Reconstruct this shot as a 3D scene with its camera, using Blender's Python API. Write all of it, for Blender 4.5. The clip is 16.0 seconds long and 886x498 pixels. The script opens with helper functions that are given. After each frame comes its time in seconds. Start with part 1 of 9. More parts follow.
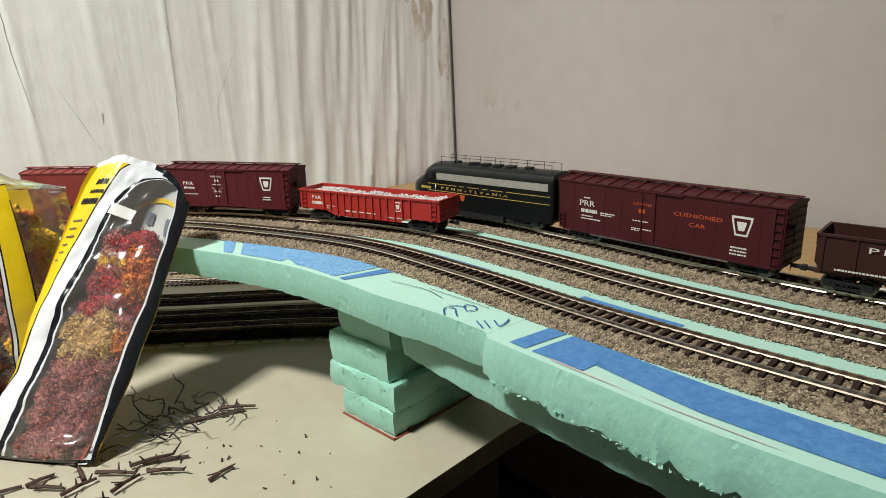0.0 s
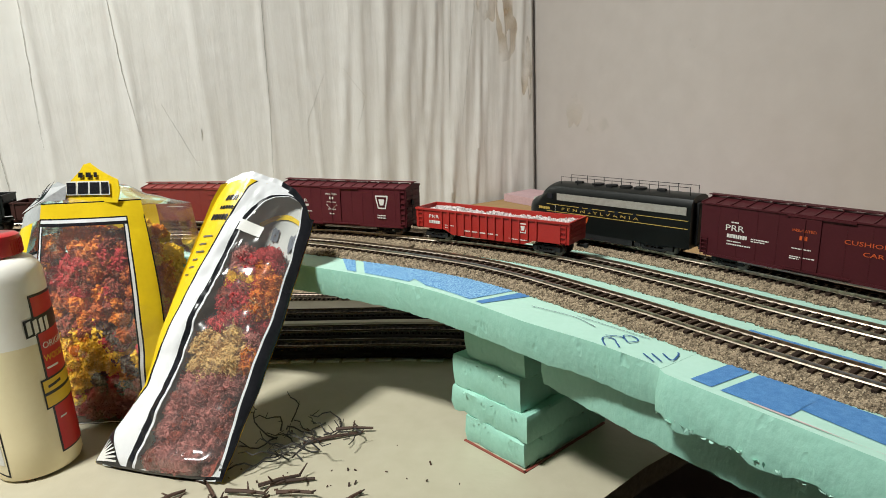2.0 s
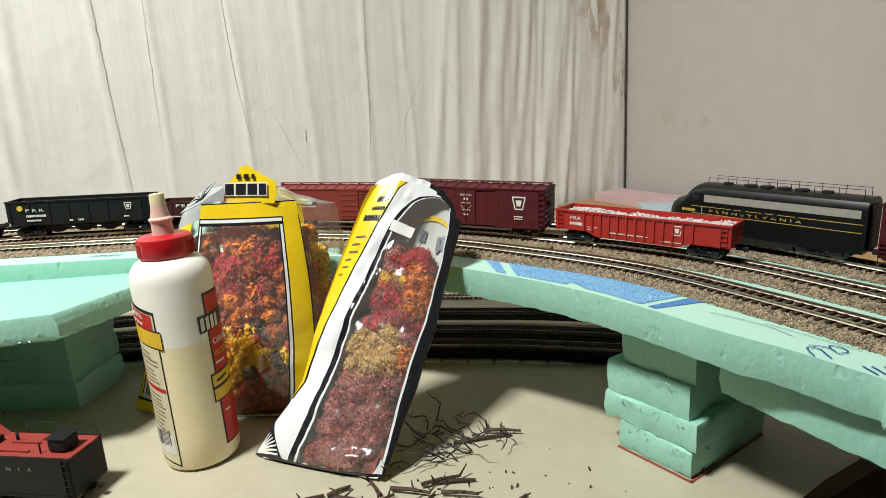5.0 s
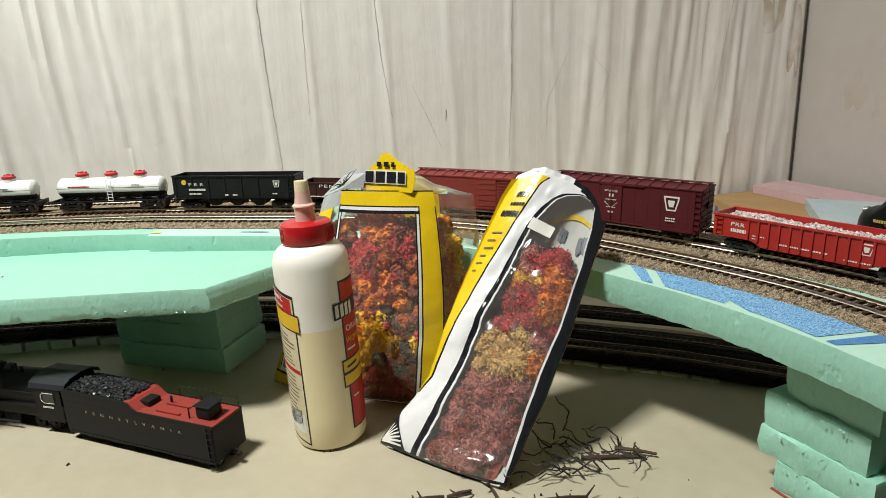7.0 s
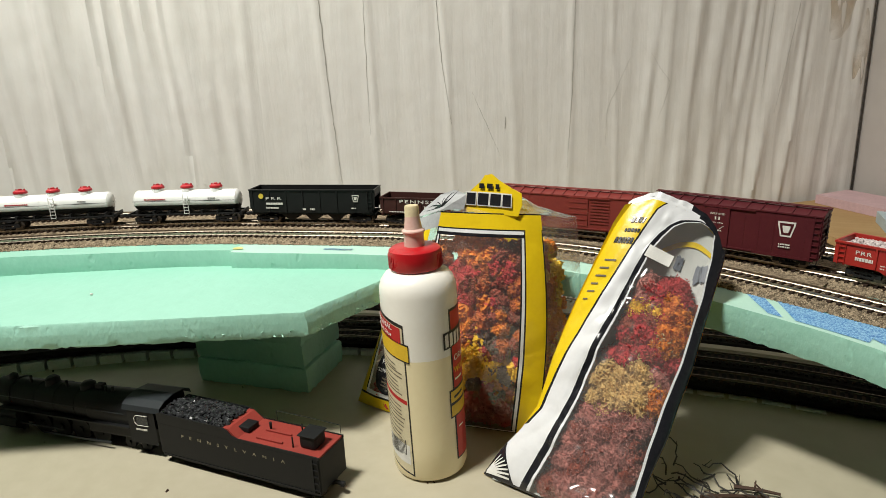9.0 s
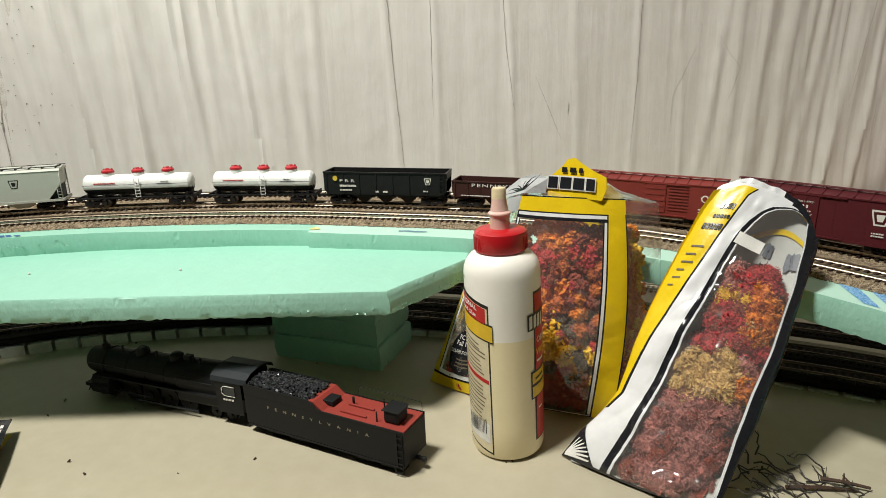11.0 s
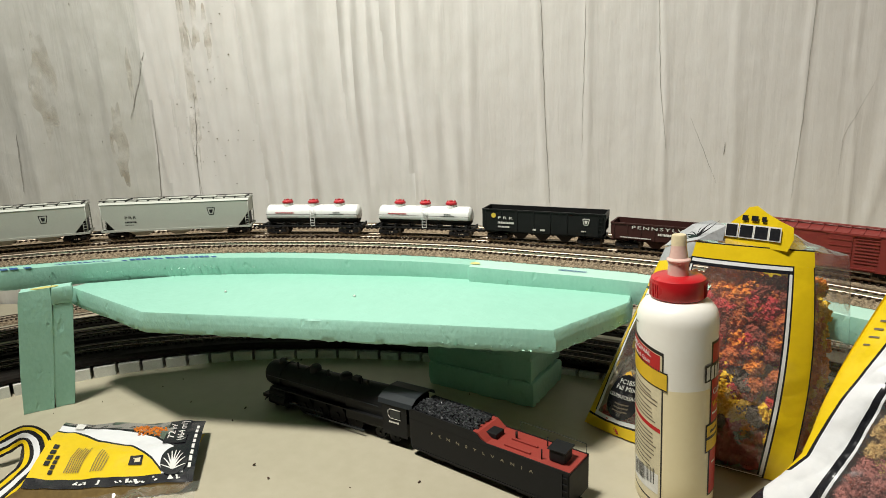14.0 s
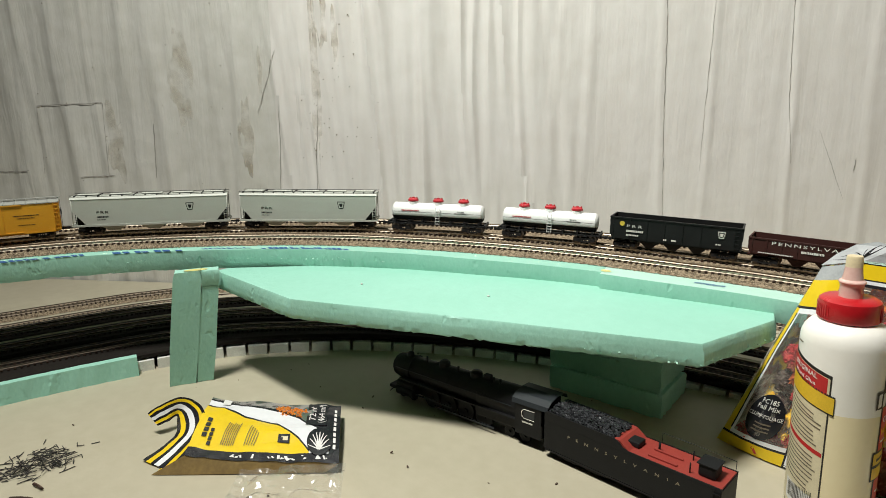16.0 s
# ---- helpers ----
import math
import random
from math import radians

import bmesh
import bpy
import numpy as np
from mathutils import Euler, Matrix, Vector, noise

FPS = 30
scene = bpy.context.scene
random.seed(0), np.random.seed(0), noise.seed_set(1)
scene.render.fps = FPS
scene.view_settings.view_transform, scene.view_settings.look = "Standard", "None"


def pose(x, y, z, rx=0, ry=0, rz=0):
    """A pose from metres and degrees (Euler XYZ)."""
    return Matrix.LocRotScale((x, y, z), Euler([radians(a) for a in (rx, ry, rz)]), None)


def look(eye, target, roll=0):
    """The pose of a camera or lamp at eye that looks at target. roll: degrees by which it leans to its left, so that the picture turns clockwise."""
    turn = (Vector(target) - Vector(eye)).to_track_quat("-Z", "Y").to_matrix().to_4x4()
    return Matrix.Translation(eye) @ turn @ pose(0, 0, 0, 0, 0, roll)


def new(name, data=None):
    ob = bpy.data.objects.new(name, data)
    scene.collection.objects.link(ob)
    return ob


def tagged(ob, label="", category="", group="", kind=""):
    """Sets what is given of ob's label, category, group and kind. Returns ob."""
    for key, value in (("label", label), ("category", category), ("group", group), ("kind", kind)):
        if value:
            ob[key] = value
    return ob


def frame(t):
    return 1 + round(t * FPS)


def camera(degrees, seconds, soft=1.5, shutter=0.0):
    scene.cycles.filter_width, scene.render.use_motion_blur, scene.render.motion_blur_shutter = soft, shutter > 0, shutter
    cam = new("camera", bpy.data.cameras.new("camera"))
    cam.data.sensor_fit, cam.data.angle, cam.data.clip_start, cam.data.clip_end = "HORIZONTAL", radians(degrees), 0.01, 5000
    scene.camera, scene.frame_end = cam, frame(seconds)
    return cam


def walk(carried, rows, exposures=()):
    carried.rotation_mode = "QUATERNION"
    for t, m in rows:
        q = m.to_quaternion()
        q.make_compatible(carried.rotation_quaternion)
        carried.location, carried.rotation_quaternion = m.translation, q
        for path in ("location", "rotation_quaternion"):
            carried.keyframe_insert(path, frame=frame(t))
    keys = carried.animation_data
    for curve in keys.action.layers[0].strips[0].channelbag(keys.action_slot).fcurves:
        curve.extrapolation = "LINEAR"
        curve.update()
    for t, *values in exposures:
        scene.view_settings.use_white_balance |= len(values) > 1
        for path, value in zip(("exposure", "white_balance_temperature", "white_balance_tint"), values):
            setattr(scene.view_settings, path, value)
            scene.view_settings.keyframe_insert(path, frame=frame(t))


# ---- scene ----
cam = camera(71.5, 16.0, soft=0.9)
PATH = [
    (0, (-0.059, 0.296, 0.294), (-0.347, 2.204, -0.23), -2.8),
    (0.5, (-0.071, 0.292, 0.295), (-0.392, 2.199, -0.213), -3.0),
    (1, (-0.091, 0.293, 0.284), (-0.459, 2.18, -0.265), -3.4),
    (1.5, (-0.113, 0.301, 0.285), (-0.542, 2.18, -0.251), -3.5),
    (2, (-0.13, 0.302, 0.297), (-0.583, 2.194, -0.165), -2.7),
    (2.5, (-0.14, 0.302, 0.301), (-0.607, 2.197, -0.134), -2.6),
    (3, (-0.152, 0.301, 0.304), (-0.651, 2.188, -0.134), -2.7),
    (3.5, (-0.159, 0.296, 0.305), (-0.675, 2.179, -0.131), -2.8),
    (4, (-0.173, 0.292, 0.305), (-0.725, 2.163, -0.137), -3.2),
    (4.5, (-0.199, 0.281, 0.306), (-0.804, 2.135, -0.135), -3.4),
    (4.7, (-0.21, 0.28, 0.304), (-0.81, 2.133, -0.147), -3.4),
    (7, (-0.235, 0.307, 0.32), (-1.229, 1.962, -0.202), -2.7),
    (7.5, (-0.264, 0.304, 0.32), (-1.271, 1.947, -0.215), -3.7),
    (8, (-0.314, 0.29, 0.332), (-1.327, 1.94, -0.17), -2.0),
    (10.3, (-0.322, 0.282, 0.347), (-1.386, 1.875, -0.227), -3.4),
    (10.5, (-0.331, 0.274, 0.34), (-1.403, 1.868, -0.217), -2.9),
    (11, (-0.347, 0.258, 0.343), (-1.483, 1.804, -0.223), -2.4),
    (11.5, (-0.352, 0.25, 0.344), (-1.539, 1.756, -0.223), -2.0),
    (12, (-0.365, 0.238, 0.348), (-1.61, 1.71, -0.183), -1.2),
    (12.5, (-0.377, 0.226, 0.352), (-1.687, 1.652, -0.146), -1.9),
    (13, (-0.376, 0.221, 0.353), (-1.733, 1.602, -0.147), -2.1),
    (13.5, (-0.371, 0.22, 0.354), (-1.747, 1.59, -0.127), -2.1),
    (14, (-0.376, 0.211, 0.357), (-1.804, 1.535, -0.097), -2.3),
    (14.5, (-0.388, 0.193, 0.362), (-1.879, 1.45, -0.082), -2.0),
    (15, (-0.402, 0.17, 0.366), (-1.934, 1.378, -0.072), -1.3),
    (15.5, (-0.417, 0.15, 0.364), (-1.973, 1.328, -0.074), -0.8),
    (16, (-0.423, 0.137, 0.366), (-1.98, 1.307, -0.087), -0.5),
]
walk(cam, [(t, look(eye, target, roll)) for t, eye, target, roll in PATH], [(0, 0.14, 6500, 10), (4.5, 0.16, 6500, 9), (7, -0.08, 6700, 10), (11, -0.2, 6850, 11), (13.5, -0.2, 6850, 11), (16, -0.22, 6650, 10)])

# ---------------------------------------------------------------- light
world = bpy.data.worlds.new("world")
scene.world = world
world.use_nodes = True
world.node_tree.nodes["Background"].inputs[0].default_value = (0.9, 0.95, 1.0, 1)
world.node_tree.nodes["Background"].inputs[1].default_value = 0.005


def area_lamp(name, eye, target, sx, sy, watts, colour):
    d = bpy.data.lights.new(name, "AREA")
    d.shape, d.size, d.size_y, d.energy, d.color = "RECTANGLE", sx, sy, watts, colour
    d.spread = math.radians(110)
    ob = new(name, d)
    ob.matrix_world = look(eye, target)
    return ob


area_lamp("ceiling_tube_light", (-0.96, -0.03, 2.0), (-0.88, 0.85, 0.3), 0.34, 0.20, 27, (0.965, 0.98, 0.935))


# ---------------------------------------------------------------- materials
def material(name, colour, rough=0.6, metal=0.0, second=None, scale=40.0, mix=0.5, bump=0.0, bump_scale=None,
             island=0.0, fine=None, spec=0.5, coat=0.0, alpha=None, stretch=(1, 1, 1), pits=0.0):
    """A principled material with two scales of noise in colour, roughness and relief."""
    m = bpy.data.materials.new(name)
    m.use_nodes = True
    nt = m.node_tree
    n, l = nt.nodes, nt.links
    b = n["Principled BSDF"]
    b.inputs["Roughness"].default_value = rough
    b.inputs["Metallic"].default_value = metal
    b.inputs["Specular IOR Level"].default_value = spec
    b.inputs["Coat Weight"].default_value = coat
    tc = n.new("ShaderNodeTexCoord")
    mp = n.new("ShaderNodeMapping")
    mp.inputs["Scale"].default_value = stretch
    l.new(tc.outputs["Object"], mp.inputs["Vector"])
    c2 = second or [c * 0.82 for c in colour]
    t1, t2 = n.new("ShaderNodeTexNoise"), n.new("ShaderNodeTexNoise")
    for t, s in ((t1, scale), (t2, fine or scale * 9)):
        t.inputs["Scale"].default_value = s
        t.inputs["Detail"].default_value = 5
        l.new(mp.outputs[0], t.inputs["Vector"])
    add = n.new("ShaderNodeMath")
    add.operation = "MULTIPLY_ADD"
    l.new(t2.outputs["Fac"], add.inputs[0])
    add.inputs[1].default_value = 0.5
    half = n.new("ShaderNodeMath")
    half.operation = "MULTIPLY"
    half.inputs[1].default_value = 0.5
    l.new(t1.outputs["Fac"], half.inputs[0])
    l.new(half.outputs[0], add.inputs[2])
    ramp = n.new("ShaderNodeMapRange")
    ramp.inputs[1].default_value, ramp.inputs[2].default_value = 0.5 - 0.25 * (1.2 - mix), 0.5 + 0.25 * (1.2 - mix)
    l.new(add.outputs[0], ramp.inputs[0])
    mx = n.new("ShaderNodeMix")
    mx.data_type = "RGBA"
    mx.inputs["A"].default_value, mx.inputs["B"].default_value = (*colour, 1), (*c2, 1)
    l.new(ramp.outputs[0], mx.inputs["Factor"])
    out = mx.outputs["Result"]
    if island:
        g, o = n.new("ShaderNodeNewGeometry"), n.new("ShaderNodeObjectInfo")
        s = n.new("ShaderNodeMath")
        s.operation = "ADD"
        l.new(g.outputs["Random Per Island"], s.inputs[0])
        l.new(o.outputs["Random"], s.inputs[1])
        f = n.new("ShaderNodeMath")
        f.operation = "FRACT"
        l.new(s.outputs[0], f.inputs[0])
        r = n.new("ShaderNodeMapRange")
        r.inputs[3].default_value, r.inputs[4].default_value = 1 - island, 1 + island
        l.new(f.outputs[0], r.inputs[0])
        hv = n.new("ShaderNodeHueSaturation")
        l.new(r.outputs[0], hv.inputs["Value"])
        l.new(out, hv.inputs["Color"])
        out = hv.outputs["Color"]
    l.new(out, b.inputs["Base Color"])
    if bump:
        bp = n.new("ShaderNodeBump")
        bp.inputs["Strength"].default_value = 0.6
        bp.inputs["Distance"].default_value = bump
        t3 = n.new("ShaderNodeTexNoise")
        t3.inputs["Scale"].default_value = bump_scale or scale * 4
        t3.inputs["Detail"].default_value = 4
        l.new(mp.outputs[0], t3.inputs["Vector"])
        l.new(t3.outputs["Fac"], bp.inputs["Height"])
        l.new(bp.outputs[0], b.inputs["Normal"])
        if pits:
            # scattered small dents and nicks
            vo, mr, bq = n.new("ShaderNodeTexNoise"), n.new("ShaderNodeMapRange"), n.new("ShaderNodeBump")
            vo.inputs["Scale"].default_value, vo.inputs["Detail"].default_value = 95, 2
            mr.inputs[1].default_value, mr.inputs[2].default_value = 0.64, 0.76
            mr.inputs[3].default_value, mr.inputs[4].default_value = 1.0, 0.0
            bq.inputs["Strength"].default_value, bq.inputs["Distance"].default_value = 0.9, pits
            l.new(mp.outputs[0], vo.inputs["Vector"])
            l.new(vo.outputs["Fac"], mr.inputs[0])
            l.new(mr.outputs[0], bq.inputs["Height"])
            l.new(bp.outputs[0], bq.inputs["Normal"])
            l.new(bq.outputs[0], b.inputs["Normal"])
    rr = n.new("ShaderNodeMapRange")
    rr.inputs[3].default_value, rr.inputs[4].default_value = max(0, rough - 0.08), min(1, rough + 0.08)
    l.new(t1.outputs["Fac"], rr.inputs[0])
    l.new(rr.outputs[0], b.inputs["Roughness"])
    if alpha is not None:
        b.inputs["Alpha"].default_value = alpha
    return m


M_TABLE = material("cream_paint", (0.46, 0.42, 0.315), 0.5, second=(0.405, 0.365, 0.265), scale=6, bump=0.0004, bump_scale=120)
M_EDGE = material("raw_board_edge", (0.30, 0.24, 0.15), 0.85, second=(0.16, 0.12, 0.08), scale=30, bump=0.002)
M_FOAM = material("green_foam", (0.31, 0.61, 0.495), 0.42, second=(0.275, 0.565, 0.45), scale=9, bump=0.0009, bump_scale=110, mix=0.4, pits=0.0002)
M_FOAMCUT = material("cut_green_foam", (0.35, 0.645, 0.53), 0.62, second=(0.29, 0.58, 0.465), scale=35, bump=0.0012, bump_scale=220, mix=0.5, stretch=(1, 1, 0.55), pits=0.0007)
M_BLUEINK = material("blue_print", (0.045, 0.175, 0.43), 0.5, second=(0.10, 0.27, 0.54), scale=240, mix=0.8, fine=1500)
M_BLUESPECK = material("speckled_blue_print", (0.035, 0.19, 0.48), 0.5, second=(0.30, 0.55, 0.74), scale=560, mix=0.95, fine=1100)
M_DECKTOP = material("pale_foam_skin", (0.47, 0.72, 0.62), 0.45, second=(0.42, 0.67, 0.56), scale=25, bump=0.0003, bump_scale=200)
M_INK = material("navy_ink", (0.02, 0.10, 0.30), 0.5, scale=200)
M_BALLAST = material("ballast", (0.34, 0.265, 0.18), 0.95, spec=0.2, second=(0.10, 0.075, 0.05), scale=260, mix=0.9, fine=900, bump=0.002, bump_scale=500)
M_STONE = material("ballast_stone", (0.40, 0.32, 0.22), 0.95, spec=0.2, second=(0.20, 0.155, 0.105), scale=300, island=0.7)
M_TIE = material("brown_tie", (0.024, 0.014, 0.010), 0.8, spec=0.2, second=(0.042, 0.025, 0.017), scale=200, island=0.3)
M_RAIL = material("nickel_silver_rail", (0.78, 0.69, 0.56), 0.34, metal=1.0, second=(0.40, 0.32, 0.23), scale=40)
M_DARKBED = material("dark_roadbed", (0.009, 0.007, 0.006), 0.9, spec=0.2, second=(0.018, 0.014, 0.011), scale=120, bump=0.001, bump_scale=500)
M_DARKRAIL = material("dull_rail", (0.28, 0.23, 0.18), 0.45, metal=1.0, scale=60)
M_WHITEFOAM = material("white_foam", (0.78, 0.77, 0.72), 0.8, scale=60, bump=0.0008, bump_scale=300)
M_WALL = material("white_plastic_sheet", (0.82, 0.80, 0.765), 0.24, second=(0.74, 0.71, 0.66), scale=3, mix=0.4, bump=0.002, bump_scale=30)
M_WALL2 = material("old_plastic_sheet", (0.72, 0.71, 0.665), 0.30, second=(0.60, 0.59, 0.53), scale=4, mix=0.5, bump=0.002, bump_scale=26)
M_WALLB = material("grey_wall_board", (0.51, 0.468, 0.438), 0.7, second=(0.45, 0.408, 0.378), scale=2.5, mix=0.4, bump=0.0006, bump_scale=60)
M_PLY = material("plywood", (0.45, 0.29, 0.13), 0.7, second=(0.36, 0.22, 0.09), scale=10, stretch=(1, 6, 1))
M_PINK = material("pink_foam", (0.62, 0.42, 0.44), 0.75, scale=20)
M_PALEBLUE = material("pale_blue_sheet", (0.48, 0.58, 0.62), 0.7, scale=20)
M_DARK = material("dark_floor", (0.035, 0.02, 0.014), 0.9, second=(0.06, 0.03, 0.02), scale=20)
# ceiling and back walls are never in view; darkened to cut bounced light
M_CEIL = material("low_bounce_ceiling", (0.16, 0.15, 0.135), 0.9, scale=8)
M_BACK = material("low_bounce_wall", (0.08, 0.065, 0.05), 0.8, scale=8)


def wrinkled(m, layers):
    """Adds fine hanging wrinkles to a material's relief: layers of (across, upright, depth)."""
    n, l = m.node_tree.nodes, m.node_tree.links
    b = n["Principled BSDF"]
    last = b.inputs["Normal"].links[0].from_socket
    tc = n.new("ShaderNodeTexCoord")
    for across, upright, deep in layers:
        mp, tx, bp = n.new("ShaderNodeMapping"), n.new("ShaderNodeTexNoise"), n.new("ShaderNodeBump")
        mp.inputs["Scale"].default_value = (across, across, upright)
        tx.inputs["Scale"].default_value, tx.inputs["Detail"].default_value, tx.inputs["Distortion"].default_value = 1.0, 4, 0.6
        bp.inputs["Strength"].default_value, bp.inputs["Distance"].default_value = 0.8, deep
        l.new(tc.outputs["Object"], mp.inputs["Vector"])
        l.new(mp.outputs[0], tx.inputs["Vector"])
        l.new(tx.outputs["Fac"], bp.inputs["Height"])
        l.new(last, bp.inputs["Normal"])
        last = bp.outputs[0]
    l.new(last, b.inputs["Normal"])


wrinkled(M_WALL, ((24, 1.4, 0.0018), (90, 9, 0.0008)))
wrinkled(M_WALL2, ((20, 2.2, 0.008), (70, 12, 0.0025)))


# ---------------------------------------------------------------- mesh helpers
def mesh_object(name, bm, mats, parent=None, label="", smooth=False):
    me = bpy.data.meshes.new(name)
    bmesh.ops.recalc_face_normals(bm, faces=bm.faces)
    for e in bm.edges:
        if len(e.link_faces) == 2 and e.calc_face_angle() > 0.6:
            e.smooth = False
    bm.to_mesh(me)
    bm.free()
    for m in mats if isinstance(mats, (list, tuple)) else [mats]:
        me.materials.append(m)
    if smooth:
        for p in me.polygons:
            p.use_smooth = True
    ob = new(name, me)
    if parent:
        ob.parent = parent
    if label:
        ob["label"] = label
    return ob


def part(name, bm, mat, parent, label="", smooth=False):
    return mesh_object(name, bm, mat, parent, label, smooth)


def part_each(name, bm, mat, parent):
    """Every separate piece of a bmesh as a part of its own."""
    left = set(bm.verts)
    while left:
        todo, island = [left.pop()], []
        while todo:
            v = todo.pop()
            island.append(v)
            for e in v.link_edges:
                w = e.other_vert(v)
                if w in left:
                    left.remove(w)
                    todo.append(w)
        one, copy = bmesh.new(), {}
        for v in island:
            copy[v] = one.verts.new(v.co)
        for f in {f for v in island for f in v.link_faces}:
            one.faces.new([copy[v] for v in f.verts])
        part(name, one, mat, parent)
    bm.free()


def thing(name, label, category, m=None, group="", kind=""):
    ob = new(name)
    ob.empty_display_size = 0.02
    if m is not None:
        ob.matrix_world = m
    return tagged(ob, label, category, group, kind)


def add_box(bm, x0, y0, z0, x1, y1, z1, mi=0, m=None):
    v = [bm.verts.new((x, y, z)) for z in (z0, z1) for x, y in ((x0, y0), (x1, y0), (x1, y1), (x0, y1))]
    if m is not None:
        for a in v:
            a.co = m @ a.co
    fs = []
    for q in ((3, 2, 1, 0), (4, 5, 6, 7), (0, 1, 5, 4), (1, 2, 6, 5), (2, 3, 7, 6), (3, 0, 4, 7)):
        f = bm.faces.new([v[i] for i in q])
        f.material_index = mi
        fs.append(f)
    return fs


def box(x0, y0, z0, x1, y1, z1, bevel=0.0, m=None):
    bm = bmesh.new()
    add_box(bm, x0, y0, z0, x1, y1, z1, 0, m)
    if bevel:
        bmesh.ops.bevel(bm, geom=bm.edges[:], offset=bevel, segments=2, affect="EDGES", profile=0.6)
    return bm


def add_cyl(bm, p, q, r, r2=None, n=12, mi=0, caps=True):
    """A tube or cone from p to q."""
    p, q = Vector(p), Vector(q)
    r2 = r if r2 is None else r2
    turn = (q - p).to_track_quat("Z", "Y").to_matrix()
    rings = []
    for c, rad in ((p, r), (q, r2)):
        rings.append([bm.verts.new(c + turn @ Vector((rad * math.cos(2 * math.pi * i / n), rad * math.sin(2 * math.pi * i / n), 0))) for i in range(n)])
    for i in range(n):
        f = bm.faces.new((rings[0][i], rings[0][(i + 1) % n], rings[1][(i + 1) % n], rings[1][i]))
        f.material_index = mi
        f.smooth = True
    if caps:
        for ring, rev in ((rings[0], True), (rings[1], False)):
            f = bm.faces.new(list(reversed(ring)) if rev else ring)
            f.material_index = mi


def lathe(bm, profile, n=40, mi=0, sx=1.0, sy=1.0):
    rings = []
    for r, z in profile:
        rings.append([bm.verts.new((sx * r * math.cos(2 * math.pi * i / n), sy * r * math.sin(2 * math.pi * i / n), z)) for i in range(n)])
    for a, b in zip(rings, rings[1:]):
        for i in range(n):
            f = bm.faces.new((a[i], a[(i + 1) % n], b[(i + 1) % n], b[i]))
            f.material_index = mi
            f.smooth = True
    for ring in (rings[0], rings[-1]):
        f = bm.faces.new(ring)
        f.material_index = mi


# ---------------------------------------------------------------- the curve that everything follows
def spline(points, step=0.004):
    """Catmull-Rom curve through the points, resampled evenly."""
    p = [np.array(a, float) for a in points]
    p = [2 * p[0] - p[1]] + p + [2 * p[-1] - p[-2]]
    out = []
    for a, b, c, d in zip(p, p[1:], p[2:], p[3:]):
        for t in np.linspace(0, 1, 60, endpoint=False):
            out.append(0.5 * (2 * b + (c - a) * t + (2 * a - 5 * b + 4 * c - d) * t ** 2 + (3 * b - a - 3 * c + d) * t ** 3))
    out.append(p[-2])
    out = np.array(out)
    s = np.r_[0, np.cumsum(np.hypot(*np.diff(out, axis=0).T))]
    k = np.arange(0, s[-1], step)
    return np.c_[np.interp(k, s, out[:, 0]), np.interp(k, s, out[:, 1])]


class Line:
    """A plan curve with its normal to the outside (away from the camera's side)."""
    def __init__(self, pts, height):
        self.p = pts
        self.s = np.r_[0, np.cumsum(np.hypot(*np.diff(pts, axis=0).T))]
        t = np.gradient(pts, axis=0)
        t /= np.linalg.norm(t, axis=1)[:, None]
        self.t, self.n, self.h = t, np.c_[t[:, 1], -t[:, 0]] * -1, height

    def at(self, s, off=0.0, dz=0.0):
        x, y = (np.interp(s, self.s, self.p[:, i]) for i in (0, 1))
        nx, ny = (np.interp(s, self.s, self.n[:, i]) for i in (0, 1))
        x, y = x + off * nx, y + off * ny
        return Vector((x, y, self.h(x) + dz))

    def near(self, x, y):
        i = int(np.argmin(np.hypot(self.p[:, 0] - x, self.p[:, 1] - y)))
        return self.s[i]

    def spread(self, at, offs):
        """A line beside this one, at an offset that changes along the way."""
        return Line(smooth_line(self.p + np.interp(self.s, at, offs)[:, None] * self.n), self.h)


def smooth_line(p, step=0.004):
    s = np.r_[0, np.cumsum(np.hypot(*np.diff(p, axis=0).T))]
    k = np.arange(0, s[-1], step)
    return np.c_[np.interp(k, s, p[:, 0]), np.interp(k, s, p[:, 1])]


def deck_height(x):
    return 0.1425 - 0.026 * (x + 0.1)


# inner track, from the left end round the curve to the right end
INNER = Line(spline([(-1.367, -0.448), (-1.412, -0.149), (-1.417, 0.0), (-1.414, 0.145), (-1.383, 0.274), (-1.319, 0.411), (-1.225, 0.548), (-1.101, 0.664),
                     (-0.968, 0.756), (-0.853, 0.813), (-0.724, 0.868), (-0.572, 0.903), (-0.447, 0.903), (-0.354, 0.884), (-0.218, 0.833), (-0.109, 0.75),
                     (-0.032, 0.681), (0.043, 0.62), (0.14, 0.551), (0.26, 0.475), (0.45, 0.36)]), deck_height)
MIDDLE = INNER.spread([0, 1.9, 2.25, 3.2], [0.052, 0.056, 0.073, 0.073])
OUTER = INNER.spread([0, 1.5, 2.2, 3.2], [0.112, 0.122, 0.148, 0.148])


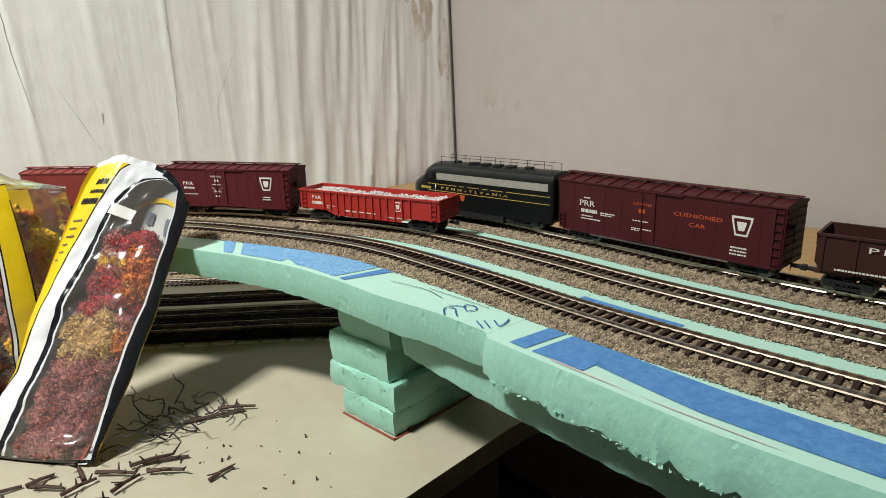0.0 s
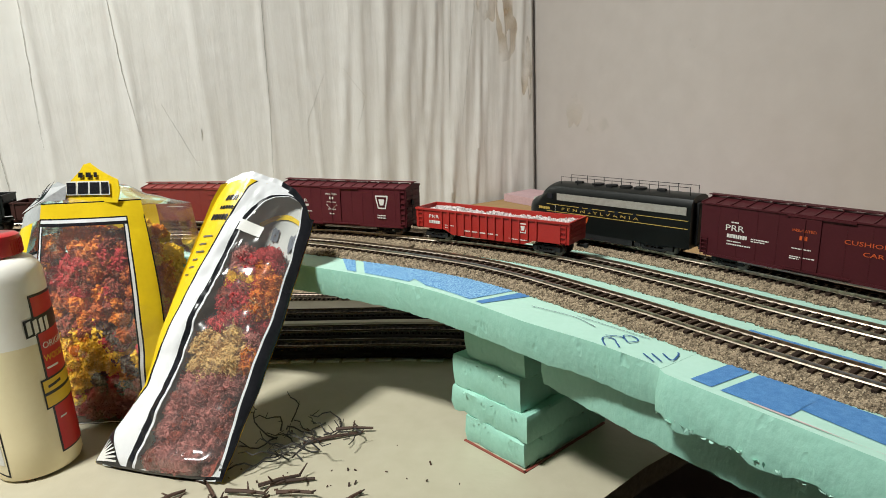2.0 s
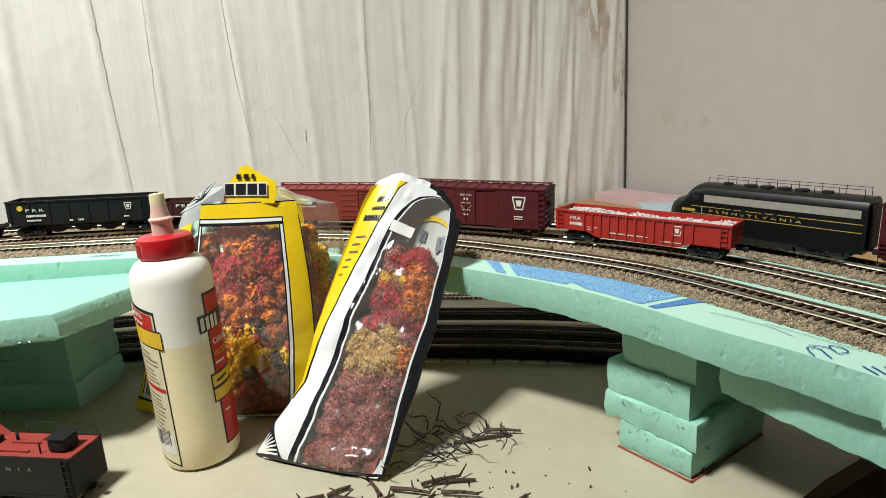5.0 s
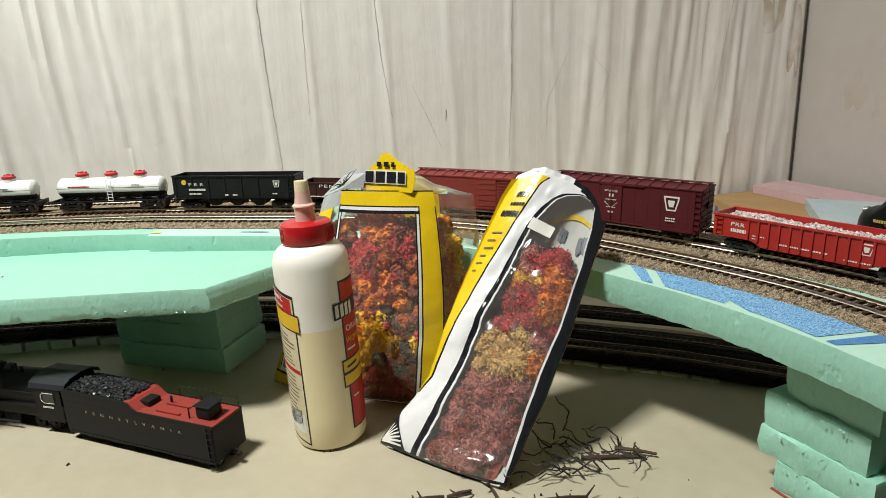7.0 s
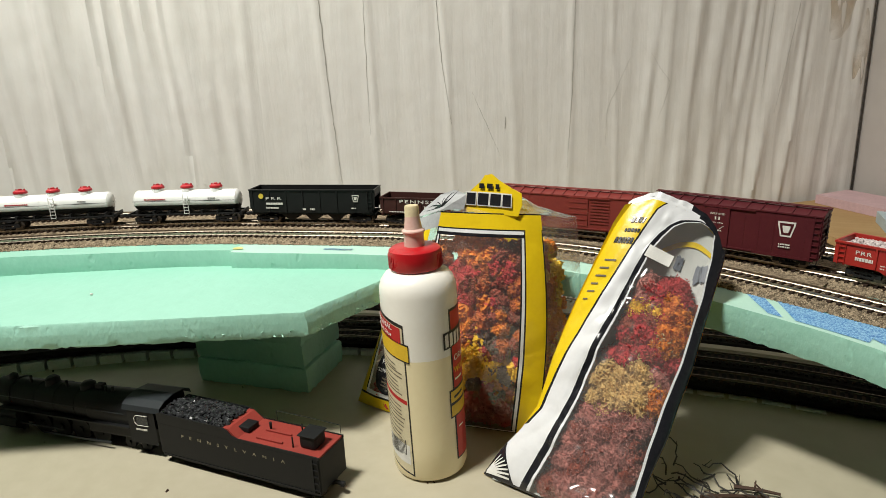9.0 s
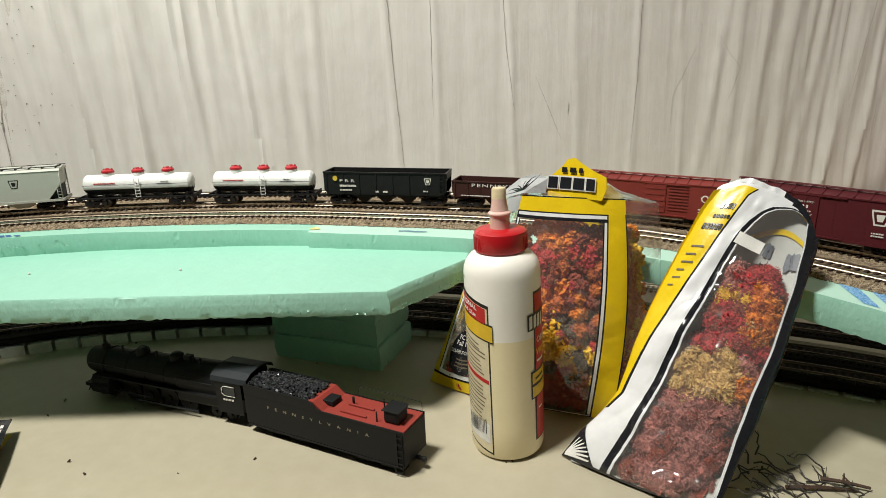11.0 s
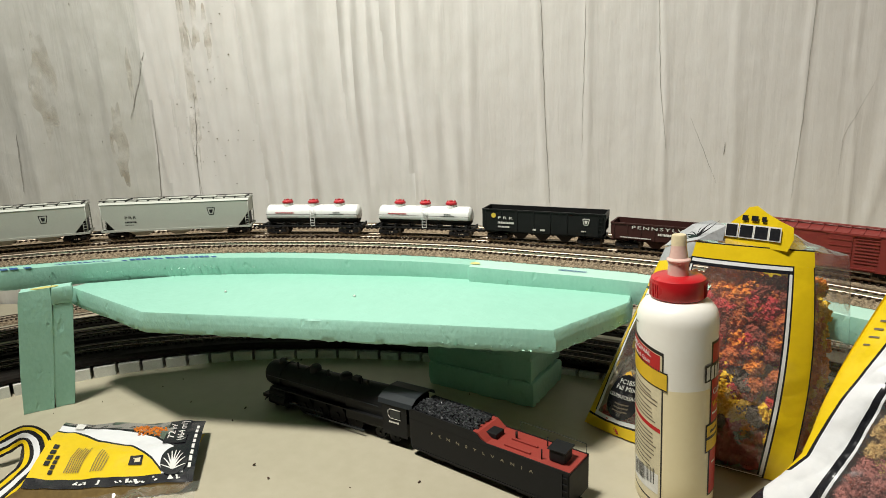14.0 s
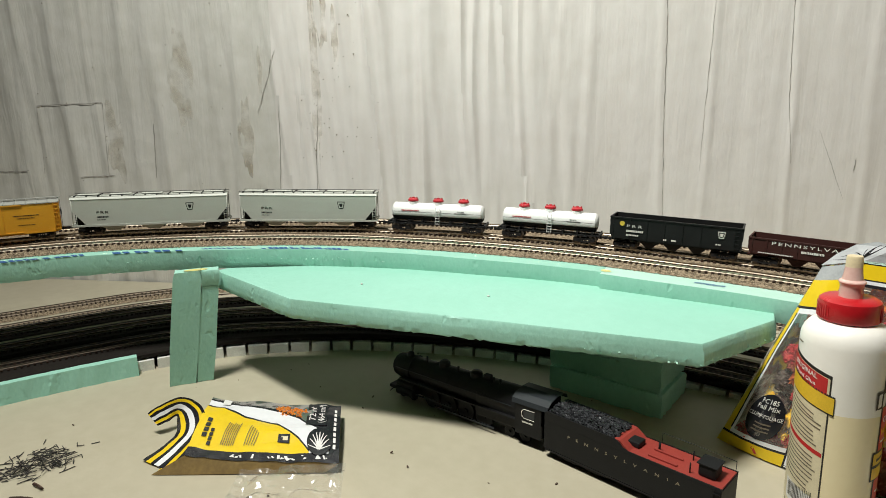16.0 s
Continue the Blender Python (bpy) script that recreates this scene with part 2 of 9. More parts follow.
def sweep(bm, line, s0, s1, section, step=0.012, mi=0, wobble=None):
    """Sweeps a closed section of (offset, height above the deck) along the line."""
    ks = np.arange(s0, s1, step)
    rings = []
    for j, s in enumerate(ks):
        ring = []
        for i, (o, z) in enumerate(section):
            w = wobble(j, i) if wobble else (0, 0)
            ring.append(bm.verts.new(line.at(s, o + w[0], z + w[1])))
        rings.append(ring)
    n = len(section)
    for a, b in zip(rings, rings[1:]):
        for i in range(n):
            f = bm.faces.new((a[i], a[(i + 1) % n], b[(i + 1) % n], b[i]))
            f.material_index = mi[i] if isinstance(mi, (list, tuple)) else mi
    for ring in (rings[0], rings[-1]):
        f = bm.faces.new(ring)
        f.material_index = mi[0] if isinstance(mi, (list, tuple)) else mi


# ---------------------------------------------------------------- room
CORNER = Vector((-0.268, 2.0, 0))
ALONG_A = Vector((-0.7034, -0.7108, 0))
ALONG_B = Vector((0.7108, -0.7034, 0))


def wall(name, start, along, length, z0, z1, label, folds, mats, split=None):
    """A wall hung with plastic sheet: shallow hanging folds, and a thickness behind."""
    bm = bmesh.new()
    out = Vector((-along.y, along.x, 0))
    if out.dot(Vector((-0.5, 0.4, 0)) - start) > 0:
        out = -out
    nx, nz = int(length / (0.0036 if split else 0.02)), 60
    rows = []
    for j in range(nz + 1):
        z = z0 + (z1 - z0) * j / nz
        row = []
        for i in range(nx + 1):
            u = length * i / nx
            row.append(bm.verts.new(start + along * u + Vector((0, 0, z)) - out * folds(u, z)))
        rows.append(row)
    for a, b in zip(rows, rows[1:]):
        for i in range(nx):
            f = bm.faces.new((a[i], a[i + 1], b[i + 1], b[i]))
            f.smooth = True
            f.material_index = 1 if split and length * i / nx > split else 0
    add_box(bm, 0, 0, z0, length, 0.08, z1, 0, Matrix.Translation(start + out * 0.03) @ Matrix(((along.x, out.x, 0, 0), (along.y, out.y, 0, 0), (0, 0, 1, 0), (0, 0, 0, 1))))
    return tagged(mesh_object(name, bm, mats), label, "wall", kind="structure")


def pleat(u, z, at, lean, width, deep):
    """One hanging pleat of the sheet."""
    d = (u - at - lean * (z - 0.3)) / width
    return deep * math.exp(-d * d)


PLEATS = [(0.62, 0.05, 0.007, 0.005), (0.715, -0.03, 0.007, 0.006), (0.84, 0.02, 0.010, 0.004), (0.97, 0.03, 0.006, 0.006), (1.11, 0.0, 0.006, 0.004), (1.19, 0.04, 0.006, 0.006), (1.33, -0.03, 0.010, 0.004),
          (1.84, 0.01, 0.016, 0.010), (1.99, 0.12, 0.03, 0.012), (2.17, 0.03, 0.026, 0.016), (2.37, -0.04, 0.035, 0.014), (2.6, 0.03, 0.04, 0.012)]
# dense hanging wrinkles: gathered near the room corner, and again where the old sheet begins
rp = random.Random(41)
PLEATS += [(0.03 + 0.033 * k + rp.uniform(-0.010, 0.010), rp.uniform(-0.26, -0.06), rp.uniform(0.007, 0.020), rp.uniform(0.002, 0.015)) for k in range(17)]
PLEATS += [(1.36 + 0.024 * k + rp.uniform(-0.009, 0.009), rp.uniform(0.02, 0.17), rp.uniform(0.0045, 0.011), rp.uniform(0.006, 0.022)) for k in range(24)]
PLEATS += [(2.0 + 0.075 * k + rp.uniform(-0.03, 0.03), rp.uniform(-0.06, 0.12), rp.uniform(0.006, 0.022), rp.uniform(0.006, 0.020)) for k in range(14)]


def folds_a(u, z):
    rich = float(np.interp(u, [0, 0.45, 0.65, 1.28, 1.42, 2.0, 4.0], [1.3, 1.2, 0.34, 0.32, 1.5, 1.4, 1.3]))
    v = noise.noise((u * 9 + 0.5 * z, 1.7, z * 0.7)) * 0.006 + rich * (noise.noise((u * 34 + 2 * noise.noise((u * 3, z * 2, 1)), 4.2, z * 1.5)) * 0.0030 + noise.noise((u * 75 + 4 * z, 7.7, z * 2.5)) * 0.0014 + noise.noise((u * 60, 2.7, z * 40)) * 0.0006)
    sway = 0.012 * noise.noise((u * 6, 9.1, z * 4))
    k = min(1.0, u / 0.012)
    return k * (0.008 + v * min(1.0, u / 0.04) + 0.36 * min(1.0, u / 0.05) * sum(pleat(u + sway, z, *p) for p in PLEATS if abs(u - p[0]) < 0.24))


def folds_b(u, z):
    return min(1.0, u / 0.06) * (0.004 + 0.003 * noise.noise((u * 2.5, 3.3, z * 1.2)))


wall("wall_left", CORNER, ALONG_A, 4.0, -0.8, 2.3, "white wall hung with wrinkled plastic sheeting", folds_a, [M_WALL, M_WALL2], 1.925)
wall("wall_right", CORNER, ALONG_B, 4.0, -0.8, 2.3, "plain grey-white wall with faint brown stains", folds_b, M_WALLB)


def on_wall(wall_along, folds, u, z, proud=0.0012):
    out = Vector((0.7108, -0.7034, 0)) if wall_along is ALONG_A else Vector((-0.7034, -0.7108, 0))
    return CORNER + wall_along * u + Vector((0, 0, z)) + out * (folds(u, z) + proud)


M_DARKLINE = material("dark_line", (0.46, 0.44, 0.40), 0.8, second=(0.26, 0.245, 0.22), scale=60, mix=0.8)


def crease(pts, width, label="dark strip painted along a crease in the plastic sheeting", along=ALONG_A, folds=None, name="crease"):
    """A thin tapered dark line that hangs on the wall's sheet."""
    folds = folds or folds_a
    fine_ = []
    for (u0, z0), (u1, z1) in zip(pts, pts[1:]):
        n_ = max(2, int(math.hypot(u1 - u0, z1 - z0) / 0.006))
        fine_ += [(u0 + (u1 - u0) * i / n_, z0 + (z1 - z0) * i / n_) for i in range(n_)]
    fine_.append(pts[-1])
    bm = bmesh.new()
    rows_ = []
    for i, (u, z) in enumerate(fine_):
        w_ = 0.72 * width * (0.35 + 0.65 * math.sin(math.pi * min(1, max(0, i / (len(fine_) - 1))))) * (0.7 + 0.6 * abs(noise.noise((u * 90, z * 120, 2))))
        wob = 0.0012 * noise.noise((u * 5, z * 60, 5))
        rows_.append([bm.verts.new(on_wall(along, folds, u + wob + k * w_, z)) for k in (-0.5, 0.5)])
    for p_, q_ in zip(rows_, rows_[1:]):
        bm.faces.new((p_[0], p_[1], q_[1], q_[0]))
    return tagged(mesh_object(name, bm, M_DARKLINE), label, "crease", kind="structure")


# Shade along creases drawn as flat dark strips; one short strip is a wall mark.
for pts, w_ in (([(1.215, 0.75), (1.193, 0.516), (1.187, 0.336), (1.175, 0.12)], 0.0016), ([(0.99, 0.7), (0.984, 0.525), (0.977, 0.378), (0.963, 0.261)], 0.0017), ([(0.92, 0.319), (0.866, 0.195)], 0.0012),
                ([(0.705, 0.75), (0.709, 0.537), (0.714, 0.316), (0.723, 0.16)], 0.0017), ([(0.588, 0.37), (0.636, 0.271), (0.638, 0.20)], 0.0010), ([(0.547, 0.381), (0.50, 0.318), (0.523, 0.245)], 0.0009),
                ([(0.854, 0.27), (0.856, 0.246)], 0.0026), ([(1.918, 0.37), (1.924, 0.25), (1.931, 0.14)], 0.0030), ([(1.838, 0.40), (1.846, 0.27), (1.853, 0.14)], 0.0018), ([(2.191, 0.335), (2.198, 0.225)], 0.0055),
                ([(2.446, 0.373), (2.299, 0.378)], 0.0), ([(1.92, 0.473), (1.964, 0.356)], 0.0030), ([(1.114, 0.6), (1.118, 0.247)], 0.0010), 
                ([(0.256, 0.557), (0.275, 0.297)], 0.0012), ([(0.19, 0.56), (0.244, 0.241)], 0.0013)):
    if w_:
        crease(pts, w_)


# dark open joint in the room corner
bm = bmesh.new()
for k in range(46):
    z_ = 0.05 + 0.02 * k
    add_box(bm, -0.0012, -0.0012, z_, 0.0012 + 0.0008 * noise.noise((k * 0.9, 1, 1)), 0.0012, z_ + 0.02, 0, Matrix.Translation(CORNER + ALONG_A * 0.0045 + ALONG_B * 0.0075))
tagged(mesh_object("corner_joint", bm, material("joint_shadow_dirt", (0.05, 0.042, 0.035), 0.9, scale=50)), "thin dark joint where the two walls meet", "joint", kind="structure")


def patch_line(u0, z0, u1, z1, th):
    bm = bmesh.new()
    n_ = 16
    lo, hi = [], []
    for i in range(n_ + 1):
        u, z = u0 + (u1 - u0) * i / n_, z0 + (z1 - z0) * i / n_ + 0.002 * noise.noise((i * 0.7, u0, 0))
        t_ = th * (0.4 + abs(noise.noise((i * 1.9, z0, 3))))
        dx, dz = (t_, 0) if abs(z1 - z0) > abs(u1 - u0) else (0, t_)
        lo.append(bm.verts.new(on_wall(ALONG_A, folds_a, u - dx, z - dz)))
        hi.append(bm.verts.new(on_wall(ALONG_A, folds_a, u + dx, z + dz)))
    for i in range(n_):
        bm.faces.new((lo[i], lo[i + 1], hi[i + 1], hi[i]))
    tagged(mesh_object("patch_edge", bm, M_DARKLINE), "thin dark edge of a square patch on the sheet", "crease", kind="structure")


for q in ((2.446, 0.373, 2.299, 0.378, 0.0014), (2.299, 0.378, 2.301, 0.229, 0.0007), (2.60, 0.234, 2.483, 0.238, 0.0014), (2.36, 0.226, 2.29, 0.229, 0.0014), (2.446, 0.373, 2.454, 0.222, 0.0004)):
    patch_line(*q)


def stain(along, folds, u, z, ru, rz, seed, label, mat=None):
    """A faint stain with an uneven outline on a wall."""
    bm = bmesh.new()
    c_ = bm.verts.new(on_wall(along, folds, u, z, 0.0009))
    ring = []
    for i in range(40):
        a_ = 2 * math.pi * i / 40
        k_ = 0.75 + 0.5 * noise.noise((math.cos(a_) * 1.6, math.sin(a_) * 1.6, seed))
        ring.append(bm.verts.new(on_wall(along, folds, u + ru * k_ * math.cos(a_), z + rz * k_ * math.sin(a_), 0.0009)))
    for i in range(40):
        bm.faces.new((c_, ring[i], ring[(i + 1) % 40]))
    ob = tagged(mesh_object("wall_stain", bm, mat or M_STAINS), label, "stain", kind="structure")
    ob.visible_shadow = False


def faded(name, colour, strength, scale):
    """A see-through stain that breaks up by noise."""
    m = bpy.data.materials.new(name)
    m.use_nodes = True
    n, l = m.node_tree.nodes, m.node_tree.links
    b_ = n["Principled BSDF"]
    b_.inputs["Base Color"].default_value = (*colour, 1)
    b_.inputs["Roughness"].default_value = 0.6
    tc, nz, mr = n.new("ShaderNodeTexCoord"), n.new("ShaderNodeTexNoise"), n.new("ShaderNodeMapRange")
    nz.inputs["Scale"].default_value, nz.inputs["Detail"].default_value = scale, 6
    l.new(tc.outputs["Object"], nz.inputs["Vector"])
    l.new(nz.outputs["Fac"], mr.inputs[0])
    mr.inputs[1].default_value, mr.inputs[2].default_value, mr.inputs[4].default_value = 0.36, 0.75, strength
    l.new(mr.outputs[0], b_.inputs["Alpha"])
    return m


M_STAINS = faded("faint_brown_stain", (0.42, 0.27, 0.11), 0.62, 13)
M_SPECK = material("mould_speck", (0.20, 0.165, 0.11), 0.9, scale=100)
stain(ALONG_A, folds_a, 0.10, 0.47, 0.045, 0.11, 1, "brown water stain running down the sheeting")
stain(ALONG_A, folds_a, 0.16, 0.58, 0.05, 0.12, 2, "brown water stain running down the sheeting")
stain(ALONG_A, folds_a, 0.03, 0.36, 0.022, 0.10, 9, "faint brown stain near the room corner")
M_STAINB = faded("pale_tan_stain", (0.46, 0.36, 0.22), 0.34, 13)
stain(ALONG_B, folds_b, 0.86, 0.362, 0.03, 0.022, 3, "small tan water mark on the wall", M_STAINB)
stain(ALONG_B, folds_b, 0.15, 0.262, 0.035, 0.06, 4, "faint tan smear on the wall", M_STAINB)
stain(ALONG_B, folds_b, 0.23, 0.228, 0.05, 0.03, 5, "faint tan smear on the wall", M_STAINB)
stain(ALONG_B, folds_b, 0.49, 0.394, 0.018, 0.016, 6, "faint tan spot on the wall", M_STAINB)
M_DIRT = faded("grey_brown_dirt", (0.30, 0.255, 0.18), 0.7, 30)
for u_, z_, ru_, rz_, sd_ in ((1.842, 0.44, 0.012, 0.26, 21), (1.825, 0.56, 0.020, 0.10, 22), (1.800, 0.50, 0.010, 0.05, 23), (1.99, 0.30, 0.016, 0.10, 24), (2.12, 0.42, 0.03, 0.12, 25), (1.955, 0.43, 0.006, 0.06, 26), (2.28, 0.30, 0.03, 0.08, 27)):
    stain(ALONG_A, folds_a, u_, z_, ru_, rz_, sd_, "grey-brown dirt caught in the old sheeting", M_DIRT)
bm = bmesh.new()
r = random.Random(12)
for _ in range(80):
    u, z = r.choice(((r.gauss(1.78, 0.03), r.uniform(0.25, 0.6)), (r.uniform(1.97, 2.5), r.uniform(0.2, 0.62)), (r.gauss(1.83, 0.02), r.uniform(0.2, 0.45))))
    p_ = on_wall(ALONG_A, folds_a, u, z, 0.001)
    a_ = r.uniform(0.0004, 0.0013)
    vs = [bm.verts.new(p_ + ALONG_A * (a_ * r.uniform(0.5, 1.6) * math.cos(k * 1.05)) + Vector((0, 0, a_ * math.sin(k * 1.05)))) for k in range(6)]
    bm.faces.new(vs)
tagged(mesh_object("mould_specks", bm, M_SPECK), "small dark mould specks on the sheeting", "specks", kind="stuff")
# walls added out of view, dark so that little light bounces back
bm = bmesh.new()
far = CORNER + ALONG_A * 4.0 + ALONG_B * 4.0
for a, d in ((CORNER + ALONG_A * 4.0, ALONG_B), (CORNER + ALONG_B * 4.0, ALONG_A)):
    o = Vector((d.y, -d.x, 0))
    add_box(bm, 0, 0, -0.8, 4.0, 0.08, 2.3, 0, Matrix.Translation(a) @ Matrix(((d.x, o.x, 0, 0), (d.y, o.y, 0, 0), (0, 0, 1, 0), (0, 0, 0, 1))))
tagged(mesh_object("wall_back", bm, M_BACK), "unseen dark walls closing the room, cutting bounced light", "wall", kind="structure")
quad = [CORNER, CORNER + ALONG_A * 4.0, far, CORNER + ALONG_B * 4.0]


def slab(name, z0, z1, mat, label, cat):
    bm = bmesh.new()
    a = [bm.verts.new((p.x, p.y, z0)) for p in quad]
    b = [bm.verts.new((p.x, p.y, z1)) for p in quad]
    bm.faces.new(a)
    bm.faces.new(b)
    for i in range(4):
        bm.faces.new((a[i], a[(i + 1) % 4], b[(i + 1) % 4], b[i]))
    return tagged(mesh_object(name, bm, mat), label, cat, kind="structure")


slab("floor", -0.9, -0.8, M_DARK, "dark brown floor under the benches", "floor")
slab("ceiling", 2.3, 2.4, M_CEIL, "unseen ceiling darkened to cut bounced light", "ceiling")


# ---------------------------------------------------------------- benchwork
def polygon_slab(name, pts, z0, z1, mats, label, cat, kind="", mi_side=0):
    bm = bmesh.new()
    a = [bm.verts.new((x, y, z0)) for x, y in pts]
    b = [bm.verts.new((x, y, z1)) for x, y in pts]
    bm.faces.new(a)
    bm.faces.new(b)
    for i in range(len(pts)):
        f = bm.faces.new((a[i], a[(i + 1) % len(pts)], b[(i + 1) % len(pts)], b[i]))
        f.material_index = mi_side
    return tagged(mesh_object(name, bm, mats), label, cat, kind=kind)


polygon_slab("table_top", [(-0.02, 0.84), (-0.081, 0.773), (-0.152, 0.677), (-0.42, 0.40), (-0.75, 0.05), (-1.0, -0.3), (-1.75, -0.6), (-2.3, -0.08), (-1.9, 0.33), (-0.42, 1.82), (-0.2, 1.6), (0.02, 1.1)],
             -0.02, 0.0, [M_TABLE, M_EDGE], "cream-painted board table top with a rough brown edge", "table", mi_side=1)
polygon_slab("back_shelf", [(0.0, 1.0), (-0.30, 1.55), (-0.42, 1.80), (-0.275, 1.955), (1.0, 0.69), (0.9, 0.4), (0.3, 0.85)], 0.03, 0.045, M_PLY, "bare plywood shelf behind the tracks", "shelf")
polygon_slab("pink_foam_sheet", [(-0.335, 1.855), (-0.275, 1.94), (0.25, 1.42), (0.14, 1.36)], 0.0455, 0.064, M_PINK, "faded pink foam sheet lying on plywood", "foam sheet")
polygon_slab("blue_foam_sheet", [(-0.20, 1.46), (-0.23, 1.70), (-0.10, 1.70), (-0.03, 1.49)], 0.0455, 0.066, M_PALEBLUE, "pale blue foam offcut lying on plywood", "foam sheet")
polygon_slab("bench_rail", [(-0.09, 0.76), (-0.16, 0.668), (-0.45, 0.375), (-0.47, 0.395), (-0.18, 0.69), (-0.12, 0.775)], -0.11, -0.0205, material("dark_timber", (0.06, 0.035, 0.022), 0.8, scale=20, stretch=(1, 8, 1)), "dark timber rail under the table edge", "bench frame")


# ---------------------------------------------------------------- upper deck
SEND = INNER.s[-1] - 0.02
EDGE_AT, EDGE_OFF = [0, 1.0, 1.25, 1.434, 1.438, 1.7, 1.9, 2.0, 2.1, 2.2, 2.28, 2.34, 2.388, 2.396, 2.46, 2.53, 2.6, 3.2], [-0.046, -0.05, -0.057, -0.053, -0.055, -0.055, -0.055, -0.058, -0.061, -0.068, -0.066, -0.058, -0.055, -0.060, -0.062, -0.068, -0.066, -0.07]


def edge(s):
    return float(np.interp(s, EDGE_AT, EDGE_OFF))


def strip(bm, s0, s1, o0, o1, z0, z1, step=0.008, mi=0, jag=0.0, seed=1, face_mi=None, flare=0.0):
    """A board along the deck from offset o0 to o1 (functions of s), with a ragged near face."""
    r = random.Random(seed)
    rings = []
    ks = np.linspace(s0, s1, max(2, int((s1 - s0) / step) + 1))
    for s_ in ks:
        a_, c_ = o0(s_), o1(s_)
        j1, j2, j3 = (r.uniform(-jag, jag) for _ in range(3))
        slow = 0.0022 * noise.noise((s_ * 9, seed * 3.1, 0))
        rings.append([bm.verts.new(INNER.at(s_, o, z)) for o, z in
                      ((a_ + slow, z1), (a_ + slow - 0.001 - 0.55 * flare + j1 * 0.3, (z0 + z1) / 2), (a_ + slow + 0.002 - flare + j2, z0 + j3 + jag * (2.6 * noise.noise((s_ * 45, seed, 1)) + 1.6 * noise.noise((s_ * 130, seed, 2)))), (c_, z0), (c_, z1))])
    mis = face_mi or [mi] * 5
    for p_, q_ in zip(rings, rings[1:]):
        for i in range(5):
            f = bm.faces.new((p_[i], p_[(i + 1) % 5], q_[(i + 1) % 5], q_[i]))
            f.material_index = mis[i]
            f.smooth = i in (0, 1)
    for ring in (rings[0], rings[-1]):
        bm.faces.new(ring).material_index = mis[0]


def deck_board(name, s0, s1, jag, seed, label, shift=0.0, flare=0.0, top=None):
    bm = bmesh.new()
    strip(bm, s0, s1, lambda q: edge(q) + shift, lambda q: float(np.interp(q, [0, 1.5, 2.1, 3.2], [0.142, 0.15, 0.19, 0.20])), -0.027, 0.0, 0.005, 0, jag, seed, [1, 1, 0, 1, 0], flare)
    return tagged(mesh_object(name, bm, [top or M_DECKTOP, M_FOAMCUT]), label, "foam board", "foam deck boards")


JOINT_A, JOINT_B = 1.437, 2.391
deck_board("deck_board", 0.02, JOINT_A, 0.0005, 3, "pale green foam deck board carrying curved tracks", 0.003, top=M_FOAM)
deck_board("deck_board", JOINT_A + 0.0002, JOINT_B, 0.0004, 5, "pale green foam deck board with blue printed stripes", -0.004)
deck_board("deck_board", JOINT_B + 0.0002, SEND, 0.0019, 7, "pale green foam deck board with ragged cut edge", -0.004, 0.004)


def inked(name, s0, s1, o0, o1, mat, label, dz=0.0005, slant=0.0):
    """A thin printed patch on the deck's top face."""
    bm = bmesh.new()
    rows_ = []
    for q in np.arange(s0, s1 + 1e-6, min(0.006, (s1 - s0) / 2)):
        rows_.append([bm.verts.new(INNER.at(q + slant * k, o, dz)) for k, o in enumerate((o0(q), o1(q)))])
    for p_, q_ in zip(rows_, rows_[1:]):
        bm.faces.new((p_[0], p_[1], q_[1], q_[0]))
    return tagged(mesh_object(name, bm, mat), label, "printing")


def ink_quad(name, corners, mat, label, dz=0.0005):
    """A printed patch between four (along, across) corners of the deck's top, followed round the curve."""
    bm = bmesh.new()
    (a0, a1), (b0, b1), (c0, c1), (d0, d1) = corners
    n_ = max(2, int(abs(b0 - a0) / 0.006))
    rows_ = []
    for i in range(n_ + 1):
        t_ = i / n_
        s0_, s1_ = a0 + (b0 - a0) * t_, d0 + (c0 - d0) * t_
        o0_, o1_ = a1 + (b1 - a1) * t_, d1 + (c1 - d1) * t_
        rows_.append([bm.verts.new(INNER.at(s0_, max(o0_, edge(s0_) + 0.0008), dz)), bm.verts.new(INNER.at(s1_, o1_, dz))])
    for p_, q_ in zip(rows_, rows_[1:]):
        bm.faces.new((p_[0], p_[1], q_[1], q_[0]))
    return tagged(mesh_object(name, bm, mat), label, "printing")


# near edge first, then the edge beside the ballast
ink_quad("blue_stripe", ((2.050, -0.0585), (2.062, -0.0590), (2.034, -0.0255), (2.018, -0.0255)), M_BLUESPECK, "short blue stripe printed on foam board")
ink_quad("blue_stripe", ((2.072, -0.0590), (2.128, -0.0615), (2.124, -0.0255), (2.044, -0.0255)), M_BLUESPECK, "speckled blue stripe printed on foam board")
ink_quad("blue_stripe", ((2.1272, -0.0525), (2.149, -0.0620), (2.141, -0.0255), (2.1238, -0.0255)), M_BLUESPECK, "speckled blue stripe printed on foam board", 0.0006)
ink_quad("blue_stripe", ((2.149, -0.0625), (2.216, -0.0660), (2.226, -0.0255), (2.140, -0.0255)), M_BLUESPECK, "speckled blue stripe printed on foam board")
ink_quad("blue_stripe", ((2.224, -0.0660), (2.232, -0.0660), (2.246, -0.0255), (2.233, -0.0255)), M_BLUEINK, "narrow blue stripe printed on foam board")
ink_quad("blue_stripe", ((2.408, -0.0600), (2.420, -0.0600), (2.424, -0.0255), (2.411, -0.0255)), M_BLUEINK, "short blue stripe printed on foam board")
ink_quad("blue_stripe", ((2.425, -0.0600), (2.459, -0.0600), (2.462, -0.0262), (2.429, -0.0255)), M_BLUEINK, "long blue stripe printed on foam board")
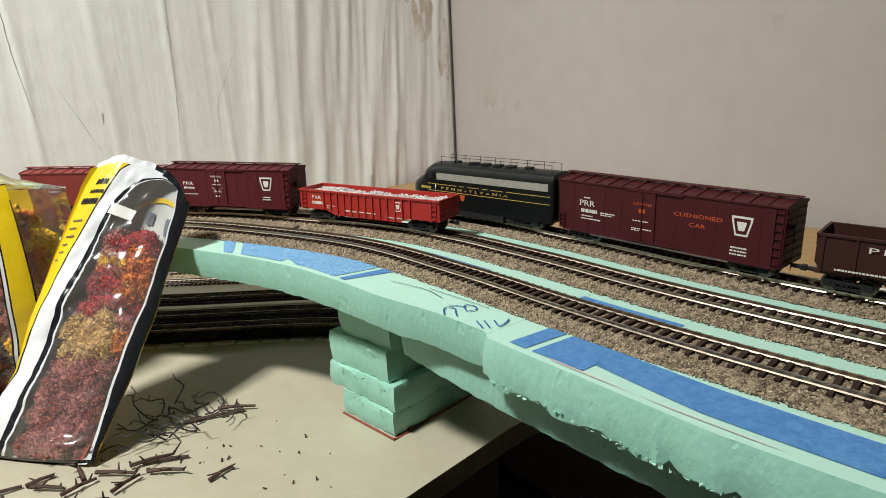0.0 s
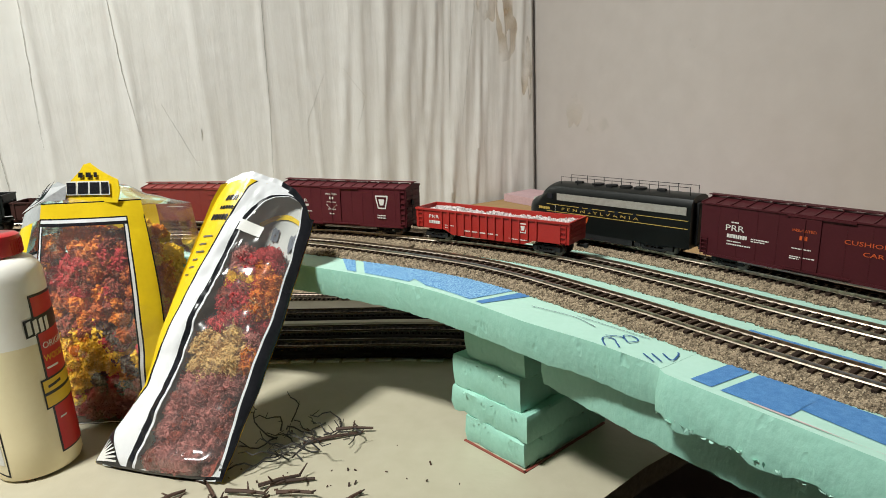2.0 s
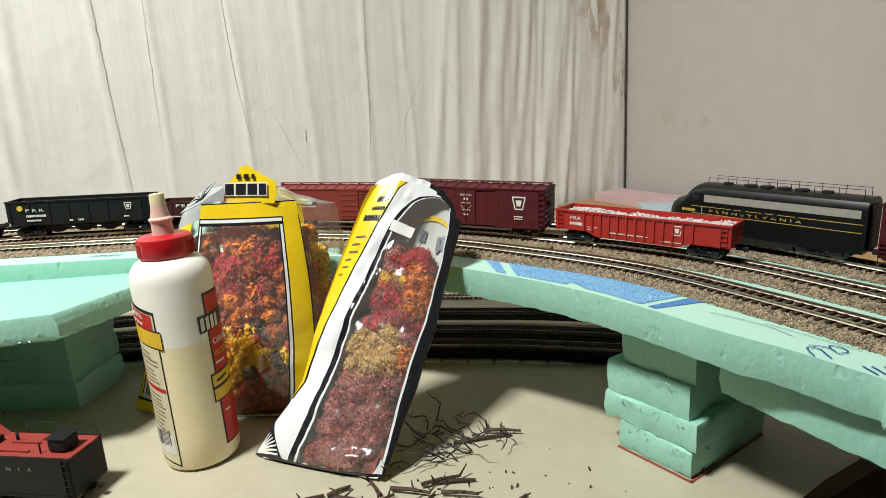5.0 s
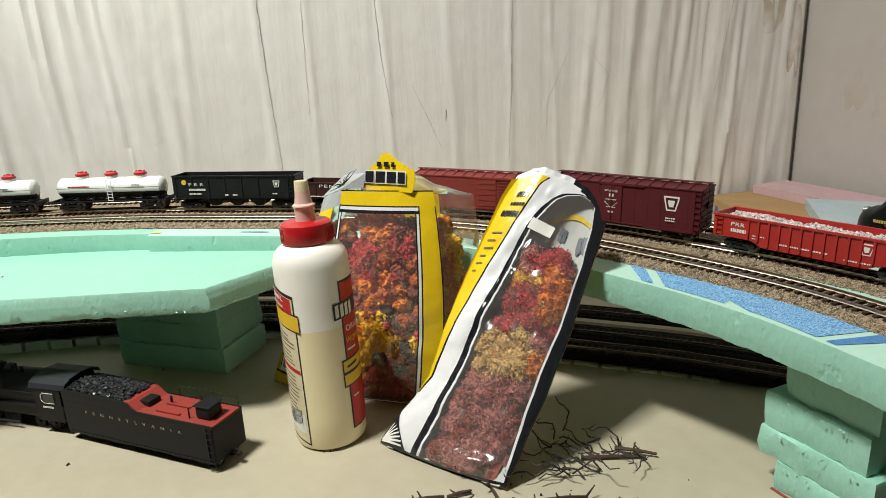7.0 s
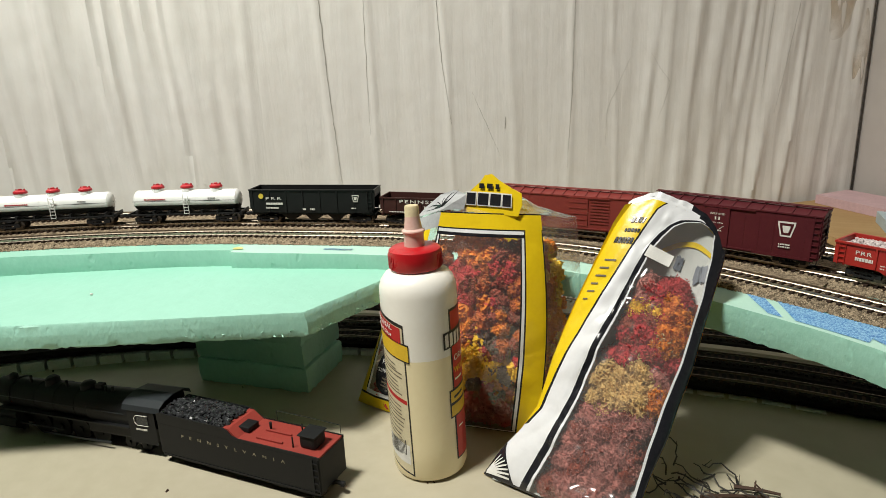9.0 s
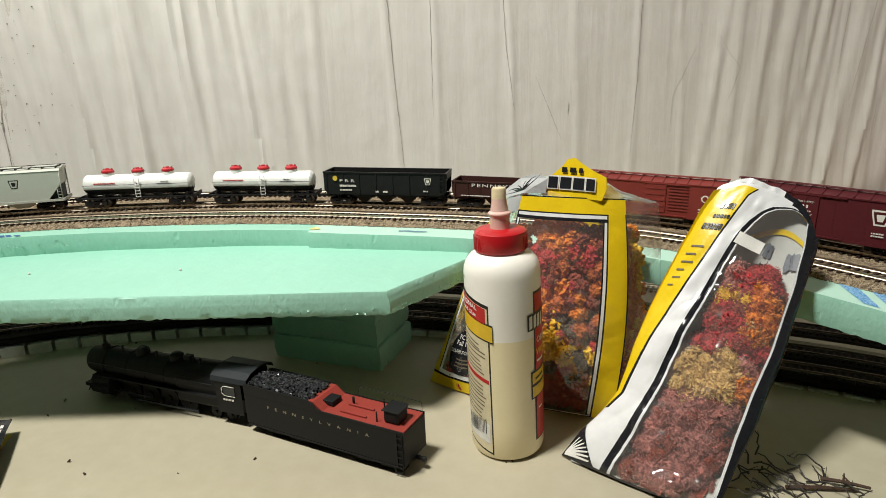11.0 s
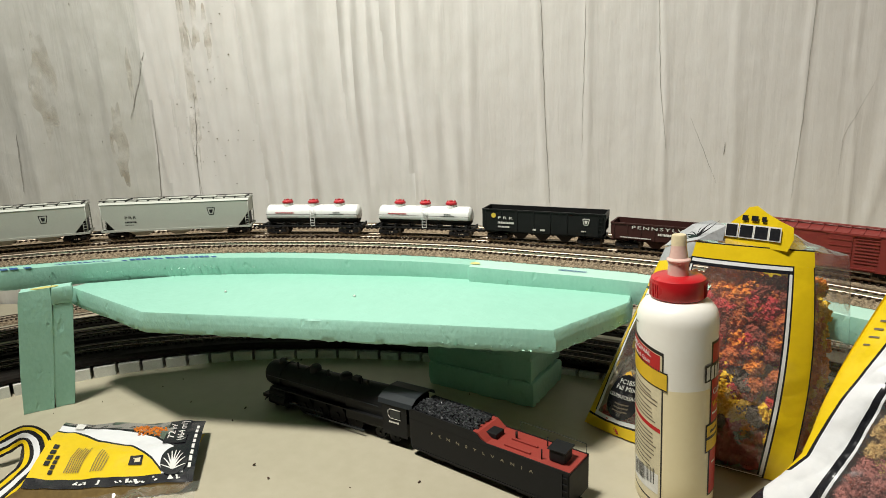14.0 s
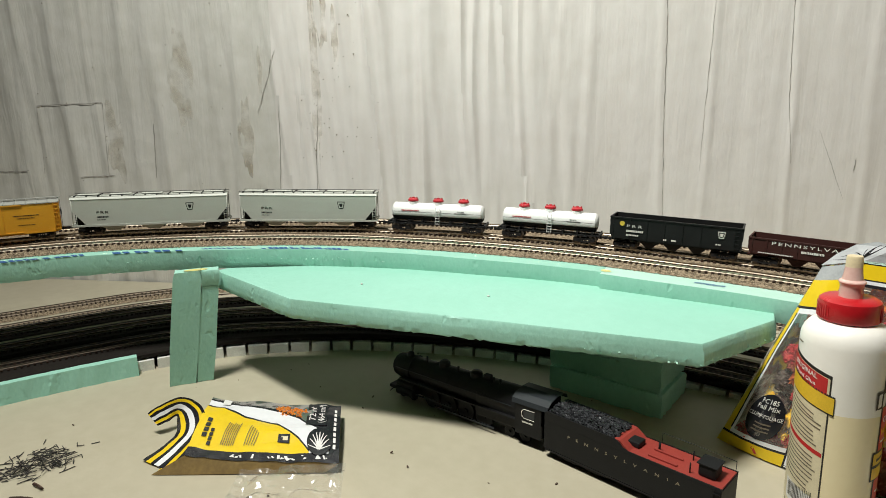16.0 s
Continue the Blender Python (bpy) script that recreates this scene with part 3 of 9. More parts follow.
ink_quad("blue_stripe", ((2.459, -0.0490), (2.520, -0.0590), (2.520, -0.0310), (2.462, -0.0262)), M_BLUEINK, "long blue stripe printed on foam board")
ink_quad("blue_stripe", ((2.520, -0.0590), (SEND, -0.0700), (SEND, -0.0480), (2.520, -0.0310)), M_BLUEINK, "long blue stripe printed on foam board")
M_PINKPEN = material("faint_pink_marker", (0.70, 0.56, 0.56), 0.6, scale=90)
ink_quad("pink_line", ((2.440, -0.0628), (2.56, -0.0672), (2.56, -0.0664), (2.440, -0.0620)), M_PINKPEN, "faint pink marker line along the foam edge", 0.0008)
for q0, q1, lo, hi in ((2.18, 2.30, 0.0262, 0.0335), (2.39, 2.47, 0.0300, 0.0370), (2.24, 2.36, 0.0985, 0.108), (2.42, 2.52, 0.0985, 0.106)):
    inked("blue_stripe", q0, q1, lambda q, k=lo: k, lambda q, k=hi: k, M_BLUEINK, "blue stripe printed between the tracks")
# worn navy lettering along the foam edge: slanted bars
for q0, q1, wide_, lo, hi in ((0.585, 0.70, 0.010, 0.003, 0.013), (0.74, 0.83, 0.013, 0.002, 0.012), (0.86, 0.93, 0.005, 0.008, 0.014), (0.945, 1.07, 0.007, 0.004, 0.013)):
    bm = bmesh.new()
    rl, q = random.Random(int(q0 * 1000)), q0
    while q < q1:
        w_ = wide_ * rl.uniform(0.5, 1.0)
        top_ = hi - rl.choice((0, 0, 0.003))
        vs = [bm.verts.new(INNER.at(q + a_, edge(q) + o_, 0.0006)) for a_, o_ in ((0, lo), (w_, lo), (w_ - 0.005, top_), (-0.005, top_))]
        bm.faces.new(vs)
        q += w_ + wide_ * rl.choice((0.18, 0.25, 0.6))
    tagged(mesh_object("printed_lettering", bm, M_INK), "worn navy lettering printed along the foam edge", "printing")


def yellow_spot(s_, o, r_):
    bm = bmesh.new()
    c_ = INNER.at(s_, o, 0.0007)
    vs = [bm.verts.new(c_ + Vector((r_ * (1 + 0.4 * noise.noise((i, s_, 0))) * math.cos(i * 0.524), 0.8 * r_ * math.sin(i * 0.524), 0))) for i in range(12)]
    bm.faces.new(vs)
    tagged(mesh_object("glue_spot", bm, material("yellow_glue", (0.75, 0.62, 0.12), 0.4, second=(0.55, 0.6, 0.3), scale=80)), "dried yellow glue spot on green foam", "glue spot")


yellow_spot(JOINT_A + 0.004, -0.044, 0.007)


def track(name, line, s0, s1, mats, label, tie_len=0.031, ballast=True, dz=0.0):
    root = thing(name, label, "railway track", kind="structure")
    mb, mt, mr = mats
    if ballast:
        bm = bmesh.new()
        rb = random.Random(name)
        w = [(rb.uniform(-1, 1), rb.uniform(-1, 1)) for _ in range(5000)]
        sweep(bm, line, s0, s1, [(-0.025, dz + 0.0006), (-0.0165, dz + 0.0055), (0.0165, dz + 0.0055), (0.025, dz + 0.0006)], 0.004, 0,
              lambda j, i: (0.0012 * w[(4 * j + i) % 5000][0], 0.0005 * w[(4 * j + i) % 5000][1]))
        part("roadbed", bm, mb, root)
    bm = bmesh.new()
    for s in np.arange(s0, s1, 0.0074):
        a, b = line.at(s), line.at(s + 0.001)
        yaw = math.atan2(b.y - a.y, b.x - a.x)
        add_box(bm, -0.0014, -tie_len / 2, 0, 0.0014, tie_len / 2, 0.0020, 0, Matrix.Translation(line.at(s, 0, dz + 0.0056)) @ Matrix.Rotation(yaw, 4, "Z"))
    tagged(part("ties", bm, mt, root), kind="stuff")
    for o in (-0.0093, 0.0093):
        bm = bmesh.new()
        sweep(bm, line, s0, s1, [(o - 0.0009, dz + 0.0074), (o - 0.0004, dz + 0.0082), (o - 0.0005, dz + 0.0096), (o - 0.0005, dz + 0.0101),
                                 (o + 0.0005, dz + 0.0101), (o + 0.0005, dz + 0.0096), (o + 0.0004, dz + 0.0082), (o + 0.0009, dz + 0.0074)], 0.012)
        part("rail", bm, mr, root)
    return root


UP = (M_BALLAST, M_TIE, M_RAIL)
track("inner_track", INNER, 0.03, SEND, UP, "inner ballasted track with brown ties and bright rails")
track("middle_track", MIDDLE, 0.03, MIDDLE.s[-1] - 0.03, UP, "middle ballasted track with brown ties and bright rails")
track("outer_track", OUTER, 0.03, OUTER.s[-1] - 0.03, UP, "outer ballasted track with brown ties and bright rails")
RAIL = 0.0101
bm = bmesh.new()
sweep(bm, INNER, 0.03, 2.06, [(0.020, 0.0005), (0.020, 0.0042), (0.10, 0.0042), (0.137, 0.0036), (0.139, 0.0005)], 0.01)
tagged(mesh_object("ballast_fill", bm, M_BALLAST), "brown ballast spread between the curved tracks", "ballast", kind="structure")
bm = bmesh.new()
r = random.Random(21)
vl, fl = [], []


def stones(line, s0, s1, lo, hi, count):
    for _ in range(count):
        q, o = r.uniform(s0, s1), r.uniform(lo, hi)
        a = abs(o)
        z = 0.0056 if a < 0.0165 else 0.0006 + 0.0049 * max(0, (0.025 - a)) / 0.0085
        c = line.at(q, o, z)
        k = r.uniform(0.0006, 0.0013)
        e = Euler((r.uniform(0, 6), r.uniform(0, 6), r.uniform(0, 6))).to_matrix()
        base = len(vl)
        for v in ((1, 0, 0), (-1, 0, 0), (0, 0.8, 0), (0, -0.8, 0), (0, 0, 0.7), (0, 0, -0.7)):
            vl.append(tuple(c + e @ (Vector(v) * k)))
        for f in ((0, 2, 4), (2, 1, 4), (1, 3, 4), (3, 0, 4), (2, 0, 5), (1, 2, 5), (3, 1, 5), (0, 3, 5)):
            fl.append(tuple(base + i for i in f))


bm.free()
for ln_, a_, b_, n_ in ((INNER, 2.0, 2.75, 9000), (MIDDLE, 2.0, 2.8, 6000), (OUTER, 2.2, 2.9, 3500), (INNER, 0.5, 2.0, 8000)):
    stones(ln_, a_, b_, -0.0262, -0.0150, int(n_ * 0.62))
    stones(ln_, a_, b_, -0.0145, 0.0245, int(n_ * 0.38))
me = bpy.data.meshes.new("ballast_stones")
me.from_pydata(vl, [], fl)
me.materials.append(M_STONE)
tagged(new("ballast_stones", me), "loose brown ballast grains along the tracks", "ballast", kind="stuff")


# ---------------------------------------------------------------- lower level
def low_height(x):
    return float(np.interp(x, [-1.4, -1.2, -0.6, -0.2], [0.019, 0.016, 0.006, 0.003]))


LOW = Line(spline([(-1.32, -0.3), (-1.345, 0.0), (-1.345, 0.12), (-1.335, 0.28), (-1.312, 0.396), (-1.25, 0.513), (-1.18, 0.602), (-1.05, 0.715), (-0.85, 0.835),
                   (-0.65, 0.90), (-0.50, 0.926), (-0.42, 0.94), (-0.32, 0.955), (-0.15, 0.96), (0.0, 0.95)]), low_height)
# offsets from the near edge: where the tracks lie wide apart, and where they have drawn together
for (w0, w1), (o0, o1), mat_, label_ in (((0.0044, 0.090), (0.003, 0.041), M_DARKBED, "dark roadbed of a lower track"), ((0.0985, 0.166), (0.047, 0.097), M_DARKBED, "dark roadbed of a lower track"),
                                         ((0.175, 0.243), (0.117, 0.165), M_DARKBED, "dark roadbed of a lower track"), ((0.1665, 0.1745), (0.0975, 0.1165), M_TABLE, "cream strip between two lower tracks")):
    bm = bmesh.new()
    sp = lambda q, w_, o_: float(np.interp(q, [0, 0.6, 1.2, 3], [w_, w_, o_, o_]))
    rings = [[bm.verts.new(LOW.at(q, sp(q, w_, o_) + d_, z_)) for w_, o_, d_, z_ in ((w0, o0, 0, 0.0), (w0, o0, 0, 0.005), (w0, o0, 0.004, 0.0082), (w1, o1, -0.004, 0.0082), (w1, o1, 0, 0.005), (w1, o1, 0, 0.0))] for q in np.arange(0.05, LOW.s[-1] - 0.02, 0.01)]
    for p_, q_ in zip(rings, rings[1:]):
        for i in range(6):
            bm.faces.new((p_[i], p_[(i + 1) % 6], q_[(i + 1) % 6], q_[i]))
    bm.faces.new(rings[0])
    bm.faces.new(rings[-1])
    tagged(mesh_object("lower_roadbed", bm, mat_), label_, "roadbed", kind="structure")
bm = bmesh.new()
rings = [[bm.verts.new(LOW.at(q, o, z_)) for o, z_ in ((0.02, -0.0028), (0.02, -0.0006), (0.27, -0.0006), (0.27, -0.0028))] for q in np.arange(0.05, LOW.s[-1] - 0.02, 0.02)]
for p_, q_ in zip(rings, rings[1:]):
    for i in range(4):
        bm.faces.new((p_[i], p_[(i + 1) % 4], q_[(i + 1) % 4], q_[i]))
bm.faces.new(rings[0])
bm.faces.new(rings[-1])
tagged(mesh_object("incline_sheet", bm, M_TABLE), "cream sheet laid over the incline riser", "sheet", kind="structure")
bm = bmesh.new()
rows_ = [[bm.verts.new(c_) for c_ in ((x_ - 0.0005, y_, 0.0004), (x_ + 0.0005, y_, 0.0004))] for x_, y_ in ((-1.228, 0.401), (-1.205, 0.404), (-1.188, 0.407), (-1.168, 0.410), (-1.147, 0.411))]
for p_, q_ in zip(rows_, rows_[1:]):
    bm.faces.new((p_[0], p_[1], q_[1], q_[0]))
tagged(mesh_object("table_seam", bm, M_DARKLINE), "thin dark seam in the table top", "seam", kind="structure")
riser = thing("incline_riser", "white foam incline riser cut with gaps", "riser")
for q in np.arange(0.48, LOW.s[-1] - 0.3, 0.0315):
    a, b = LOW.at(q), LOW.at(q + 0.027)
    bm = bmesh.new()
    h_ = a.z
    m_ = Matrix.Translation((a.x, a.y, 0)) @ Matrix.Rotation(math.atan2(b.y - a.y, b.x - a.x), 4, "Z")
    add_box(bm, 0, 0, 0, 0.027, 0.05, max(0.0012, h_ - 0.0030), 0, m_)
    part("foam_block", bm, M_WHITEFOAM, riser)
LOWMATS = (M_DARKBED, M_TIE, M_DARKRAIL)
for w_, o in ((0.051, 0.022), (0.129, 0.072), (0.206, 0.141)):
    ln = LOW.spread([0, 0.6, 1.2, 3], [w_, w_, o, o])
    track("lower_track", ln, 0.06, ln.s[-1] - 0.05, LOWMATS, "dull dark track on the lower level", ballast=False, dz=0.003)
FLAT = Line(LOW.p, lambda x: 0.0)
for o in (0.31, 0.39):
    ln = FLAT.spread([0, 0.6, 1.2, 3], [o, o, o * 0.8, o * 0.75])
    track("lower_track", ln, 0.06, ln.s[-1] - 0.25, (M_BALLAST, M_TIE, M_DARKRAIL), "ballasted track on the cream table top")
# green strip in front of the lower roadbed
bm = bmesh.new()
r = random.Random(5)
ks = np.arange(LOW.near(-1.345, -0.1), LOW.near(-1.335, 0.285), 0.01)
rings = [[bm.verts.new(LOW.at(q, o + r.uniform(-0.0008, 0.0008), 0) * 1.0) for o in (-0.012, -0.010, 0.0005, 0.0005)] for q in ks]
for ring in rings:
    for v_, z_ in zip(ring, (0.0, 0.027, 0.0275, 0.0)):
        v_.co.z = z_
for p_, q_ in zip(rings, rings[1:]):
    for i in range(4):
        bm.faces.new((p_[i], p_[(i + 1) % 4], q_[(i + 1) % 4], q_[i]))
bm.faces.new(rings[0])
bm.faces.new(rings[-1])
tagged(mesh_object("foam_strip", bm, M_FOAMCUT), "green foam strip standing before the lower track", "foam strip")


# ---------------------------------------------------------------- foam platform, stacks and post
def foam_slab(name, pts, z0, z1, label, parent=None, seed=1, jag=0.0015, step=0.006, mats=None, profile=None):
    """A cut foam piece: plan outline with ragged sides; z0, z1 may be functions of x."""
    r_ = random.Random(seed)
    f0 = z0 if callable(z0) else (lambda x: z0)
    f1 = z1 if callable(z1) else (lambda x: z1)
    ring = []
    for (ax, ay), (bx, by) in zip(pts, pts[1:] + pts[:1]):
        n_ = max(1, int(math.hypot(bx - ax, by - ay) / step))
        for i in range(n_):
            ring.append((ax + (bx - ax) * i / n_, ay + (by - ay) * i / n_))
    bm = bmesh.new()
    levels = []
    profile = profile or ((0.0, 0.002), (0.35, 0.0), (0.7, 0.0004), (0.92, 0.0008), (1.0, 0.002))
    for k, (t_, inset) in enumerate(profile):
        cx, cy = sum(p[0] for p in ring) / len(ring), sum(p[1] for p in ring) / len(ring)
        row = []
        for x, y in ring:
            d = math.hypot(x - cx, y - cy)
            j = inset + r_.uniform(-jag, jag) * (0.7 if k == 0 else 0.22) + (0.0016 if len(profile) < 6 else 0.0006) * noise.noise((x * 45, y * 45, seed + (0.6 if len(profile) < 6 else 0.03) * k))
            x2, y2 = x + (cx - x) / d * j, y + (cy - y) / d * j
            row.append(bm.verts.new((x2, y2, f0(x2) * (1 - t_) + f1(x2) * t_ + (r_.uniform(-jag, jag) if k == 0 else 0))))
        levels.append(row)
    n_ = len(ring)
    for p_, q_ in zip(levels, levels[1:]):
        for i in range(n_):
            f = bm.faces.new((p_[i], p_[(i + 1) % n_], q_[(i + 1) % n_], q_[i]))
            f.material_index = 1
            f.smooth = True
    bm.faces.new(levels[0]).material_index = 1
    bm.faces.new(levels[-1])
    ob = mesh_object(name, bm, mats or [M_FOAM, M_FOAMCUT], parent)
    if label:
        tagged(ob, label, "foam" if parent is None else "")
    return ob


def platform_height(x):
    return 0.1422 - 0.0105 * (x + 0.73)


foam_slab("foam_platform", [(-1.268, 0.377), (-1.088, 0.406), (-0.713, 0.667), (-0.703, 0.79), (-0.72, 0.822), (-0.835, 0.782), (-0.945, 0.726), (-1.07, 0.640), (-1.19, 0.530), (-1.272, 0.395)],
          lambda x: platform_height(x) - 0.0235, platform_height, "pale green foam platform with chamfered cut corners", jag=0.0009, step=0.0045, profile=((0.0, 0.0022), (0.08, 0.0002), (0.30, 0.0), (0.52, 0.0002), (0.62, 0.0005), (0.74, 0.0016), (0.93, 0.0022), (1.0, 0.0036)))


def foam_stack(label, corner, yaw, w, d, heights, shifts, seed):
    root = thing("foam_stack", label, "foam stack", Matrix.Translation(corner) @ Matrix.Rotation(yaw, 4, "Z"))
    z = 0.0
    for k, (h_, (sx_, sy_, gx, gy)) in enumerate(zip(heights, shifts)):
        foam_slab("foam_layer", [(sx_, sy_), (sx_ + w + gx, sy_), (sx_ + w + gx, sy_ + d + gy), (sx_, sy_ + d + gy)], z + 0.0003, z + h_, "", root, seed + k, 0.0014, 0.006, [M_FOAMCUT, M_FOAMCUT])
        z += h_
    return root


foam_stack("stack of rough-cut green foam blocks holding the deck", (-0.178, 0.7515, 0), math.radians(54), 0.115, 0.070, (0.0245, 0.0245, 0.0295, 0.0385),
           ((0, 0, 0, 0), (0.0, -0.0035, 0, 0.020), (0.001, 0.004, 0, 0.011), (0.004, 0.0015, 0, 0.0)), 20)
foam_stack("stack of green foam blocks under the platform", (-0.8000, 0.7410, 0), math.radians(104), 0.088, 0.150, (0.030, 0.0295, 0.030, 0.0298),
           ((0, 0, 0, 0), (0.003, 0.004, 0, -0.003), (0.001, 0.003, 0, 0.008), (-0.001, 0.001, 0, 0.014)), 40)
# lower ply of the deck beyond the stack: a straight plank glued underneath
foam_slab("support_board", [(-0.162, 0.738), (-0.1025, 0.678), (0.007, 0.580), (0.10, 0.507), (0.30, 0.378), (0.36, 0.47), (0.16, 0.60), (0.07, 0.675), (-0.085, 0.832)],
          lambda x: deck_height(x) - 0.0580, lambda x: deck_height(x) - 0.0278, "second green foam board glued under the deck", seed=9, jag=0.0008, mats=[M_FOAMCUT, M_FOAMCUT])
post = thing("foam_post", "upright green foam post under the deck edge", "foam post", Matrix.Translation((-1.257, 0.300, 0)) @ Matrix.Rotation(math.radians(75), 4, "Z"))
foam_slab("foam_upright", [(0, 0), (0.036, 0), (0.036, 0.02), (0, 0.02)], 0.0005, 0.158, "", post, 61, 0.0006, 0.006, [M_FOAMCUT, M_FOAMCUT])
foam_slab("foam_upright", [(0.0345, 0.0006), (0.058, 0.0006), (0.058, 0.0195), (0.0345, 0.0195)], 0.0005, 0.136, "", post, 62, 0.0006, 0.006, [M_FOAMCUT, M_FOAMCUT])
foam_slab("foam_cap", [(0.0345, -0.0005), (0.058, -0.0005), (0.058, 0.0195), (0.0345, 0.0195)], 0.1368, 0.158, "", post, 63, 0.0005, 0.006, [M_FOAMCUT, M_FOAMCUT])
bm = bmesh.new()
bm.faces.new([bm.verts.new(Vector((0.028 + 0.015 * math.cos(a_ * 0.45) * (1 + 0.25 * noise.noise((a_, 2, 2))), 0.008 + 0.0055 * math.sin(a_ * 0.45), 0.1587))) for a_ in range(14)])
part("glue_smear", bm, material("dried_glue", (0.72, 0.56, 0.06), 0.4, second=(0.55, 0.6, 0.3), scale=80), post, "dried yellow glue smear")
# the post leans a little towards the platform
for ob in post.children:
    ob.data.transform(Matrix(((1, 0, 0.13, 0), (0, 1, -0.049, 0), (0, 0, 1, 0), (0, 0, 0, 1))))
M_FLAKE = material("torn_foam_flake", (0.40, 0.65, 0.54), 0.7, second=(0.34, 0.58, 0.48), scale=60, island=0.2)


def flakes(name, label, where, count, seed):
    """Small curled shreds of torn foam clinging along a cut edge; where(t) gives a place and the way outwards."""
    r_ = random.Random(seed)
    bm = bmesh.new()
    for _ in range(count):
        p, o_ = where(r_.random())
        ln_, w_ = r_.uniform(0.0012, 0.0036), r_.uniform(0.0006, 0.0014)
        side = Vector((-o_.y, o_.x, 0))
        d_ = (side * r_.uniform(-1, 1) + o_ * r_.uniform(0.0, 0.25) + Vector((0, 0, r_.uniform(-0.25, 0.6)))).normalized()
        n_ = d_.cross(Vector((r_.uniform(-1, 1), r_.uniform(-1, 1), r_.uniform(-1, 1)))).normalized()
        prev = None
        for k in range(4):
            t_ = k / 3
            c_ = p - o_ * 0.0006 + d_ * ln_ * t_ + o_ * 0.0008 * math.sin(t_ * 3)
            row = [bm.verts.new(c_ + n_ * w_ * (1 - 0.8 * t_)), bm.verts.new(c_ - n_ * w_ * (1 - 0.8 * t_))]
            if prev:
                bm.faces.new((prev[0], prev[1], row[1], row[0]))
            prev = row
    return tagged(mesh_object(name, bm, M_FLAKE), label, "foam shreds", kind="stuff")


def along_platform(t):
    pts = [(-1.262, 0.378), (-1.088, 0.406), (-0.713, 0.667), (-0.703, 0.79)]
    t = 1.72 + 1.25 * t
    (ax, ay), (bx, by) = pts[int(t)], pts[int(t) + 1]
    f = t - int(t)
    x, y = ax + (bx - ax) * f, ay + (by - ay) * f
    o_ = Vector((by - ay, ax - bx, 0)).normalized()
    return Vector((x, y, platform_height(x) - 0.0195 + 0.0025 * math.sin(t * 90))) + o_ * 0.0002, o_


def along_deck(s0, s1, shift, z):
    def f(t):
        s_ = s0 + (s1 - s0) * t
        a_, b_ = INNER.at(s_, edge(s_) + shift, z), INNER.at(s_, edge(s_) + shift - 0.01, z)
        return a_ + Vector((0, 0, 0.003 * noise.noise((s_ * 60, 2, 2)))), (b_ - a_).normalized()
    return f


flakes("foam_shreds", "torn pale shreds along the platform's lower edge", along_platform, 80, 4)
flakes("foam_shreds", "torn pale shreds along the deck's lower edge", along_deck(JOINT_B, SEND - 0.2, -0.0075, -0.0258), 110, 5)
flakes("foam_shreds", "small torn shreds on the deck's cut face", along_deck(0.75, 1.15, 0.0, -0.012), 45, 6)
for x_, y_, yaw_, w_, d_, z_, sd_ in ((-0.178, 0.7515, 54, 0.115, 0.070, 0.0485, 7), (-0.178, 0.7515, 54, 0.115, 0.070, 0.0240, 8), (-0.178, 0.7515, 54, 0.115, 0.070, 0.0780, 9)):
    def along_stack(t, x_=x_, y_=y_, yaw_=yaw_, w_=w_, d_=d_, z_=z_):
        a_ = math.radians(yaw_)
        ex, ey = Vector((math.cos(a_), math.sin(a_), 0)), Vector((-math.sin(a_), math.cos(a_), 0))
        if t < 0.6:
            return Vector((x_, y_, z_)) + ex * w_ * t / 0.6 - ey * 0.002, -ey
        return Vector((x_, y_, z_)) + ey * d_ * (t - 0.6) / 0.4 - ex * 0.003, -ex
    flakes("foam_shreds", "torn shreds between the stacked foam blocks", along_stack, 20, sd_)
M_REDPEN = material("red_marker", (0.27, 0.06, 0.04), 0.7, scale=60)
bm = bmesh.new()
mm = Matrix.Translation((-0.178, 0.7515, 0)) @ Matrix.Rotation(math.radians(54), 4, "Z")
add_box(bm, -0.0015, -0.0025, 0.0002, 0.11, 0.0, 0.0008, 0, mm)
add_box(bm, -0.0025, -0.0025, 0.0002, 0.0, 0.07, 0.0008, 0, mm)
tagged(mesh_object("marker_line", bm, M_REDPEN), "red marker line drawn round the foam stack", "marker line")


def tube(pts, rad, mat, label):
    bm = bmesh.new()
    for p, q in zip(pts, pts[1:]):
        add_cyl(bm, p, q, rad, n=12)
    tagged(mesh_object("white_tube", bm, mat), label, "tube")


tube([(0.22, 0.99, 0.054), (0.30, 0.96, 0.058), (0.40, 0.88, 0.060), (0.50, 0.78, 0.056)], 0.007, M_WHITEFOAM, "bent white plastic tube lying on plywood")
# handwriting on the foam edge, one pen stroke at a time
def pen_stroke(pts, half=0.00055, mat=M_INK, label="blue pen stroke on the foam deck edge"):
    path = spline(pts, 0.0015)
    bm = bmesh.new()
    rows_ = []
    for i in range(len(path)):
        d_ = path[min(len(path) - 1, i + 1)] - path[max(0, i - 1)]
        d_ = d_ / (np.hypot(*d_) + 1e-9) * half
        rows_.append([bm.verts.new(INNER.at(path[i][0] - k * d_[1], path[i][1] + k * d_[0], 0.0009)) for k in (-1, 1)])
    for p_, q_ in zip(rows_, rows_[1:]):
        bm.faces.new((p_[0], p_[1], q_[1], q_[0]))
    tagged(mesh_object("ink_stroke", bm, mat), label, "ink mark")


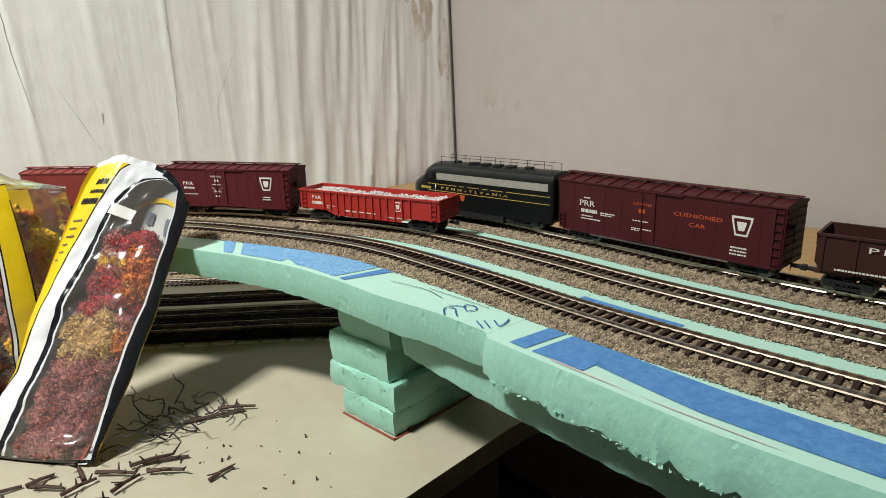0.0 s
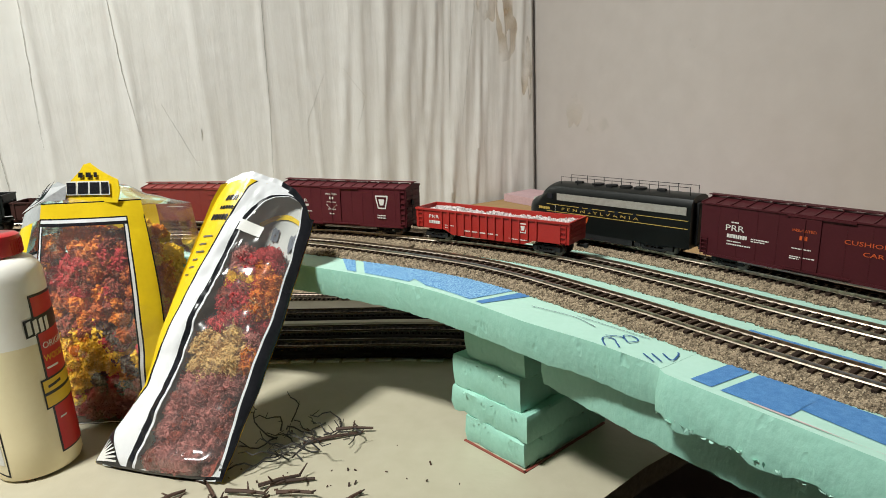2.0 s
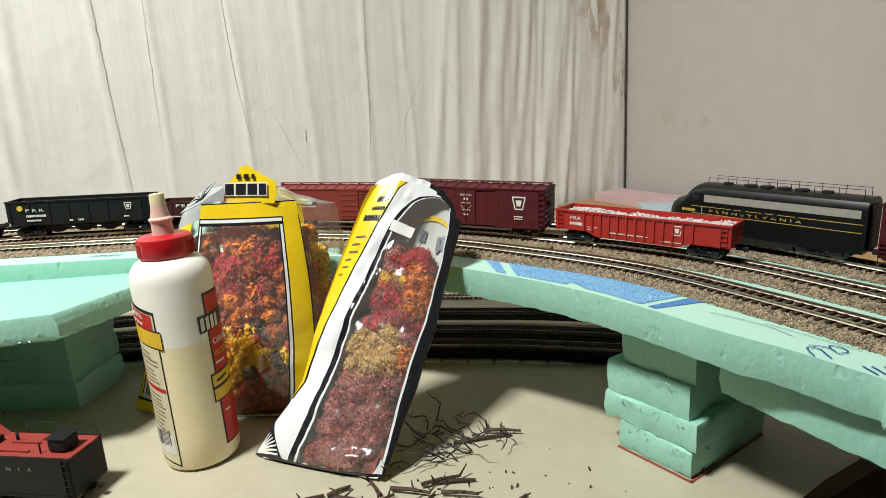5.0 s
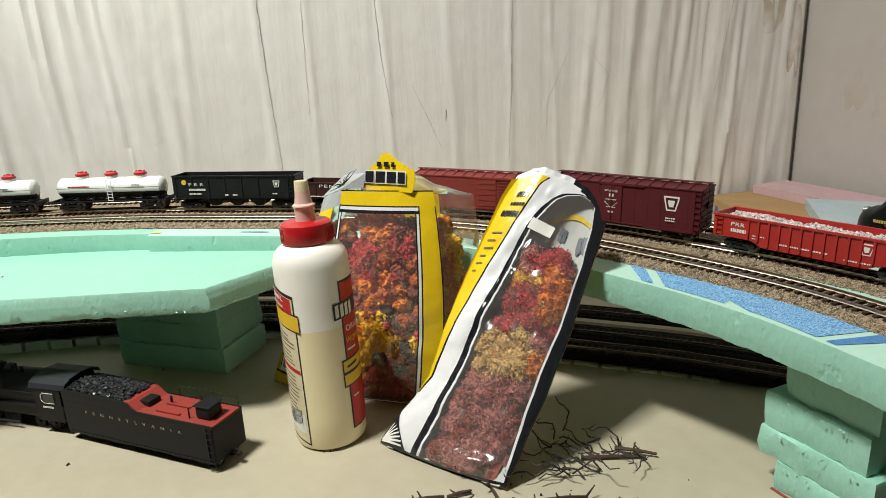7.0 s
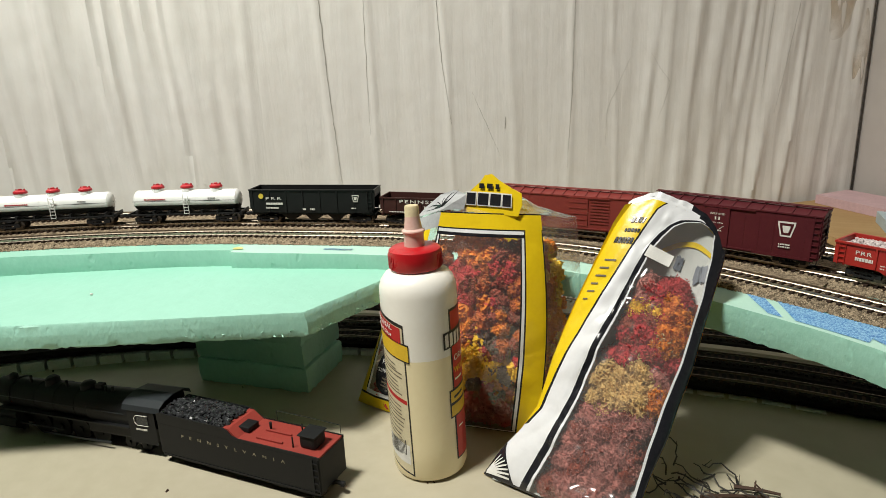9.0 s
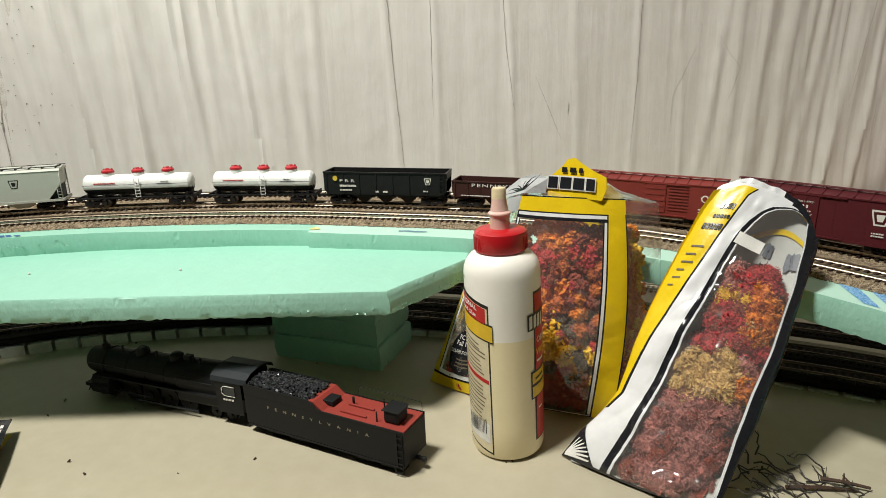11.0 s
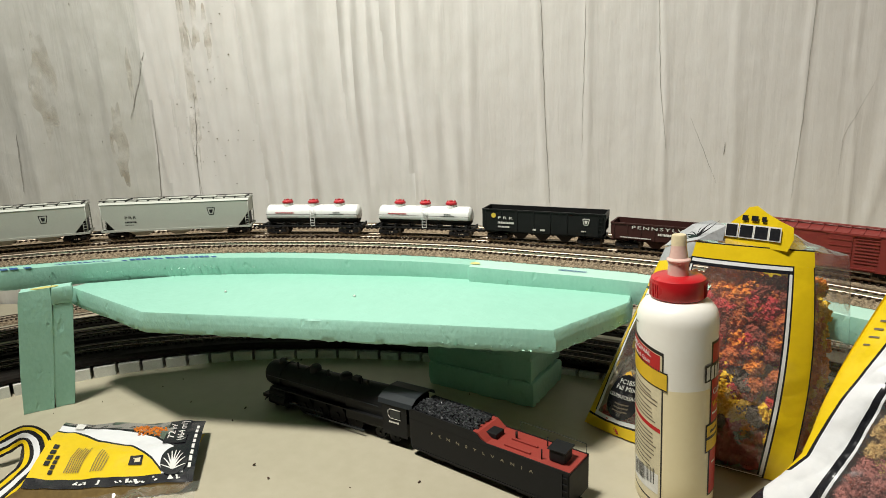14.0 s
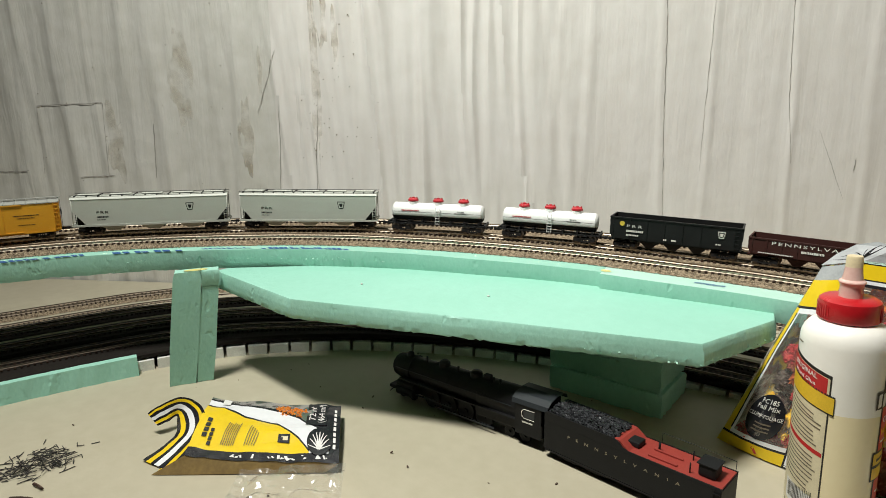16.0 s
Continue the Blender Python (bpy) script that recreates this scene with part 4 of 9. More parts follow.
pen_stroke([(2.350, -0.0605), (2.342, -0.0545), (2.340, -0.0500), (2.346, -0.0480), (2.352, -0.0520), (2.358, -0.0560)])
pen_stroke([(2.338, -0.0470), (2.347, -0.0415), (2.356, -0.0455)])
pen_stroke([(2.356, -0.0455), (2.358, -0.0385), (2.352, -0.0350), (2.346, -0.0375), (2.350, -0.0425)])
pen_stroke([(2.373, -0.0520), (2.384, -0.0570)])
pen_stroke([(2.376, -0.0480), (2.387, -0.0535)])
pen_stroke([(2.380, -0.0430), (2.389, -0.0470), (2.387, -0.0380), (2.384, -0.0335)])
M_PENCIL = material("grey_pencil", (0.16, 0.22, 0.26), 0.6, scale=100)
pen_stroke([(2.264, -0.0426), (2.285, -0.0385), (2.302, -0.0365), (2.324, -0.0408)], 0.00035, M_PENCIL, "thin pencil line on the foam board")
pen_stroke([(2.300, -0.0330), (2.330, -0.0320), (2.362, -0.0300)], 0.0003, M_PENCIL, "thin pencil line on the foam board")
for o_ in (-0.0445, -0.0425, -0.0405):
    pen_stroke([(1.545, o_), (1.556, o_ + 0.0008), (1.566, o_ - 0.0004), (1.580, o_ + 0.0006)], 0.0005)


# ---------------------------------------------------------------- rolling stock
M_BLACK = material("black_plastic", (0.012, 0.012, 0.013), 0.55, spec=0.22, second=(0.02, 0.02, 0.02), scale=60)
M_STEEL = material("bright_steel", (0.6, 0.58, 0.55), 0.3, metal=1.0, scale=80)
M_MAROON = material("maroon_paint", (0.068, 0.011, 0.015), 0.5, spec=0.22, second=(0.056, 0.009, 0.012), scale=50)
M_OXIDE = material("oxide_red_paint", (0.22, 0.028, 0.022), 0.5, second=(0.18, 0.024, 0.02), scale=50)
M_TUSCAN = material("tuscan_paint", (0.095, 0.015, 0.020), 0.5, spec=0.22, second=(0.078, 0.012, 0.016), scale=50)
M_SCARLET = material("bright_red_paint", (0.42, 0.025, 0.018), 0.45, second=(0.34, 0.02, 0.015), scale=60)
M_BROWN = material("brown_paint", (0.05, 0.017, 0.014), 0.55, spec=0.22, second=(0.04, 0.014, 0.012), scale=60)
M_HOPBLACK = material("black_paint", (0.009, 0.009, 0.009), 0.45, spec=0.22, second=(0.014, 0.014, 0.014), scale=60)
M_GREY = material("pale_grey_paint", (0.50, 0.52, 0.46), 0.5, second=(0.46, 0.48, 0.42), scale=50)
M_GREYDARK = material("grey_roof_paint", (0.33, 0.34, 0.31), 0.6, scale=50)
M_WHITE = material("white_paint", (0.80, 0.80, 0.78), 0.4, second=(0.75, 0.75, 0.72), scale=50)
M_REDDOME = material("dome_red_paint", (0.48, 0.02, 0.03), 0.4, scale=60)
M_YELLOWCAR = material("reefer_yellow_paint", (0.75, 0.36, 0.02), 0.5, second=(0.68, 0.32, 0.02), scale=50)
M_LETTER = material("white_lettering", (0.78, 0.76, 0.70), 0.6, scale=200)
M_GOLD = material("gold_lettering", (0.60, 0.42, 0.10), 0.5, scale=200)
M_ORANGE = material("orange_lettering", (0.62, 0.10, 0.02), 0.5, scale=200)
M_LOCO = material("dark_green_loco_paint", (0.004, 0.0052, 0.0048), 0.36, spec=0.3, second=(0.006, 0.0075, 0.007), scale=60)
M_GRILLE = material("stainless_grille", (0.42, 0.40, 0.35), 0.5, metal=0.15, second=(0.30, 0.28, 0.24), scale=300)
M_DIMGOLD = material("dim_gold_lettering", (0.30, 0.26, 0.17), 0.6, scale=200)
M_GLASS = material("dark_window", (0.02, 0.025, 0.03), 0.08, scale=50)
M_LOAD = material("white_load", (0.72, 0.66, 0.64), 0.9, second=(0.5, 0.42, 0.42), scale=120, island=0.3)
M_DULLBLACK = material("engine_black", (0.007, 0.0075, 0.008), 0.55, spec=0.22, second=(0.012, 0.0125, 0.0135), scale=90)
M_SMOKE = material("smokebox_grey", (0.025, 0.030, 0.034), 0.5, spec=0.25, scale=90)
M_COAL = material("coal", (0.02, 0.021, 0.023), 0.25, second=(0.05, 0.052, 0.056), scale=250, island=0.5)
M_DECKRED = material("tender_deck_red", (0.30, 0.035, 0.025), 0.6, second=(0.24, 0.03, 0.02), scale=60)


def lettering(text, size, mat, parent, x, y, z, width=None, turn=0.0, spread=1.0, name="lettering"):
    """Raised lettering on a face that looks along -y, centred at x, z."""
    c = bpy.data.curves.new("letters", "FONT")
    c.body, c.size, c.align_x, c.align_y, c.extrude, c.space_character = text, size, "CENTER", "CENTER", 0.00008, spread
    c.resolution_u = 2
    tmp = bpy.data.objects.new("letters", c)
    me = bpy.data.meshes.new_from_object(tmp)
    bpy.data.objects.remove(tmp)
    me.materials.clear()
    me.materials.append(mat)
    k = 1.0
    if width and len(me.vertices):
        xs = [v.co.x for v in me.vertices]
        k = width / max(1e-6, max(xs) - min(xs))
    me.transform(Matrix.Translation((x, y, z)) @ Matrix.Rotation(turn, 4, "Y") @ Matrix.Rotation(math.radians(90), 4, "X") @ Matrix.Diagonal((k, 1, 1, 1)))
    ob = new(name, me)
    ob.parent = parent
    return ob


def bars(mat, parent, y, rows, name="lettering_bars"):
    """Small unreadable lettering: short bars on a face that looks along -y."""
    bm = bmesh.new()
    for x0, x1, z, h in rows:
        x, r = x0, random.Random(int((x0 + 1) * 9999 + z * 77777))
        while x < x1:
            w = r.uniform(0.0008, 0.0022)
            add_box(bm, x, y - 0.0001, z - h / 2, min(x1, x + w), y + 0.0002, z + h / 2)
            x += w + 0.0005
    return tagged(part(name, bm, mat, parent), kind="stuff")


def keystone(parent, x, y, z, h, mat=None, back=None):
    """A keystone emblem as a plain shape with a smaller dark inset."""
    mat, back = mat or M_LETTER, back or M_MAROON
    for k, (sc, m_, dy) in enumerate(((1.0, mat, 0.0), (0.78, back, 0.00015), (0.45, mat, 0.0003))):
        bm = bmesh.new()
        w = h * 0.52
        pts = [(-w, 0.5 * h), (w, 0.5 * h), (w * 0.98, 0.3 * h), (w * 0.6, -0.5 * h), (-w * 0.6, -0.5 * h), (-w * 0.98, 0.3 * h)]
        f = [bm.verts.new((x + sc * a, y - 0.0001 - dy, z + sc * b)) for a, b in pts]
        g = [bm.verts.new((x + sc * a, y + 0.0002, z + sc * b)) for a, b in pts]
        bm.faces.new(f)
        for i in range(6):
            bm.faces.new((f[i], f[(i + 1) % 6], g[(i + 1) % 6], g[i]))
        part("emblem", bm, m_, parent)


TRUCK = {}


def add_truck(parent, x, spacing=0.0195, mat=None):
    """A two-axle truck: side frames with spring recess, bolster and four wheels."""
    key = "a"
    if key not in TRUCK:
        bm = bmesh.new()
        for y in (-0.0135, 0.0135):
            add_box(bm, -0.014, y - 0.0012, 0.0068, 0.014, y + 0.0012, 0.0090)
            add_box(bm, -0.0065, y - 0.0013, 0.0030, 0.0065, y + 0.0013, 0.0048)
            for q in (-1, 1):
                add_box(bm, q * 0.0118 - 0.0022, y - 0.0017, 0.0042, q * 0.0118 + 0.0022, y + 0.0014, 0.0086)
                m = Matrix.Translation((q * 0.0082, y, 0.0056)) @ Matrix.Rotation(q * 0.6, 4, "Y")
                add_box(bm, -0.0012, -0.0011, -0.003, 0.0012, 0.0011, 0.003, 0, m)
            for q in (-0.0025, 0, 0.0025):
                add_cyl(bm, (q, y, 0.0045), (q, y, 0.0072), 0.0009, n=6)
        add_box(bm, -0.003, -0.014, 0.0062, 0.003, 0.014, 0.0105)
        for q in (-0.0105, 0.0105):
            add_cyl(bm, (q, -0.013, 0.0055), (q, 0.013, 0.0055), 0.0008, n=6)
        me = bpy.data.meshes.new("truck")
        bm.to_mesh(me)
        bm.free()
        me.materials.append(M_BLACK)
        bm = bmesh.new()
        for y0, y1, r0 in ((-0.0105, -0.0078, 0.0055), (-0.0080, -0.0072, 0.0061)):
            add_cyl(bm, (0, y0, 0), (0, y1, 0), r0, n=18)
        wm = bpy.data.meshes.new("wheel")
        bm.to_mesh(wm)
        bm.free()
        wm.materials.append(material("wheel_steel", (0.20, 0.17, 0.14), 0.4, metal=0.8, scale=100))
        TRUCK[key] = (me, wm)
    me, wm = TRUCK[key]
    t = new("truck", me)
    t.parent, t.location = parent, (x, 0, 0)
    for q in (-0.0105, 0.0105):
        for side in (0, math.pi):
            w = new("wheel", wm)
            w.parent, w.location, w.rotation_euler = t, (q, 0, 0.0055), (0, 0, side)
    return t


def add_coupler(parent, x, sgn):
    bm = bmesh.new()
    add_box(bm, min(0, sgn * 0.008), -0.0018, 0.0088, max(0, sgn * 0.008), 0.0018, 0.0112)
    add_box(bm, min(sgn * 0.007, sgn * 0.0105), -0.0026, 0.0083, max(sgn * 0.007, sgn * 0.0105), 0.0012, 0.0122)
    bmesh.ops.bevel(bm, geom=bm.edges[:], offset=0.0003, segments=1, affect="EDGES")
    c = part("coupler", bm, M_BLACK, parent)
    c.location = (x, 0, 0)


def place(name, label, category, line, s0, s1, group=""):
    """An empty at rail height between two stations of a line."""
    a, b = line.at(s0, 0, RAIL), line.at(s1, 0, RAIL)
    yaw = math.atan2(b.y - a.y, b.x - a.x)
    pitch = -math.asin((b.z - a.z) / (b - a).length)
    mid = line.at((s0 + s1) / 2, 0, RAIL)
    c = ((a + b) / 2 + mid) / 2
    return thing(name, label, category, Matrix.Translation(c) @ Matrix.Rotation(yaw, 4, "Z") @ Matrix.Rotation(pitch, 4, "Y"), group), (b - a).length


def ladder(parent, mat, x, y, z0, z1, n, w=0.0055):
    bm = bmesh.new()
    for q in (-w / 2, w / 2):
        add_box(bm, x + q - 0.0003, y - 0.0010, z0, x + q + 0.0003, y, z1)
    for i in range(n):
        z = z0 + (z1 - z0) * (i + 0.5) / n
        add_box(bm, x - w / 2, y - 0.0014, z - 0.0003, x + w / 2, y - 0.0004, z + 0.0003)
    return part("ladder", bm, mat, parent)


def handrail(parent, mat, pts, r=0.0003, name="handrail"):
    bm = bmesh.new()
    for p, q in zip(pts, pts[1:]):
        add_cyl(bm, p, q, r, n=5)
    return part(name, bm, mat, parent)


def boxcar(label, s0, s1, line, mat, roof_mat, kind="plain", height=0.0575, letter=M_LETTER):
    root, L = place("boxcar", label, "model boxcar", line, s0, s1, "model train cars")
    L -= 0.006
    w, z0, z1 = 0.0365, 0.0105, height - 0.005
    x0, x1, y = -L / 2, L / 2, -w / 2
    part("body", box(x0, -w / 2, z0, x1, w / 2, z1, 0.0004), mat, root)
    bm = bmesh.new()
    nseg = max(8, int(L / 0.0125))
    prof = [(-w / 2 - 0.0008, z1 - 0.0008), (-w / 2 - 0.0008, z1 + 0.0004), (0, z1 + 0.0032), (w / 2 + 0.0008, z1 + 0.0004), (w / 2 + 0.0008, z1 - 0.0008)]
    ends = [[bm.verts.new((x, a, b)) for a, b in prof] for x in (x0 - 0.0006, x1 + 0.0006)]
    for i in range(4):
        bm.faces.new((ends[0][i], ends[0][i + 1], ends[1][i + 1], ends[1][i]))
    for e in ends:
        bm.faces.new(e)
    part("roof", bm, roof_mat, root)
    for i in range(nseg + 1):
        x = x0 + L * i / nseg
        bm = bmesh.new()
        for sg in (-1, 1):
            v = [bm.verts.new(c) for c in ((x - 0.0006, sg * (w / 2 + 0.0006), z1 + 0.0004), (x + 0.0006, sg * (w / 2 + 0.0006), z1 + 0.0004), (x + 0.0006, 0, z1 + 0.0031), (x - 0.0006, 0, z1 + 0.0031),
                                           (x - 0.0004, sg * (w / 2 + 0.0006), z1 + 0.0013), (x + 0.0004, sg * (w / 2 + 0.0006), z1 + 0.0013), (x + 0.0004, 0, z1 + 0.0040), (x - 0.0004, 0, z1 + 0.0040))]
            for q in ((4, 5, 6, 7), (0, 1, 5, 4), (1, 2, 6, 5), (3, 0, 4, 7)):
                bm.faces.new([v[k] for k in q])
        part("roof_rib", bm, roof_mat, root)
    bm = bmesh.new()
    for k in (-0.0025, 0, 0.0025):
        add_box(bm, x0 - 0.003, k - 0.001, z1 + 0.0048, x1 + 0.003, k + 0.001, z1 + 0.0055)
    for i in range(0, nseg + 1, 2):
        x = x0 + L * i / nseg
        add_box(bm, x - 0.0005, -0.003, z1 + 0.0030, x + 0.0005, 0.003, z1 + 0.0049)
    part("running_board", bm, roof_mat, root)
    # side sill, door with tracks and posts
    bm = bmesh.new()
    add_box(bm, x0 + 0.004, -w / 2 - 0.0004, z0 - 0.0012, x1 - 0.004, w / 2 + 0.0004, z0 + 0.0010)
    add_box(bm, -0.06 * L / 0.16, -0.010, z0 - 0.0035, 0.06 * L / 0.16, 0.010, z0)
    part("side_sill", bm, mat, root)
    dx, dw = (-0.012 if kind in ("plug", "cushion") else 0.012), 0.0225
    for sg in (-1, 1):
        bm = bmesh.new()
        yy = sg * (w / 2)
        add_box(bm, dx - dw / 2, min(yy, yy + sg * 0.0011), z0 + 0.0018, dx + dw / 2, max(yy, yy + sg * 0.0011), z1 - 0.0022)
        door = part("door", bm, mat, root)
        bm = bmesh.new()
        if kind == "plain":
            for k in range(5):
                z = z0 + 0.004 + k * (z1 - z0 - 0.010) / 4.2
                add_box(bm, dx - dw / 2 + 0.001, min(yy + sg * 0.0010, yy + sg * 0.0017), z, dx + dw / 2 - 0.001, max(yy + sg * 0.0010, yy + sg * 0.0017), z + 0.0012)
        else:
            add_box(bm, dx - 0.0004, min(yy, yy + sg * 0.0019), z0 + 0.002, dx + 0.0004, max(yy, yy + sg * 0.0019), z1 - 0.003)
        part_each("door_rib", bm, mat, door)
        bm = bmesh.new()
        add_box(bm, dx - dw * 0.6, min(yy, yy + sg * 0.0015), z0 + 0.0004, dx + dw * 1.5, max(yy, yy + sg * 0.0015), z0 + 0.0016)
        add_box(bm, dx - dw * 0.6, min(yy, yy + sg * 0.0015), z1 - 0.0018, dx + dw * 1.5, max(yy, yy + sg * 0.0015), z1 - 0.0006)
        part_each("door_track", bm, mat, root)
    # body panel seams
    bm = bmesh.new()
    n = 12 if kind != "plain" else 9
    for i in range(1, n):
        x = x0 + L * i / n
        if abs(x - dx) > dw * 0.6:
            add_box(bm, x - 0.0002, y - 0.0002, z0 + 0.001, x + 0.0002, y + 0.0005, z1 - 0.001)
    part_each("panel_seam", bm, mat, root)
    # end ribs
    for sg, xe in ((-1, x0), (1, x1)):
        bm = bmesh.new()
        for k in range(7):
            z = z0 + 0.004 + k * (z1 - z0 - 0.008) / 6
            add_box(bm, min(xe, xe + sg * 0.0008), -w / 2 + 0.002, z - 0.0007, max(xe, xe + sg * 0.0008), w / 2 - 0.002, z + 0.0007)
        part("end_rib", bm, mat, root)
    ladder(root, mat, x1 - 0.0042, y, z0, z1 - 0.001, 7)
    ladder(root, mat, x0 + 0.0042, y, z0, z0 + 0.014, 4)
    bm = bmesh.new()
    add_cyl(bm, (x1 + 0.0028, -0.006, z1 - 0.016), (x1 + 0.0012, -0.006, z1 - 0.016), 0.0032, n=14)
    add_cyl(bm, (x1 + 0.0018, -0.006, z0 - 0.003), (x1 + 0.0018, -0.006, z1 + 0.002), 0.0003, n=5)
    part("brake_wheel", bm, M_BLACK, root)
    handrail(root, M_BLACK, [(x1 - 0.001, y, z0), (x1 - 0.001, y, z0 - 0.004), (x1 - 0.006, y, z0 - 0.004), (x1 - 0.006, y, z0)], name="step")
    handrail(root, M_BLACK, [(x0 + 0.001, y, z0), (x0 + 0.001, y, z0 - 0.004), (x0 + 0.006, y, z0 - 0.004), (x0 + 0.006, y, z0)], name="step")
    for x in (x0 + 0.024, x1 - 0.024):
        add_truck(root, x)
    add_coupler(root, x0, -1)
    add_coupler(root, x1, 1)
    zm = (z0 + z1) / 2
    if kind == "cushion":
        lettering("PRR", 0.0072, letter, root, x0 + 0.030, y - 0.0003, zm + 0.0035, 0.0155)
        bars(letter, root, y - 0.0002, [(x0 + 0.024, x0 + 0.041, zm - 0.003, 0.0030), (x0 + 0.044, x0 + 0.058, zm - 0.003, 0.0010), (x0 + 0.044, x0 + 0.055, zm - 0.0048, 0.0008), (x0 + 0.024, x0 + 0.036, zm - 0.0075, 0.0009),
                                        (x0 + 0.024, x0 + 0.044, zm - 0.0100, 0.0010), (x0 + 0.027, x0 + 0.033, zm + 0.0085, 0.0010), (x1 - 0.036, x1 - 0.024, z0 + 0.010, 0.0011), (x1 - 0.036, x1 - 0.024, z0 + 0.0075, 0.0011), (x1 - 0.036, x1 - 0.024, z0 + 0.005, 0.0011)])
        lettering("INSULATED", 0.003, M_ORANGE, root, dx, y - 0.0013, zm + 0.010, 0.017)
        bars(M_ORANGE, root, y - 0.0012, [(dx - 0.003, dx + 0.003, zm + 0.0045, 0.0032)])
        bars(letter, root, y - 0.0012, [(dx - 0.008, dx + 0.006, zm - 0.004, 0.0008), (dx - 0.009, dx - 0.001, zm - 0.0105, 0.0008), (dx + 0.001, dx + 0.009, zm - 0.0105, 0.0008), (dx - 0.009, dx - 0.002, zm - 0.012, 0.0008)])
        lettering("CUSHIONED", 0.0045, M_ORANGE, root, x1 - 0.062, y - 0.0003, zm + 0.0065, 0.038)
        lettering("CAR", 0.0045, M_ORANGE, root, x1 - 0.062, y - 0.0003, zm - 0.0005, 0.013)
        keystone(root, x1 - 0.029, y - 0.0002, zm + 0.0045, 0.0145)
        bm = bmesh.new()
        add_box(bm, x0 + 0.035, y - 0.001, z0 - 0.0022, x1 - 0.045, y - 0.0002, z0 - 0.0010)
        part("sill_edge", bm, M_STEEL, root, "bright strip along the lower sill edge")
    elif kind == "plug":
        lettering("INSULATED", 0.0028, letter, root, dx, y - 0.0013, zm + 0.0125, 0.014)
        bars(letter, root, y - 0.0012, [(dx - 0.0025, dx + 0.0025, zm + 0.008, 0.0030), (dx - 0.006, dx + 0.006, zm + 0.0035, 0.0008), (dx - 0.005, dx + 0.005, zm - 0.0045, 0.0008), (dx - 0.003, dx + 0.003, zm - 0.0095, 0.0016), (x1 - 0.034, x1 - 0.024, zm - 0.009, 0.0012), (x1 - 0.034, x1 - 0.024, zm - 0.0115, 0.0012)])
        handrail(root, letter, [(dx - 0.007, y - 0.0013, zm + 0.001), (dx, y - 0.0013, zm - 0.005), (dx + 0.007, y - 0.0013, zm + 0.001)], 0.0002, "door_bar")
        keystone(root, x1 - 0.029, y - 0.0002, zm + 0.0055, 0.0145)
        lettering("PRR", 0.005, letter, root, x0 + 0.028, y - 0.0003, zm + 0.004, 0.013)
        bars(letter, root, y - 0.0002, [(x0 + 0.022, x0 + 0.036, zm - 0.001, 0.0022), (x0 + 0.022, x0 + 0.040, zm - 0.008, 0.0009)])
    elif kind == "reefer":
        bars(M_BLACK, root, y - 0.0002, [(x1 - 0.055, x1 - 0.025, zm + 0.004, 0.0012), (x1 - 0.05, x1 - 0.03, zm + 0.0005, 0.0012), (x1 - 0.05, x1 - 0.03, zm - 0.009, 0.0009)])
        bm = bmesh.new()
        for i in range(1, 30):
            x = x0 + L * i / 30
            add_box(bm, x - 0.00015, y - 0.0003, z0 + 0.001, x + 0.00015, y, z1 - 0.001)
        part("plank_groove", bm, M_YELLOWCAR, root)
    else:
        bars(letter, root, y - 0.0002, [(x0 + 0.028, x0 + 0.052, zm + 0.002, 0.0022), (x0 + 0.03, x0 + 0.05, zm - 0.003, 0.0014), (x1 - 0.024, x1 - 0.010, zm - 0.008, 0.0012), (x1 - 0.024, x1 - 0.010, zm - 0.011, 0.0012)])
        bm = bmesh.new()
        add_cyl(bm, (x1 - 0.018, y - 0.0004, zm + 0.004), (x1 - 0.018, y + 0.0002, zm + 0.004), 0.0040, n=20)
        part("emblem", bm, letter, root)
        bm = bmesh.new()
        add_cyl(bm, (x1 - 0.018, y - 0.0006, zm + 0.004), (x1 - 0.018, y, zm + 0.004), 0.0026, n=16)
        part("emblem", bm, mat, root)
        bm = bmesh.new()
        for k in range(9):
            z = z0 + 0.007 + 0.0035 * k
            add_box(bm, dx + dw * 0.62, y - 0.0009, z, dx + dw * 1.55, y, z + 0.0009)
            add_box(bm, x0 + 0.012, y - 0.0006, z, x0 + 0.02, y, z + 0.0006)
        part_each("louvre", bm, mat, root)
    return root


